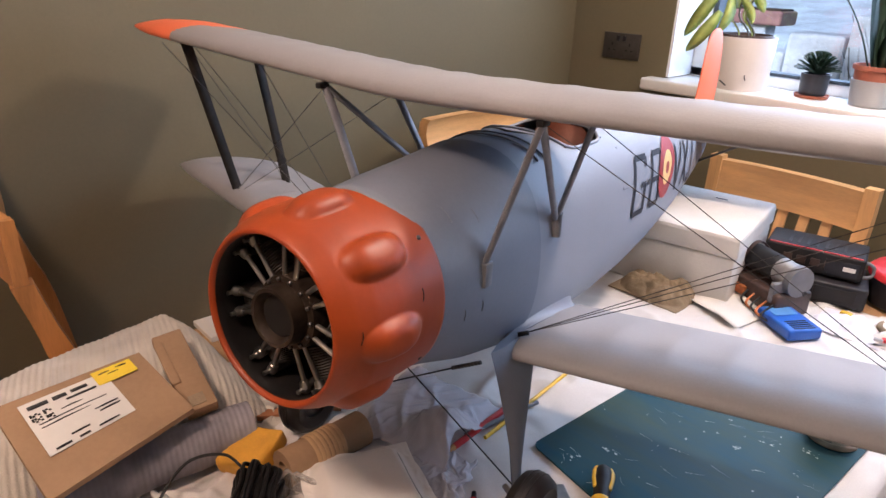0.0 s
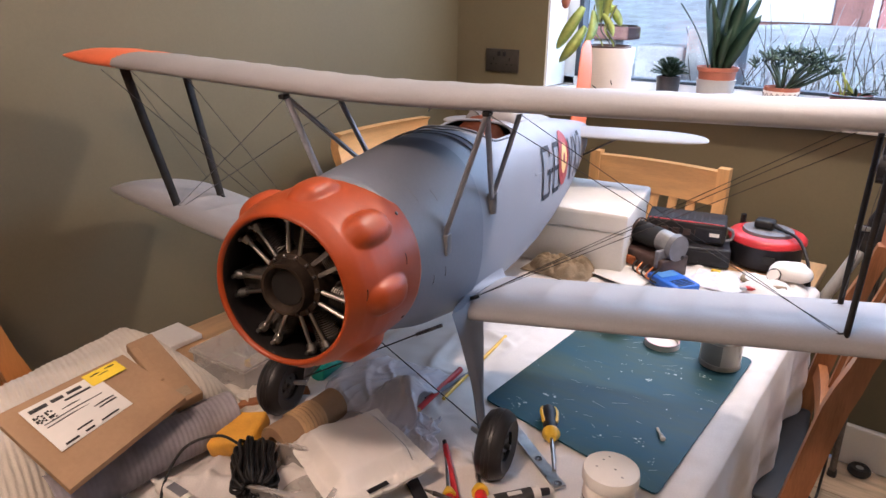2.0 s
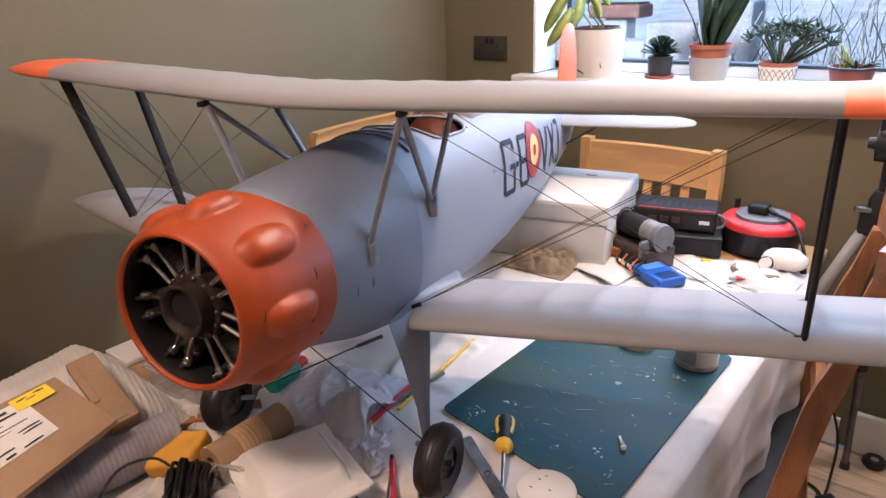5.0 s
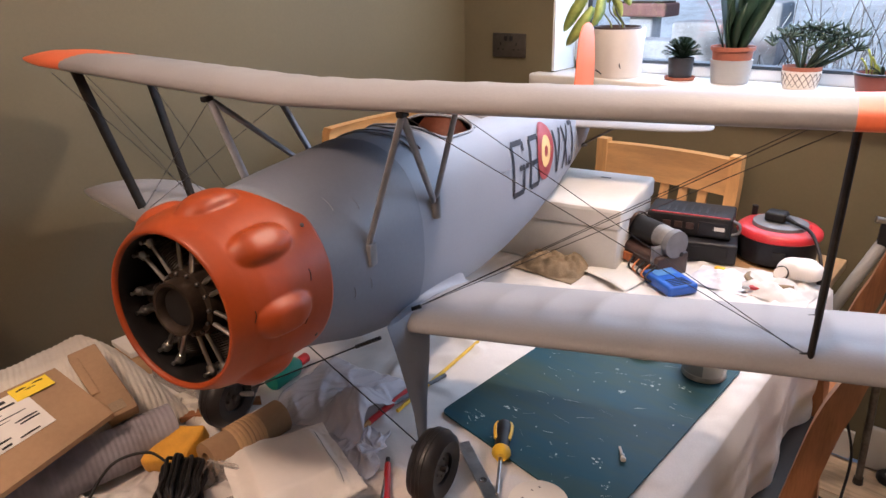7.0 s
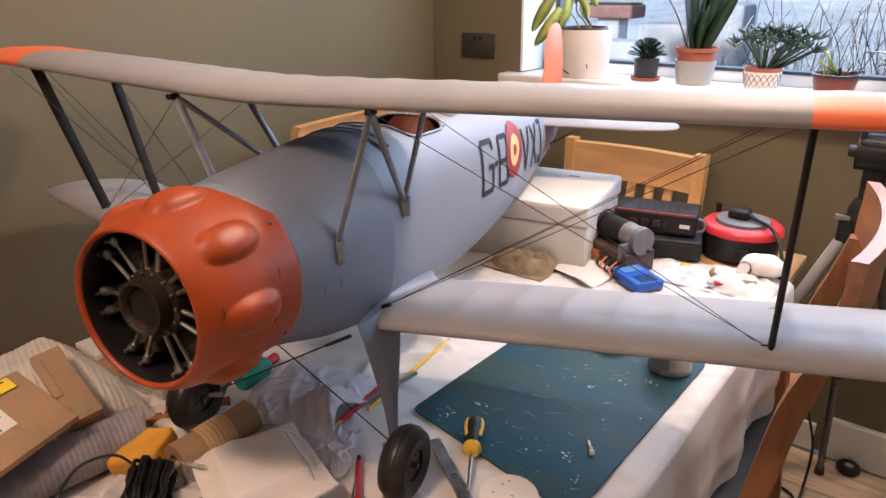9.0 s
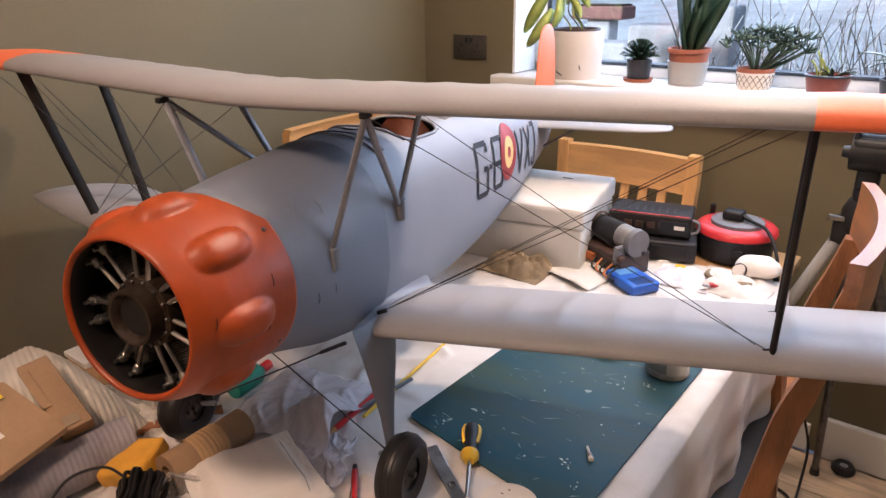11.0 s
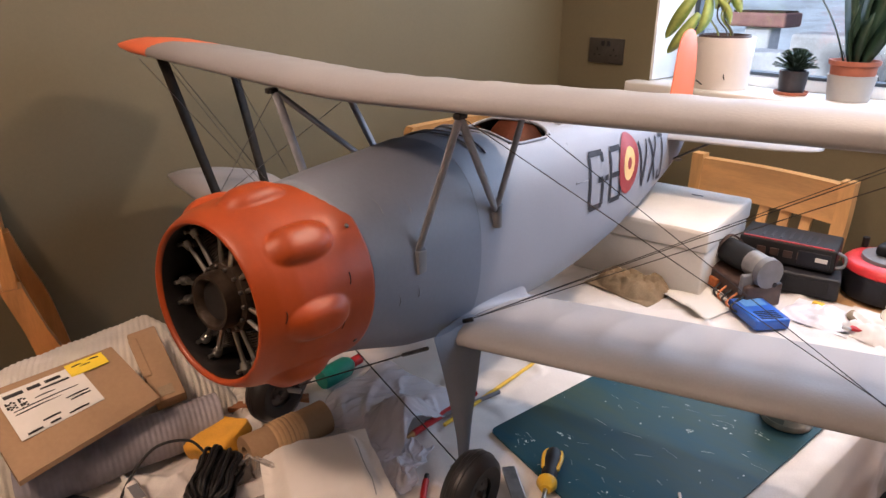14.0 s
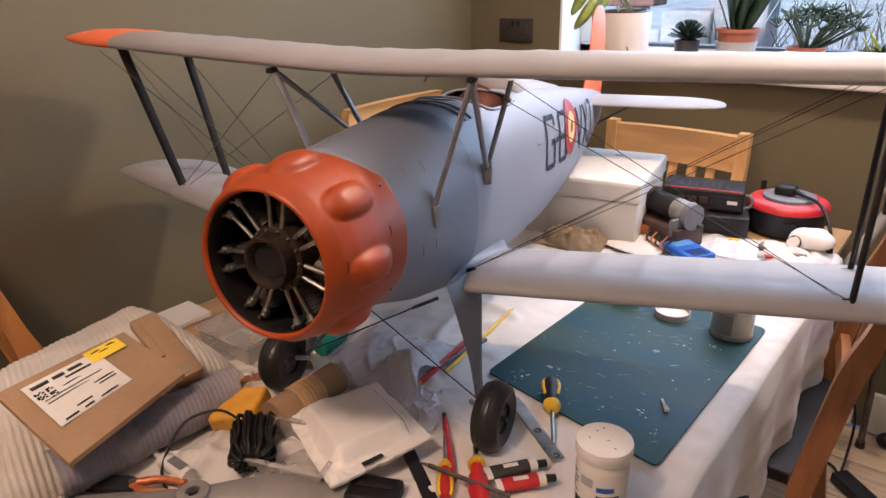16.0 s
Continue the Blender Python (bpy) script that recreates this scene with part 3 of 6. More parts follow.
def side(l, z):
    hw, zt, zb, n = station(l)
    u = min(0.999, abs((z - (zt + zb) / 2) / ((zt - zb) / 2)))
    return hw * (1 - u ** n) ** (1 / n)


def ring(l, count=56, grow=0.0):
    hw, zt, zb, n = station(l)
    hw, hh, zc = hw + grow, (zt - zb) / 2 + grow, (zt + zb) / 2
    out = []
    for i in range(count):
        a = 2 * math.pi * i / count
        c, s = math.cos(a), math.sin(a)
        out.append((hw * math.copysign(abs(c) ** (2 / n), c), l, zc + hh * math.copysign(abs(s) ** (2 / n), s)))
    return out


CK0, CK1 = 1.805, 1.96


def fuselage_skin(l0, l1, n, grow=0.0, cut=False):
    b2 = bmesh.new()
    ls = [l0 + (l1 - l0) * i / n for i in range(n + 1)]
    vs = [[b2.verts.new(p) for p in ring(l, 56, grow)] for l in ls]
    for j in range(n):
        for i in range(56):
            mid = (ls[j] + ls[j + 1]) / 2
            if cut and CK0 < mid < CK1 and 9 <= i <= 18:
                continue
            b2.faces.new((vs[j][i], vs[j][(i + 1) % 56], vs[j + 1][(i + 1) % 56], vs[j + 1][i]))
    if not cut:
        b2.faces.new(vs[0][::-1])
    else:
        b2.faces.new(vs[-1])
    return b2


fus = apart_("fuselage", fuselage_skin(1.674, 2.92, 62, cut=True), M_FUSE, label="silver grey fabric covered fuselage")
# Darker than the fuselage: the wing's shadow sits in this paint too.
apart_("front_cowling", fuselage_skin(1.43, 1.672, 14, 0.0012), M_METALGREY, label="blue grey metal front cowling with wing shade in its colour")
# cockpit: floor, seat back, coaming, windscreen
ck = loft([[(x, l, z) for x, z in ((-0.085, 1.06), (0.085, 1.06), (0.085, 1.075), (-0.085, 1.075))] for l in (1.72, 2.05)])
apart_("cockpit_floor", ck, M_BLACK, smooth=False)
apart_("seat_back", loft([[(0.078 * math.cos(a), 1.962 + dl, 1.10 + 0.135 * math.sin(a)) for a in [math.pi * k / 14 for k in range(15)]] for dl in (0, 0.008)], caps=True), M_LEATHER, label="brown leather seat back")
rimpts = []
for k in range(33):
    a = 2 * math.pi * k / 32
    l = (CK0 + CK1) / 2 + (CK1 - CK0) / 2 * math.copysign(abs(math.cos(a)) ** 0.4, math.cos(a))
    hw, zt, zb, n = station(l)
    x = 0.080 * math.copysign(abs(math.sin(a)) ** 0.4, math.sin(a))
    z = (zt + zb) / 2 + (zt - zb) / 2 * (1 - abs(x / hw) ** n) ** (1 / n)
    rimpts.append((x, l, z + 0.001))
apart_("coaming", tube(rimpts, 0.0028, 8), M_FUSE, label="thin rounded cockpit rim")
for sg in (-1, 1):
    apart_("cockpit_lining", loft([[(sg * x, l, z) for x, z in ((0.086, 1.07), (0.090, 1.07), (0.078, 1.206), (0.074, 1.206))] for l in (1.80, 1.964)]), M_LEATHER, label="brown leather cockpit side lining", smooth=False)
apart_("headrest", loft([[(w * math.cos(a), l, z0 + h * math.sin(a)) for a in [math.pi * k / 12 for k in range(13)]] for l, w, z0, h in ((2.02, 0.062, 1.19, 0.062), (2.12, 0.055, 1.18, 0.052), (2.28, 0.038, 1.165, 0.036), (2.46, 0.012, 1.148, 0.014))]), M_GREY, label="faired grey headrest")
ws = bmesh.new()
wpts = []
for k in range(13):
    a = math.pi * (0.12 + 0.76 * k / 12)
    wpts.append((0.075 * math.cos(a), 1.775 + 0.035 * abs(math.cos(a)), 1.205 + 0.032 * math.sin(a)))
top_ = [(x * 0.72, l + 0.020, z + 0.042) for x, l, z in wpts]
v0, v1 = [ws.verts.new(p) for p in wpts], [ws.verts.new(p) for p in top_]
for k in range(12):
    ws.faces.new((v0[k], v0[k + 1], v1[k + 1], v1[k]))
wsc = apart_("windscreen", ws, M_GLASS, label="small curved clear windscreen")
apart_("frame", tube(top_, 0.0018, 6), M_STEEL, wsc)
apart_("frame", tube(wpts, 0.0022, 6), M_MGREY, wsc)
for l in (1.725, 1.745):
    hw, zt, zb, n = station(l)
    apart_("deck_band", tube([(0.08 * math.sin(a), l, (zt + zb) / 2 + (zt - zb) / 2 * (1 - abs(0.08 * math.sin(a) / hw) ** n) ** (1 / n) + 0.002) for a in [-1.4 + 2.8 * k / 10 for k in range(11)]], 0.0016, 6), M_GREY if l < 1.74 else M_STRUT)

# cowl with a blister over each cylinder
CH = Vector((0, 1.30, 1.118))
TILT_C = 3.5
ANG0 = 36.0


def cowl_r(y):
    pts = [(0.0, 0.0975), (0.006, 0.1015), (0.02, 0.107), (0.045, 0.1125), (0.08, 0.1155), (0.12, 0.1165), (0.158, 0.1165)]
    for (a, ra), (b, rb) in zip(pts, pts[1:]):
        if y <= b:
            return ra + (rb - ra) * (y - a) / (b - a)
    return pts[-1][1]


def cowl_pt(y, a, inner=0.0):
    r = cowl_r(y) - inner
    da = (math.degrees(a) - 42.0 + 22.5) % 45.0 - 22.5
    w = abs(da) / 12.0
    ly = abs((y - 0.064) / (0.041 if y < 0.064 else 0.046))
    d2 = (w ** 2.5 + ly ** 2.5) ** 0.8
    if d2 < 1:
        r += 0.0122 * (1 - d2 * d2) ** 1.3
    return Vector((r * math.cos(a), y, r * math.sin(a)))


CT = Matrix.Translation(CH) @ Matrix.Rotation(radians(-TILT_C), 4, "X")
cw = bmesh.new()
NA, ys = 306, [0.0, 0.003, 0.008] + [0.014 + 0.138 * i / 46 for i in range(47)]
rings = [[cw.verts.new(CT @ Vector((r * math.cos(2 * math.pi * i / NA), y, r * math.sin(2 * math.pi * i / NA)))) for i in range(NA)] for r, y in ((0.104, 0.10), (0.098, 0.04), (0.0925, 0.012), (0.0905, 0.003), (0.0925, -0.002), (0.0955, -0.0025))]
rings += [[cw.verts.new(CT @ cowl_pt(y, 2 * math.pi * i / NA)) for i in range(NA)] for y in ys]
rings += [[cw.verts.new(CT @ Vector((0.1140 * math.cos(2 * math.pi * i / NA), 0.151, 0.1140 * math.sin(2 * math.pi * i / NA)))) for i in range(NA)]]
for a, b in zip(rings, rings[1:]):
    for i in range(NA):
        cw.faces.new((a[i], a[(i + 1) % NA], b[(i + 1) % NA], b[i]))
cowl = apart_("engine_cowl", cw, M_ORANGE, label="satin orange engine cowl ringed with rounded blisters")
cowl.data.materials.append(M_BLACK)
for p in cowl.data.polygons[:NA * 3]:
    p.material_index = 1
for a in (43, -33, 112, 190, 262):
    p = CT @ cowl_pt(0.136, radians(a))
    q = CT @ (cowl_pt(0.136, radians(a)) * 1.012)
    apart_("screw", rod(p, (q.x, p.y, q.z), 0.0028, seg=10), M_DARKSTEEL, cowl)
for a, y0, y1 in ((4, 0.022, 0.024), (-12, 0.10, 0.102), (14, 0.112, 0.113)):
    pts = [CT @ (cowl_pt(y0 + (y1 - y0) * k / 5 + 0.0015 * math.sin(k * 0.6), radians(a + 7 * (k / 5 - 0.5))) + Vector((0, 0, 0))) for k in range(6)]
    apart_("slot", tube([(p.x * 1.003, p.y, CH.z + (p.z - CH.z) * 1.002) for p in pts], 0.0005, 5), M_BLACK, cowl)
apart_("bulkhead", revolve([(0, 0), (0.117, 0), (0.117, 0.004), (0, 0.004)], 48), M_BLACK, label="matt black engine bulkhead")
bk = plane.children[-1]
bk.data.transform(TOL.inverted())
bk.data.transform(Matrix.Translation((0, 0.125, 0)) @ TOL @ CT @ Matrix.Rotation(radians(-90), 4, "X"))

# engine
eng = bmesh.new()
revolve([(0.0, 0.07), (0.0225, 0.07), (0.0235, 0.014), (0.0285, 0.004), (0.0325, 0.004), (0.0340, 0.012), (0.0345, 0.022), (0.041, 0.024), (0.043, 0.03), (0.043, 0.075), (0.030, 0.085), (0, 0.085)], 40, bm=eng)
crank = apart_("crankcase", eng, M_BRONZE, label="dark bronze engine crankcase ring", smooth=40)
RX = CT @ Matrix.Rotation(radians(-90), 4, "X")
crank.data.transform(TOL.inverted())
crank.data.transform(TOL @ RX)
# Black disc near the mouth stands for the shade in the open bore.
apart_("shaft_bore", rod(CT @ Vector((0, 0.013, 0)), CT @ Vector((0, 0.019, 0)), 0.0230, seg=32), M_BLACK, crank, "black disc for the shade inside the shaft bore", smooth=40)
for k in range(14):
    a = 2 * math.pi * k / 14
    p0, p1 = CT @ Vector((0.038 * math.cos(a), 0.024, 0.038 * math.sin(a))), CT @ Vector((0.038 * math.cos(a), 0.020, 0.038 * math.sin(a)))
    apart_("bolt", rod(p0, p1, 0.0026, seg=6), M_DARKSTEEL, crank)
for k in range(7):
    a = radians(ANG0 + k * 360 / 7)
    rd, tn = Vector((math.cos(a), 0, math.sin(a))), Vector((-math.sin(a), 0, math.cos(a)))
    yv = Vector((0, 1, 0))
    cyl = apart_("cylinder", rod(CT @ (rd * 0.040 + yv * 0.062), CT @ (rd * 0.100 + yv * 0.062), 0.0120, seg=16), M_FIN, label="dark finned engine cylinder", smooth=30)
    for j in range(15):
        c0 = rd * (0.046 + 0.0030 * j) + yv * 0.056
        apart_("cooling_fin", rod(CT @ c0, CT @ (c0 + rd * 0.0012), 0.0172, seg=18), M_FIN, cyl, smooth=False)
    hd = bmesh.new()
    rod(CT @ (rd * 0.091 + yv * 0.062), CT @ (rd * 0.104 + yv * 0.062), 0.018, 0.012, 16, bm=hd)
    for s in (-1, 1):
        e = rd * 0.086 + tn * (s * 0.0125) + yv * 0.036
        rod(CT @ (e - yv * 0.004), CT @ (e + yv * 0.024), 0.0058, 0.0062, 12, bm=hd)
    apart_("cylinder_head", hd, M_DARKSTEEL, smooth=35)
    for s in (-1, 1):
        pr = bmesh.new()
        rod(CT @ (rd * 0.036 + tn * (s * 0.0075) + yv * 0.028), CT @ (rd * 0.084 + tn * (s * 0.0120) + yv * 0.030), 0.0029, seg=10, bm=pr)
        rod(CT @ (rd * 0.0795 + tn * (s * 0.0118) + yv * 0.030), CT @ (rd * 0.0875 + tn * (s * 0.0126) + yv * 0.030), 0.0050, 0.0066, 12, bm=pr)
        rod(CT @ (rd * 0.0875 + tn * (s * 0.0126) + yv * 0.030), CT @ (rd * 0.0925 + tn * (s * 0.0130) + yv * 0.031), 0.0066, 0.0048, 12, bm=pr)
        rod(CT @ (rd * 0.0880 + tn * (s * 0.0126) + yv * 0.018), CT @ (rd * 0.0880 + tn * (s * 0.0126) + yv * 0.028), 0.0026, seg=8, bm=pr)
        apart_("pushrod_tube", pr, M_STEEL, label="bare metal pushrod tube", smooth=35)

# wings


def airfoil(c, th, count=14, sag=0.0):
    """Section points; sag draws the fabric in behind the sheeted nose."""
    up = []
    for i in range(count + 1):
        t = 0.5 * (1 - math.cos(math.pi * i / count))
        yt = 5 * th * (0.2969 * t ** 0.41 - 0.126 * t - 0.3516 * t * t + 0.2843 * t ** 3 - 0.1015 * t ** 4)
        if sag and t > 0.16:
            yt *= 1 - sag * min(1, (t - 0.16) / 0.05) * min(1, (1 - t) / 0.15)
        cam_ = 0.045 * 4 * t * (1 - t)
        up.append((t, yt, cam_))
    return [(t * c, (cm + y) * c) for t, y, cm in up[::-1]] + [(t * c, (cm * 0.9 - 0.62 * y) * c) for t, y, cm in up[1:-1]]


RIB = 0.076


def wing(x0, x1, le, zle, chord, th, pitch, tip, shift, power, sag):
    """Half wing from x0 to x1 (sign gives the side); the fabric sags between the ribs."""
    sg = 1 if x1 > x0 else -1
    a0, a1 = abs(x0), abs(x1)
    n = 132
    rings = []
    for i in range(n + 1):
        a = a0 + (a1 - a0) * (1 - (1 - i / n) ** 1.25)
        f = max(0.0, (a - (a1 - tip)) / tip)
        k = max(0.0, 1 - f ** power) ** 0.62
        c = chord * (0.06 + 0.94 * k)
        bay = abs(math.sin(math.pi * a / RIB)) ** 0.7
        swell = 1 + 0.03 * nz(a * 16, x1 * 3, th * 50)
        L = le(a) + (chord - c) * shift
        z = zle(a)
        prof = airfoil(c, th * (0.35 + 0.65 * k) * swell, 22, 0.05 + sag * bay)
        ca, sa = math.cos(pitch), math.sin(pitch)
        rings.append([(sg * a, L + p * ca + q * sa, z - p * sa + q * ca) for p, q in prof])
    return loft(rings, caps=a0 > 0)


def flat_strut(p0, p1, chord, thick):
    """A streamlined strut; its chord lies along the aircraft."""
    out = []
    for p in (p0, p1):
        out.append([(p[0] + dx * thick / 2, p[1] + dl * chord / 2, p[2]) for dl, dx in ((-1, 0), (-0.8, 0.6), (-0.3, 1), (0.3, 0.8), (1, 0.1), (1, -0.1), (0.3, -0.8), (-0.3, -1), (-0.8, -0.6))])
    return loft(out)


KU, KZ, KL = {1: 0.137, -1: 0.193}, {1: 0.003, -1: 0.017}, {1: 0.105, -1: 0.215}
UP_LE = lambda a: 1.525 + KU[SG] * (math.sqrt(a * a + 0.0036) - 0.06)
UP_Z = lambda a: 1.320 + KZ[SG] * (math.sqrt(a * a + 0.0036) - 0.06)
LO_LE = lambda a: 1.605 + KL[SG] * max(0.0, a - 0.10)
LO_Z = lambda a: 0.969 + (0.066 if SG > 0 else 0.074) * max(0.0, a - 0.10)
PITCH = radians(7.5)
for sg in (-1, 1):
    SG = sg
    w = apart_("upper_wing", wing(0, sg * (0.855 if sg > 0 else 0.832), UP_LE, UP_Z, 0.285, 0.128, PITCH, 0.13, 0.10, 1.7, 0.07), M_GREY, label="grey fabric upper wing with orange tip")
    w.data.materials.append(M_ORANGEF)
    for p in w.data.polygons:
        if abs(p.center.x) > (0.650 if sg > 0 else 0.622 - 0.55 * min(0.10, p.center.y + L0 - UP_LE(abs(p.center.x)))):
            p.material_index = 1
    apart_("lower_wing", wing(sg * 0.10, sg * (0.93 if sg > 0 else 0.855), LO_LE, LO_Z, 0.274, 0.128, PITCH * 0.9, 0.10, 0.05, 2.6, 0.20), M_GREY, label="grey fabric lower wing")
    # root fillet: a concave sweep from the fuselage side out on to the wing, widening aft
    rings = []
    for i in range(25):
        t = i / 24
        l = 1.640 + 0.222 * t
        c = (l - LO_LE(0.13)) / 0.274
        zw = 0.967 + 0.029 * math.sin(math.pi * min(1, max(0.02, c)) ** 0.62) - 0.112 * c * 0.274
        rise, out_ = 0.004 + 0.036 * t * (1 - max(0.0, (t - 0.72) / 0.28) ** 2), 0.014
        row = []
        for j in range(9):
            u = j / 8
            zz = zw + rise * (1 - u) ** 2.2 + 0.002
            row.append((sg * (side(l, zw + rise) - 0.004 + out_ * (u ** 1.5)), l, zz))
        row += [(sg * (side(l, zw) + out_ - 0.006), l, zw - 0.012), (sg * (side(l, zw) - 0.012), l, zw - 0.012)]
        rings.append(row)
    apart_("wing_fillet", loft(rings), M_FUSE, label="smooth grey wing root fillet", smooth=60)
    # cabane struts
    FF, RF, FT, RT = (0.1125, 1.542, 1.133), (0.121, 1.712, 1.142), (0.165, 1.556, 1.308), (0.165, 1.702, 1.287)
    if sg < 0:
        FF, RF, FT, RT = (-0.086, 1.551, 1.150), (-0.104, 1.735, 1.150), (-0.168, 1.562, 1.308), (-0.160, 1.704, 1.284)
    for a, b in ((FF, FT), (RF, FT), (RF, RT)):
        apart_("cabane_strut", flat_strut(a, b, 0.0155, 0.0085), M_STRUT, label="grey cabane strut", smooth=50)
    apart_("strut_bracket", box(sg * 0.1145, 1.541, 1.118, 0.010, 0.017, 0.032, 0.002), M_MGREY, smooth=30)
    apart_("strut_bracket", rod((sg * 0.1225, 1.714, 1.118), (sg * 0.1215, 1.712, 1.152), 0.0068, 0.0085), M_MGREY, smooth=30)
    apart_("top_fitting", box(FT[0], 1.556, 1.309, 0.010, 0.018, 0.008, 0.002), M_BLACK, smooth=30)
    # interplane struts
    tops = ((0.658, 1.671, 1.325), (0.668, 1.850, 1.300)) if sg > 0 else ((-0.631, 1.672, 1.320), (-0.640, 1.838, 1.300))
    feet = ((0.658, 1.692, 1.018), (0.666, 1.840, 1.003)) if sg > 0 else ((-0.616, 1.748, 1.020), (-0.606, 1.872, 1.012))
    for a, b in zip(tops, feet):
        apart_("interplane_strut", flat_strut(b, a, 0.023, 0.0085), M_BLACKSTRUT, label="black interplane strut", smooth=50)
        apart_("strut_fitting", rod((b[0] - sg * 0.012, b[1] - 0.004, b[2] + 0.001), (b[0] + sg * 0.004, b[1], b[2] + 0.004), 0.004, seg=8), M_BLACK)
    # rigging
    root = (sg * 0.124, 1.640, 0.995)
    for b in ((sg * 0.655, 1.640, 1.318), (sg * 0.640, 1.690, 1.317), (sg * 0.648, 1.835, 1.300)):
        apart_("rigging_wire", rod(root, b, 0.00058, seg=5), M_WIRE)
    for a, b in ((FT, feet[0]), (RT, (feet[0][0] - sg * 0.01, feet[0][1] + 0.003, feet[0][2])), (tops[0], feet[1])):
        apart_("rigging_wire", rod(a, b, 0.00058, seg=5), M_WIRE)
    apart_("wire_anchor", rod((sg * 0.117, 1.636, 0.992), (sg * 0.130, 1.642, 0.997), 0.0035, seg=8), M_BLACK)
    # tail plane
    rings = []
    for i in range(25):
        a = 0.02 + 0.385 * (1 - (1 - i / 24) ** 1.4)
        f = max(0, (a - 0.25) / 0.155)
        k = math.sqrt(max(0.0, 1 - min(1, f) ** 2.3))
        c = 0.19 * (0.12 + 0.88 * k)
        L = 2.60 + 0.10 * a + (0.19 - c) * 0.35
        rings.append([(sg * a, L + p, 1.086 + q * 0.9) for p, q in airfoil(c, 0.075, 10)])
    apart_("tailplane", loft(rings), M_GREY, label="pale grey tailplane")
    apart_("tail_brace", rod((sg * 0.03, 2.70, 1.0), (sg * 0.17, 2.69, 1.084), 0.003, seg=8), M_DARKSTEEL)
    # undercarriage
    rings = []
    for t, z, lf, w in ((0, 0.990, 1.572, 0.128), (0.25, 0.95, 1.570, 0.104), (0.5, 0.905, 1.567, 0.074), (0.75, 0.86, 1.563, 0.042), (1, 0.800, 1.558, 0.014)):
        x = 0.112 + 0.060 * t
        rings.append([(sg * (x + dx), lf + w * f, z) for f, dx in ((0, 0), (0.2, 0.006), (0.5, 0.007), (1, 0.0), (0.5, -0.007), (0.2, -0.006))])
    apart_("undercarriage_leg", loft(rings), M_STRUT if sg < 0 else M_METALGREY, label="flat grey undercarriage leg fairing", smooth=40)
    wl = revolve([(0.022, -0.017), (0.038, -0.0215), (0.046, -0.017), (0.0505, -0.006), (0.0505, 0.006), (0.046, 0.017), (0.038, 0.0215), (0.022, 0.017)], 44, close=True)
    for rr in (-0.006, 0.0, 0.006):
        revolve([(0.0502, rr - 0.0012), (0.0511, rr), (0.0502, rr + 0.0012)], 44, bm=wl)
    MW = Matrix.Translation((0.211 if sg > 0 else -0.190, 1.524, TOP + 0.0545)) @ Matrix.Diagonal((1, 1.08, 1.08, 1)) @ Matrix.Rotation(radians(90), 4, "Y")
    wl.transform(MW)
    wheel = apart_("wheel", wl, M_RUBBER, label="black rubber tyre", smooth=40)
    hb = revolve([(0, -0.013), (0.012, -0.013), (0.0225, -0.012), (0.0225, 0.012), (0.012, 0.013), (0, 0.013)], 28)
    for k in range(5):
        a = 2 * math.pi * k / 5
        rod((0.0125 * math.cos(a), 0.0125 * math.sin(a), -0.0145), (0.0125 * math.cos(a), 0.0125 * math.sin(a), 0.0145), 0.0022, seg=8, bm=hb)
    rod((0, 0, -0.022), (0, 0, 0.022), 0.0042, seg=10, bm=hb)
    hb.transform(MW)
    apart_("hub", hb, M_DARKSTEEL, wheel, "dark steel wheel hub with bright bolts", smooth=35)
    apart_("axle", rod((sg * 0.160, 1.553, 0.806), (sg * 0.205, 1.524, TOP + 0.0545), 0.0045), M_STEEL)
    if sg < 0:
        apart_("drag_strut", rod((sg * 0.168, 1.562, 0.806), (sg * 0.06, 1.60, 0.945), 0.0042, flat=0.8), M_MGREY)
apart_("bracing_wire", rod((-0.165, 1.553, 0.815), (0.045, 1.583, 0.935), 0.0013, seg=6), M_WIRE)
sp = bmesh.new()
h0, h1 = Vector((0.045, 1.583, 0.935)), Vector((0.085, 1.588, 0.957))
for k in range(9):
    c = h0.lerp(h1, k / 8)
    rod(c, c + (h1 - h0) * 0.07, 0.0032, seg=8, bm=sp)
rod(h0, h1, 0.0018, seg=6, bm=sp)
apart_("tension_spring", sp, M_DARKSTEEL)
apart_("bracing_wire", rod((0.168, 1.556, 0.812), (-0.05, 1.55, 0.955), 0.0011, seg=6), M_WIRE)
# fin and rudder
rings = []
for z, l0, l1, th in ((1.04, 2.70, 2.955, 0.012), (1.10, 2.745, 2.975, 0.012), (1.16, 2.785, 2.987, 0.011), (1.22, 2.797, 2.985, 0.010), (1.28, 2.806, 2.972, 0.009), (1.31, 2.818, 2.955, 0.008), (1.328, 2.838, 2.935, 0.006), (1.336, 2.868, 2.91, 0.003)):
    rings.append([(s * th * q, l0 + (l1 - l0) * p, z) for s, pts in ((1, ((0, 0.15), (0.15, 0.8), (0.4, 1), (0.75, 0.6), (1, 0.1))), (-1, ((1, 0.1), (0.75, 0.6), (0.4, 1), (0.15, 0.8), (0, 0.15)))) for p, q in pts])
apart_("fin_and_rudder", loft(rings), M_ORANGEF, label="orange fin and rudder", smooth=50)
apart_("rudder_horn", rod((0.012, 2.96, 1.192), (0.026, 2.975, 1.178), 0.002, seg=6), M_BLACK)
apart_("tail_spring", tube([(0, 2.83, 0.99), (0, 2.90, 0.965), (0, 2.95, 0.955)], 0.004, 8), M_DARKSTEEL)

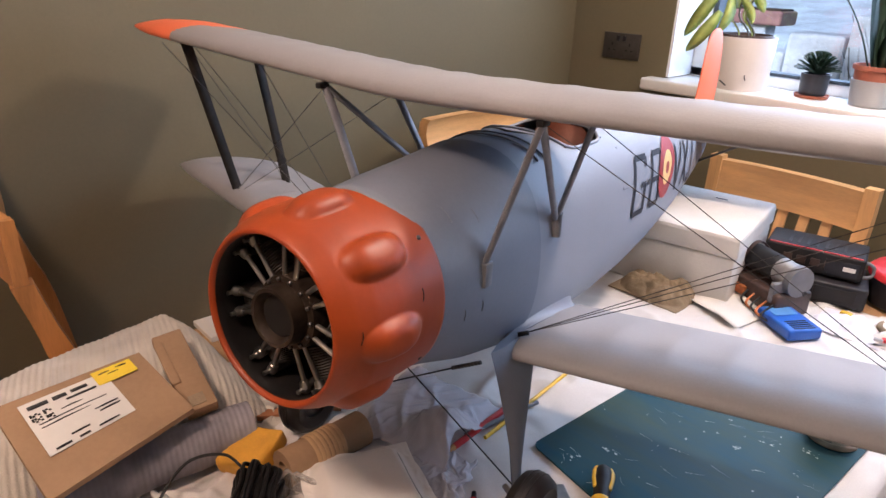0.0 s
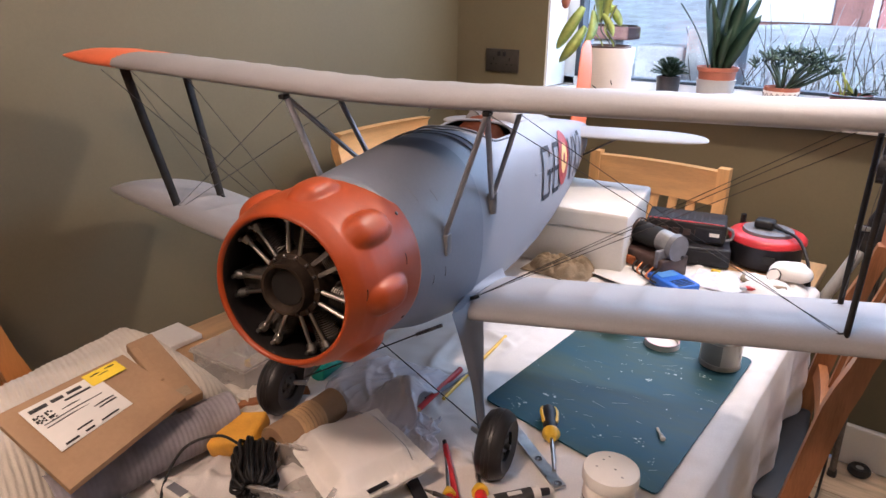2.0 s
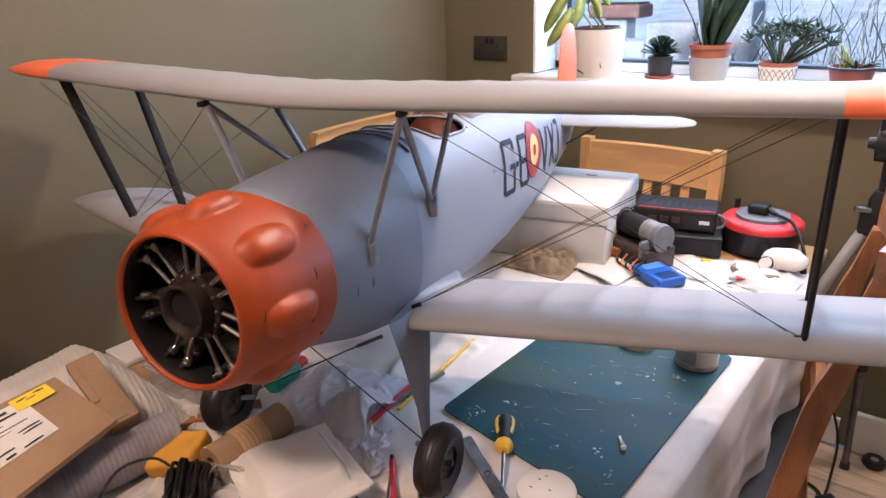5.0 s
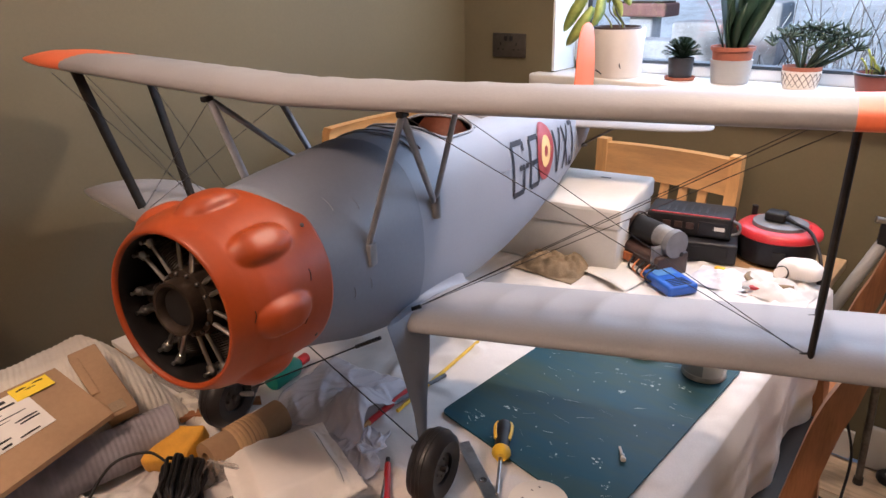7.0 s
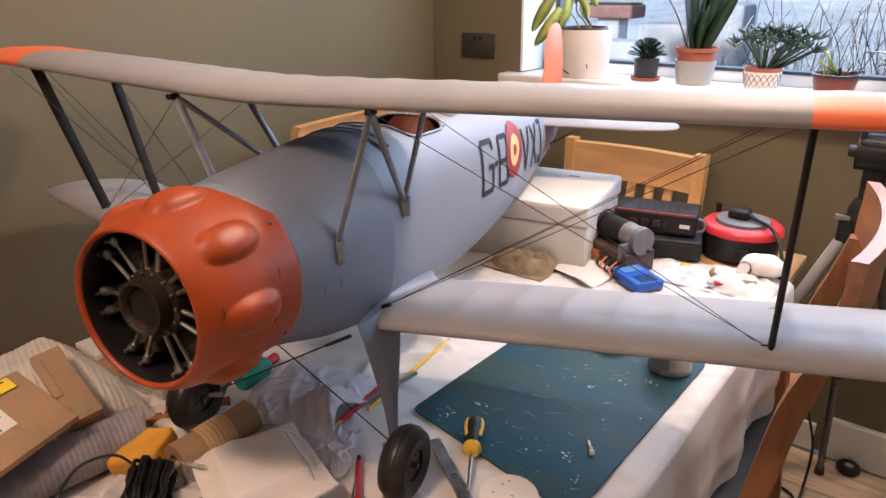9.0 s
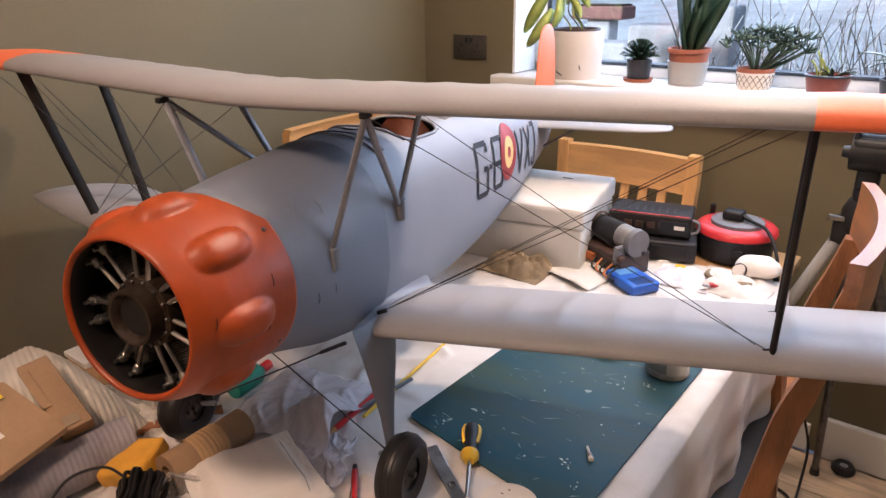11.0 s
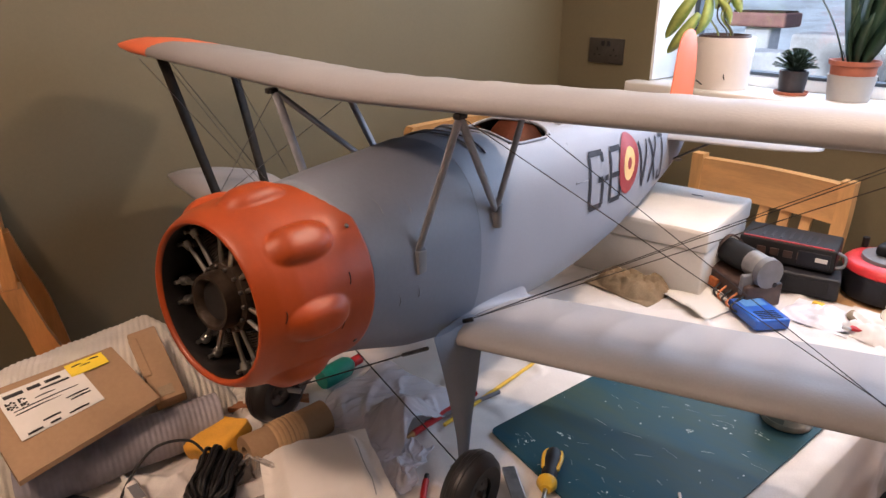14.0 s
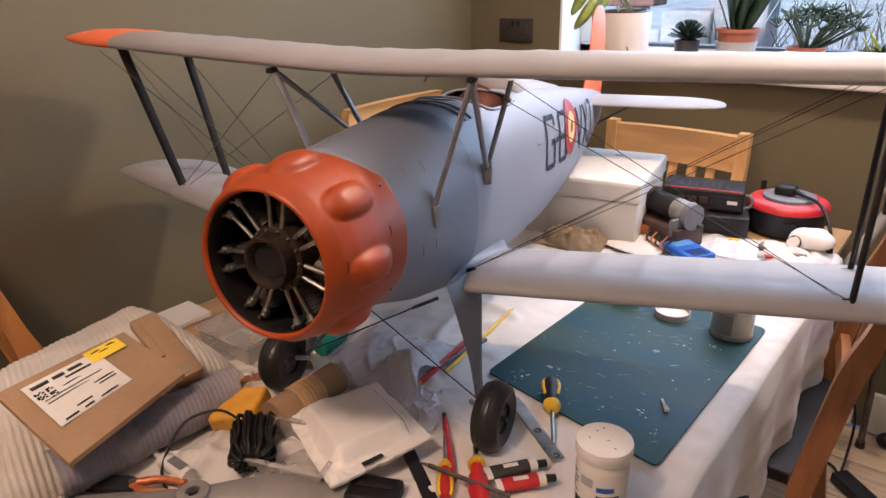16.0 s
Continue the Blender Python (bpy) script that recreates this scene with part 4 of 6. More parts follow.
# markings on both fuselage sides, laid just off the skin


def decal(name, strips, material, sg, lift=0.0016):
    """strips: lists of (l, z) pairs, left and right edges."""
    b2 = bmesh.new()
    for a, b in strips:
        n = 8
        va = []
        for i in range(n + 1):
            t = i / n
            row = []
            for (l0, z0), (l1, z1) in (a, b):
                l, z = l0 + (l1 - l0) * t, z0 + (z1 - z0) * t
                row.append(b2.verts.new((sg * (side(l, z) + lift), l, z)))
            va.append(row)
        for p, q in zip(va, va[1:]):
            b2.faces.new((p[0], p[1], q[1], q[0]))
    return apart_(name, b2, material)


def stroke(p, q, w):
    (a, b), (c, d) = p, q
    n = math.hypot(c - a, d - b)
    ox, oz = -(d - b) / n * w / 2, (c - a) / n * w / 2
    return (((a + ox, b + oz), (c + ox, d + oz)), ((a - ox, b - oz), (c - ox, d - oz)))


GL = {"G": [((1, 0.82), (1, 1)), ((1, 1), (0, 1)), ((0, 1), (0, 0)), ((0, 0), (1, 0)), ((1, 0), (1, 0.5)), ((1, 0.5), (0.6, 0.5))],
      "-": [((0, 0.5), (1, 0.5))], "B": [((0, 0), (0, 1)), ((0, 1), (1, 1)), ((1, 1), (1, 0)), ((1, 0), (0, 0)), ((0, 0.5), (1, 0.5))],
      "V": [((0, 1), (0.5, 0)), ((0.5, 0), (1, 1))], "X": [((0, 1), (1, 0)), ((0, 0), (1, 1))], "J": [((0.05, 1), (1, 1)), ((0.68, 1), (0.68, 0)), ((0.68, 0), (0, 0)), ((0, 0), (0, 0.2))]}


def mark(ch, l, w, z0, h, sg, slope=-0.095):
    st = []
    for (a, b), (c, d) in GL[ch]:
        p, q = (l + a * w, z0 + b * h + slope * a * w), (l + c * w, z0 + d * h + slope * c * w)
        st.append(stroke(p, q, 0.011))
    return decal("letter", st, M_LETTER, sg)


for ch, l, w in (("G", 2.052, 0.062), ("-", 2.125, 0.018), ("B", 2.158, 0.058), ("V", 2.342, 0.060), ("X", 2.425, 0.056), ("J", 2.505, 0.050)):
    mark(ch, l, w, 1.054 - 0.095 * (l - 2.05), 0.104, 1)


def disc(name, l, z, r0, r1, material, lift):
    b2 = bmesh.new()
    n = 40
    vo = [b2.verts.new((side(l + r1 * math.cos(a), z + r1 * math.sin(a)) + lift, l + r1 * math.cos(a), z + r1 * math.sin(a))) for a in [2 * math.pi * k / n for k in range(n)]]
    if r0:
        vi = [b2.verts.new((side(l + r0 * math.cos(a), z + r0 * math.sin(a)) + lift, l + r0 * math.cos(a), z + r0 * math.sin(a))) for a in [2 * math.pi * k / n for k in range(n)]]
        for k in range(n):
            b2.faces.new((vo[k], vo[(k + 1) % n], vi[(k + 1) % n], vi[k]))
    else:
        b2.faces.new(vo)
    return apart_(name, b2, material)


ro = disc("roundel", 2.268, 1.098, 0.036, 0.064, M_MAROON, 0.0022)
ro["label"] = "maroon and yellow roundel"
disc("roundel_ring", 2.268, 1.098, 0.013, 0.036, M_YELLOW, 0.0024)
disc("roundel_centre", 2.268, 1.098, 0.0, 0.013, M_MAROON, 0.0026)
# hatch seams and small scars on the skin
for pts in ([(1.985, 1.190), (1.990, 1.118)], [(1.990, 1.118), (2.045, 1.113)]):
    apart_("panel_seam", tube([(side(l, z) + 0.0005, l, z) for l, z in pts], 0.0009, 4), M_STRUT)
for l, z in ((1.50, 1.085), (1.535, 1.085), (1.50, 1.205), (1.545, 1.195)):
    apart_("hook_slot", tube([(side(l + 0.003 * math.sin(k * 0.6), z - 0.004 * k) + 0.0015, l + 0.003 * math.sin(k * 0.6), z - 0.004 * k) for k in range(5)], 0.0005, 4), M_STRUT)

# ---- things on the table, near end ----


def at(x, y, z=TOP, rz=0.0, rx=0.0, ry=0.0):
    return pose(x, y, z, rx, ry, rz)


def aim(x0, y0, x1, y1, z=TOP):
    """A pose at (x0, y0) whose +x runs to (x1, y1)."""
    return pose(x0, y0, z, 0, 0, math.degrees(math.atan2(y1 - y0, x1 - x0)))


# towel pile, steep on the side towards the parts
def towel_fn(u, v):
    x, y = -1.13 + 0.385 * u, 0.935 + 0.43 * v
    x += 0.10 * (1 - v) * (1 - u) - 0.03 * v * u
    edge = min(1, u * 6) * min(1, min(v, 1 - v) * 7)
    if u < 0.80:
        h = 0.074 + 0.030 * math.sin(math.pi * u / 0.80 * 0.9)
    else:
        h = 0.083 * max(0.0, math.cos(math.pi / 2 * (u - 0.80) / 0.20)) ** 0.6
    rib = 0.0010 * math.sin((y + 0.25 * x) * 640)
    z = TOP + 0.004 + h * max(0.02, edge) ** 0.5 + (rib + 0.006 * nz(u * 6, v * 7)) * min(1, edge + 0.3) * min(1, 0.15 + (1 - u) * 8)
    if u > 0.8:
        x += 0.006 * nz(u * 9, v * 8) + rib
    return (x, y, z)


tagged(part("folded_towel", grid(90, 260, towel_fn, 0.005), M_TOWEL, smooth=True), "cream ribbed towel heaped under the parcels", "towel")


def drape_fn(u, v):
    x, y = -0.90 + 0.26 * u, 0.985 - 0.02 * math.sin(u * 5)
    z = TOP + 0.045 - 0.012 * math.sin(u * 9) - 0.36 * v ** 1.1
    y -= 0.055 + 0.03 * v + 0.012 * math.sin(u * 17 + v * 2) + 0.0022 * math.sin(u * 150)
    x += 0.05 * (v - 0.3) * (u - 0.5) + 0.008 * math.cos(u * 15)
    return (x, y, z)


tagged(part("hanging_towel", grid(170, 30, drape_fn, 0.005), M_TOWEL, smooth=True), "cream ribbed towel hanging over the table end", "towel")

# the towel's open side as a separate roll, its shade put into the grey
def roll_fn(u, v):
    a = radians(-60 + 265 * v)
    r = 0.038 * (1 - 0.10 * u) + 0.00035 * math.sin(u * 230) + 0.007 * nz(u * 4, v * 3, 2.0)
    return (-0.745 + 0.012 * u + r * 1.05 * math.sin(a), 1.02 + 0.29 * u - 0.006 * math.sin(a), TOP + 0.041 - 0.004 * u + r * math.cos(a))


tagged(part("rolled_cloth", grid(200, 30, roll_fn, 0.0), M_TOWELSHADE, smooth=True), "ribbed side of the cream towel, greyed for its shade", "cloth")

# cardboard envelope, tilted
env = thing("parcel_envelope", "brown cardboard envelope with a white address label", "envelope")
EN = Vector((0.3746, -0.0429, 0.9262))
EC = [Vector((-0.8238, 0.9994, 0.9118)), Vector((-0.8292, 1.1897, 0.9228)), Vector((-0.7130, 1.2180, 0.8771)), Vector((-0.6757, 1.0220, 0.8528))]


def slab(corners, thick, lift=0.0, bow=0.0, n=8):
    a, b, c, d = corners

    def fn(u, v):
        p = a.lerp(d, u).lerp(b.lerp(c, u), v)
        return p + EN * (lift + bow * math.sin(math.pi * u) * math.sin(math.pi * v))
    return grid(n, n, fn, thick)


part("board", slab(EC, 0.008, 0.0, 0.004), M_KRAFT, env, smooth=35)


def on_env(u0, u1, v0, v1, lift):
    def P(u, v):
        return EC[0].lerp(EC[3], u).lerp(EC[1].lerp(EC[2], u), v)
    return slab([P(u0, v0), P(u0, v1), P(u1, v1), P(u1, v0)], 0.0005, lift, 0.002)


lb = part("address_label", on_env(0.10, 0.68, 0.13, 0.70, 0.0045), M_LABEL, env, "white printed address label")
part("yellow_sticker", on_env(0.06, 0.24, 0.62, 0.90, 0.0052), M_STICKER, env, "bright yellow sticker")
rb = random.Random(3)
for u, v0, v1, h in ((0.15, 0.17, 0.30, 0.04), (0.15, 0.33, 0.42, 0.04), (0.15, 0.45, 0.56, 0.035), (0.22, 0.40, 0.60, 0.022), (0.30, 0.34, 0.48, 0.010), (0.36, 0.18, 0.62, 0.008), (0.40, 0.18, 0.50, 0.008), (0.46, 0.50, 0.66, 0.012), (0.50, 0.52, 0.66, 0.012), (0.58, 0.30, 0.42, 0.016), (0.64, 0.18, 0.28, 0.020), (0.64, 0.33, 0.40, 0.020), (0.64, 0.46, 0.60, 0.014)):
    part("print_bar", on_env(u, u + h, v0, v1, 0.0062), M_INK, lb)
ck_ = bmesh.new()
for i in range(8):
    for j in range(8):
        if rb.random() < 0.5:
            join(ck_, on_env(0.24 + 0.016 * i, 0.254 + 0.016 * i, 0.155 + 0.017 * j, 0.170 + 0.017 * j, 0.0062))
part("print_block", ck_, M_INK, lb)
for v0, v1, u in ((0.66, 0.74, 0.11), (0.70, 0.80, 0.145), (0.78, 0.86, 0.10)):
    part("print_bar", on_env(u, u + 0.014, v0, v1, 0.0064), M_INK, env)

# small opened card box
sb = thing("small_carton", "small torn brown card carton on the towel", "carton", pose(-0.822, 1.248, 0.868, 6, 18, -4))
part("body", box(0, 0, 0, 0.165, 0.046, 0.020, 0.003), M_KRAFT, sb, smooth=30)
# Darker brown patch for the opened carton's inside.
part("label_patch", box(0.065, -0.002, 0.0108, 0.020, 0.022, 0.0012), M_RAG, sb)
part("torn_flap", box(-0.02, -0.018, 0.010, 0.09, 0.014, 0.006, 0.002), M_KRAFT, sb)

# white board offcut by the wall edge, wooden strip
tagged(part("white_offcut", box(-1.115, 1.435, 0.757, 0.09, 0.085, 0.012, 0.002), M_LABEL), "white board offcut on the table edge", "board")
wsb = thing("wood_strip", "dark wooden strip lying on the sheet", "wood strip", aim(-0.80, 1.31, -0.72, 1.46))
part("strip", box(0.08, 0, 0.008, 0.19, 0.018, 0.010, 0.001), M_DARKWOOD_X, wsb)

# clear boxes


def clear_box(x, y, rz, w, d, h, label, lid=True):
    t = thing("clear_box", label, "box", at(x, y, TOP, rz))
    b2 = box(0, 0, 0.001, w - 0.02, d - 0.02, 0.002)
    for sx, sy, ww, dd in ((0, -1, w, 0.0022), (0, 1, w, 0.0022), (-1, 0, 0.0022, d), (1, 0, 0.0022, d)):
        box(sx * w / 2 * 0.96, sy * d / 2 * 0.96, h / 2, ww * 0.96, dd if sy else dd * 0.96, h, bm=b2)
    part("tub", b2, M_CLEAR, t)
    rm = bmesh.new()
    for sx, sy, ww, dd in ((0, -1, w + 0.008, 0.008), (0, 1, w + 0.008, 0.008), (-1, 0, 0.008, d), (1, 0, 0.008, d)):
        box(sx * w / 2, sy * d / 2, h, ww, dd, 0.005, 0.001, 1, bm=rm)
    part("rim", rm, M_CLEAR, t, smooth=30)
    if lid:
        part("lid", box(0, 0, h + 0.005, w + 0.004, d + 0.004, 0.003, 0.001), M_CLEAR, t)
    return t


cb = clear_box(-0.885, 1.435, 4, 0.15, 0.10, 0.045, "cloudy clear plastic parts box with small bits inside")
part("card_bit", box(0.045, 0.015, 0.030, 0.035, 0.02, 0.02, 0.001), M_LABEL, cb)
part("yellow_bit", box(0.015, 0.02, 0.012, 0.03, 0.012, 0.012), M_YEL, cb)
clear_box(-0.525, 1.275, 20, 0.13, 0.10, 0.038, "clear plastic tub half hidden under a white pouch", lid=False)

# kraft roll
kt = thing("kraft_roll", "roll of tan masking paper on its side", "paper roll", aim(-0.618, 1.300, -0.624, 1.440, TOP + 0.030))
rl = revolve([(0.012, 0), (0.028, 0), (0.0285, 0.003), (0.0275, 0.04), (0.0295, 0.06), (0.0295, 0.075), (0.0275, 0.095), (0.0285, 0.142), (0.012, 0.142)], 32, close=True)
rl.transform(Matrix.Rotation(radians(90), 4, "Y"))
part("roll", rl, M_KRAFT, kt, smooth=40)
M_TAPE = mat("tan_tape", (0.55, 0.35, 0.17), 0.5, var=0.2, scale=30)
for k in range(7):
    wrp = revolve([(0.0292, 0.042 + 0.0075 * k), (0.0306, 0.045 + 0.0075 * k), (0.0292, 0.049 + 0.0075 * k)], 28)
    wrp.transform(Matrix.Rotation(radians(90), 4, "Y"))
    part("wrap", wrp, M_TAPE, kt, smooth=True)

# amber sponge
spg = box(0, 0, 0.0, 0.085, 0.075, 0.032, 0.008, 3)
bmesh.ops.subdivide_edges(spg, edges=spg.edges[:], cuts=2, use_grid_fill=True)
crumple(spg, 0.004, 30)
so = tagged(part("yellow_sponge", spg, M_AMBER, smooth=True), "amber yellow sponge block leaning on the cables", "sponge")
so.matrix_world = pose(-0.685, 1.285, TOP + 0.028, 12, -10, 28)

# black coiled lead
cl = thing("coiled_lead", "black cable bundle wound into a tight hank", "cable", at(-0.590, 1.240, TOP, 52))
rc = random.Random(21)
for k in range(34):
    a = 2 * math.pi * k / 17 + rc.uniform(-0.15, 0.15)
    rr = (0.031 if k < 17 else 0.022) + rc.uniform(-0.003, 0.003)
    x_, z_ = rr * math.cos(a), 0.034 + 0.95 * rr * math.sin(a)
    part("cable_turn", tube([(x_ * 0.55, -0.047 + rc.uniform(-0.004, 0.004), 0.034 + (z_ - 0.034) * 0.5), (x_ * 1.05, -0.034, z_), (x_ * 0.92 + rc.uniform(-0.002, 0.002), 0.0, 0.033 + (z_ - 0.033) * 0.92), (x_ * 1.05, 0.034, z_), (x_ * 0.55, 0.047 + rc.uniform(-0.004, 0.004), 0.034 + (z_ - 0.034) * 0.5)], 0.0031, 6), M_BLACK, cl, smooth=True)
part("core", rod((0, -0.042, 0.033), (0, 0.042, 0.033), 0.022, 0.022, 14), M_BLACK, cl, smooth=40)
lead = tube([(-0.02, 0.03, 0.06), (-0.05, 0.05, 0.066), (-0.10, 0.045, 0.055), (-0.13, 0.0, 0.02), (-0.115, -0.05, 0.006), (-0.06, -0.085, 0.006), (0.0, -0.075, 0.008), (0.03, -0.05, 0.012)], 0.0022, 6)
part("loose_lead", lead, M_BLACK, cl, smooth=True)
part("metal_tip", rod((-0.118, -0.02, 0.012), (-0.104, -0.02, 0.012), 0.004), M_STEEL, cl)

# white padded pouch
PC = [Vector((-0.6127, 1.3189, 0.79)), Vector((-0.5526, 1.4714, 0.785)), Vector((-0.3772, 1.412, 0.79)), Vector((-0.4191, 1.2443, 0.79))]


def pouch_fn(sign):
    def fn(u, v):
        p = PC[0].lerp(PC[3], u).lerp(PC[1].lerp(PC[2], u), v)
        e = min(1, max(0.0, min(u - 0.03, 0.90 - u)) * 7) * min(1, max(0.0, min(v, 1 - v) - 0.06) * 7)
        e = e * e * (3 - 2 * e)
        b = 0.020 * e + 0.006 * e * math.sin(math.pi * u) * math.sin(math.pi * v)
        rim = 1 - e
        pk = 0.0014 * max(0.0, 1 - abs(nz(u * 7 + v * 4, v * 9 - u * 3, 5)) * 6) * (0.25 + rim) + 0.0006 * abs(nz(u * 16, v * 15, 2)) * (0.2 + rim)
        return (p.x + 0.004 * nz(v * 4, 3.1) * rim, p.y + 0.004 * nz(u * 4, 1.7) * rim, p.z + 0.002 * sign + sign * b + pk + 0.004 * nz(u * 2.5, v * 2.5, 7))
    return fn


pb = grid(80, 80, pouch_fn(1))
join(pb, grid(30, 30, pouch_fn(-0.85)))
pc = thing("padded_pouch", "plump white plastic padded pouch with a hanging slot", "pouch")
part("bag", pb, M_POUCH, pc, smooth=True)
part("zip_seam", tube([pouch_fn(1)(0.14 + 0.7 * k / 8, 0.84 + 0.01 * math.sin(k)) for k in range(9)], 0.0009, 5), M_POTGREY, pc, "faint grey zip seam")
hs = PC[3].lerp(PC[2], 0.42) + Vector((-0.009, 0.003, 0.0075))
b2 = box(0, 0, 0, 0.034, 0.0085, 0.0012, 0.0005)
b2.transform(Matrix.Translation(hs) @ Matrix.Rotation(radians(76), 4, "Z"))
part("hang_slot", b2, M_DGREY, pc, "dark cut-out hanging slot")

# thin crumpled plastic and tissue under the nose


def tissue(name, x, y, w, d, h, seed, material, label, n=34):
    def fn(u, v):
        e = min(1, min(u, 1 - u) * 5) * min(1, min(v, 1 - v) * 5)
        rid = 1.1 * abs(nz(u * 3.2 + seed, v * 3.2)) + 0.35 * abs(nz(u * 7 + seed, v * 6, 3))
        return (x + w * (u - 0.5) + 0.02 * nz(v * 5, seed), y + d * (v - 0.5) + 0.02 * nz(u * 5, seed + 4), TOP + 0.003 + h * e * (0.25 + 1.3 * rid))
    return tagged(part(name, grid(n, n, fn, 0.0012), material, smooth=30), label, "plastic sheet")


def wrap_sheet(x, y, w, d, rz, h, seed, curl, label):
    c, s = math.cos(radians(rz)), math.sin(radians(rz))

    def fn(u, v):
        a, b = w * (u - 0.5) + 0.018 * nz(v * 4, seed), d * (v - 0.5) + 0.018 * nz(u * 4, seed + 4)
        soft = 0.5 + 0.5 * nz(u * 2.2 + seed, v * 2.2)
        crease = max(0.0, 1 - abs(nz(u * 3.5 + 1.5 * v + seed, v * 1.6, 4)) * 6) + 0.6 * max(0.0, 1 - abs(nz(u * 7 - 4 * v + seed, v * 3, 9)) * 6)
        k = max(0.0, 1 - math.hypot(u - 0.85, v - 0.35) / 0.38)
        e = min(1, min(u, 1 - u) * 6) * min(1, min(v, 1 - v) * 6)
        z = TOP + 0.004 + 0.7 * h * soft * (0.2 + 0.8 * e) + 0.0045 * crease + curl * k * k * (3 - 2 * k) + 0.008 * k * nz(u * 12, v * 12, seed)
        return (x + c * a - s * b, y + s * a + c * b, z)
    return tagged(part("crumpled_plastic", grid(70, 70, fn, 0.0012), M_BAG, smooth=True), label, "plastic sheet")


wrap_sheet(-0.615, 1.560, 0.20, 0.20, 12, 0.020, 1.3, 0.050, "thin white plastic wrapping with soft creases")
wrap_sheet(-0.490, 1.475, 0.11, 0.11, 35, 0.012, 4.1, 0.012, "small crumpled scrap of thin white plastic")
tissue("cloth_rag", -0.80, 1.385, 0.12, 0.08, 0.012, 7.7, M_TOWEL, "crumpled cream cloth beside the wheel")

# green bottle with red cap
gb = thing("glue_bottle", "green plastic bottle with a red cap lying down", "bottle", aim(-0.735, 1.50, -0.755, 1.60, TOP + 0.021))
g2 = revolve([(0, 0), (0.017, 0.001), (0.020, 0.006), (0.020, 0.062), (0.015, 0.072), (0.009, 0.078), (0, 0.078)], 26)
g2.transform(Matrix.Rotation(radians(90), 4, "Y"))
part("bottle_body", g2, M_TEAL, gb, smooth=40)
g3 = revolve([(0, 0.078), (0.010, 0.078), (0.010, 0.10), (0.006, 0.104), (0, 0.104)], 20)
g3.transform(Matrix.Rotation(radians(90), 4, "Y"))
part("cap", g3, M_RED, gb, "red cap", smooth=40)

# pencils and sticks


def stick(name, x0, y0, x1, y1, r, material, label, cat, z=TOP + 0.005, tip=None):
    t = thing(name, label, cat, aim(x0, y0, x1, y1, z))
    n = math.hypot(x1 - x0, y1 - y0)
    part("shaft", rod((0, 0, 0), (n, 0, 0), r, seg=8), material, t, smooth=35)
    if tip:
        part("tip", rod((-0.016, 0, 0), (0, 0, 0), r * 0.3, r, 8), tip, t, smooth=35)
    return t


stick("red_pencil", -0.520, 1.545, -0.541, 1.705, 0.0056, M_RED, "red lacquered pencil under the wing", "pencil", tip=M_PINE)
stick("yellow_pencil", -0.505, 1.60, -0.545, 1.88, 0.0035, M_YEL, "thin yellow stick under the wing", "pencil")
stick("paint_brush", -0.530, 1.58, -0.515, 1.74, 0.004, M_MGREY, "grey handled brush lying on the sheet", "brush")

# propeller blanks in the foreground
pp = thing("model_propeller", "grey painted two-blade model propeller", "propeller", aim(-0.572, 1.128, -0.43, 1.268, TOP + 0.018))


def blade(sg):
    rings = []
    for i in range(25):
        t = i / 24
        w = 0.018 + 0.014 * math.sin(math.pi * min(1, 0.1 + t * 0.95)) ** 1.2
        if t > 0.9:
            w *= math.sqrt(max(0.0, 1 - ((t - 0.9) / 0.1) ** 2)) * 0.95 + 0.05
        tw_ = radians(20 - 14 * t) * sg
        th = 0.009 * (1 - 0.75 * t) + 0.0015
        x = sg * (0.018 + 0.245 * t)
        rings.append([(x, c * w * math.cos(tw_) - s * th * math.sin(tw_), c * w * math.sin(tw_) * 0.6 + s * th * math.cos(tw_)) for c, s in ((-1, 0), (-0.5, 0.8), (0.1, 1), (0.7, 0.6), (1, 0), (0.4, -0.5), (-0.4, -0.6))])
    return loft(rings)


for sg in (-1, 1):
    part("blade", blade(sg), M_PROP, pp, smooth=50)
hb = revolve([(0.0045, -0.014), (0.022, -0.014), (0.024, -0.010), (0.024, 0.010), (0.022, 0.013), (0.010, 0.013), (0.010, 0.008), (0.0045, 0.008)], 28, close=True)
part("hub", hb, M_PROP, pp, smooth=40)
part("hub_bolt", rod((0, 0, 0.004), (0, 0, 0.0145), 0.0065, seg=6), M_DARKSTEEL, pp)

# snips, knife
sn = thing("hand_snips", "dark steel snips with orange grips", "snips", aim(-0.735, 1.05, -0.605, 1.135, TOP + 0.010))
part("blade", loft([[(-0.02, -0.010, -0.003), (-0.02, 0.010, -0.003), (-0.02, 0.010, 0.006), (-0.02, -0.010, 0.006)], [(0.06, -0.016, -0.003), (0.06, 0.014, -0.003), (0.06, 0.014, 0.008), (0.06, -0.016, 0.008)], [(0.085, -0.012, -0.002), (0.085, 0.010, -0.002), (0.085, 0.010, 0.006), (0.085, -0.012, 0.006)]]), M_DGREY, sn, smooth=40)
for s in (-1, 1):
    part("grip", tube([(0.075, s * 0.003, 0.003), (0.11, s * 0.013, 0.004), (0.15, s * 0.010, 0.003)], (0.007, 0.005), 10), M_COPPER, sn, "orange plastic grip", smooth=True)
part("pivot", rod((0.075, 0, -0.002), (0.075, 0, 0.011), 0.005), M_STEEL, sn)
gtb = thing("glue_syringe", "white nozzle glue tube with a printed label", "glue tube", aim(-0.745, 1.145, -0.61, 1.150, TOP + 0.014))
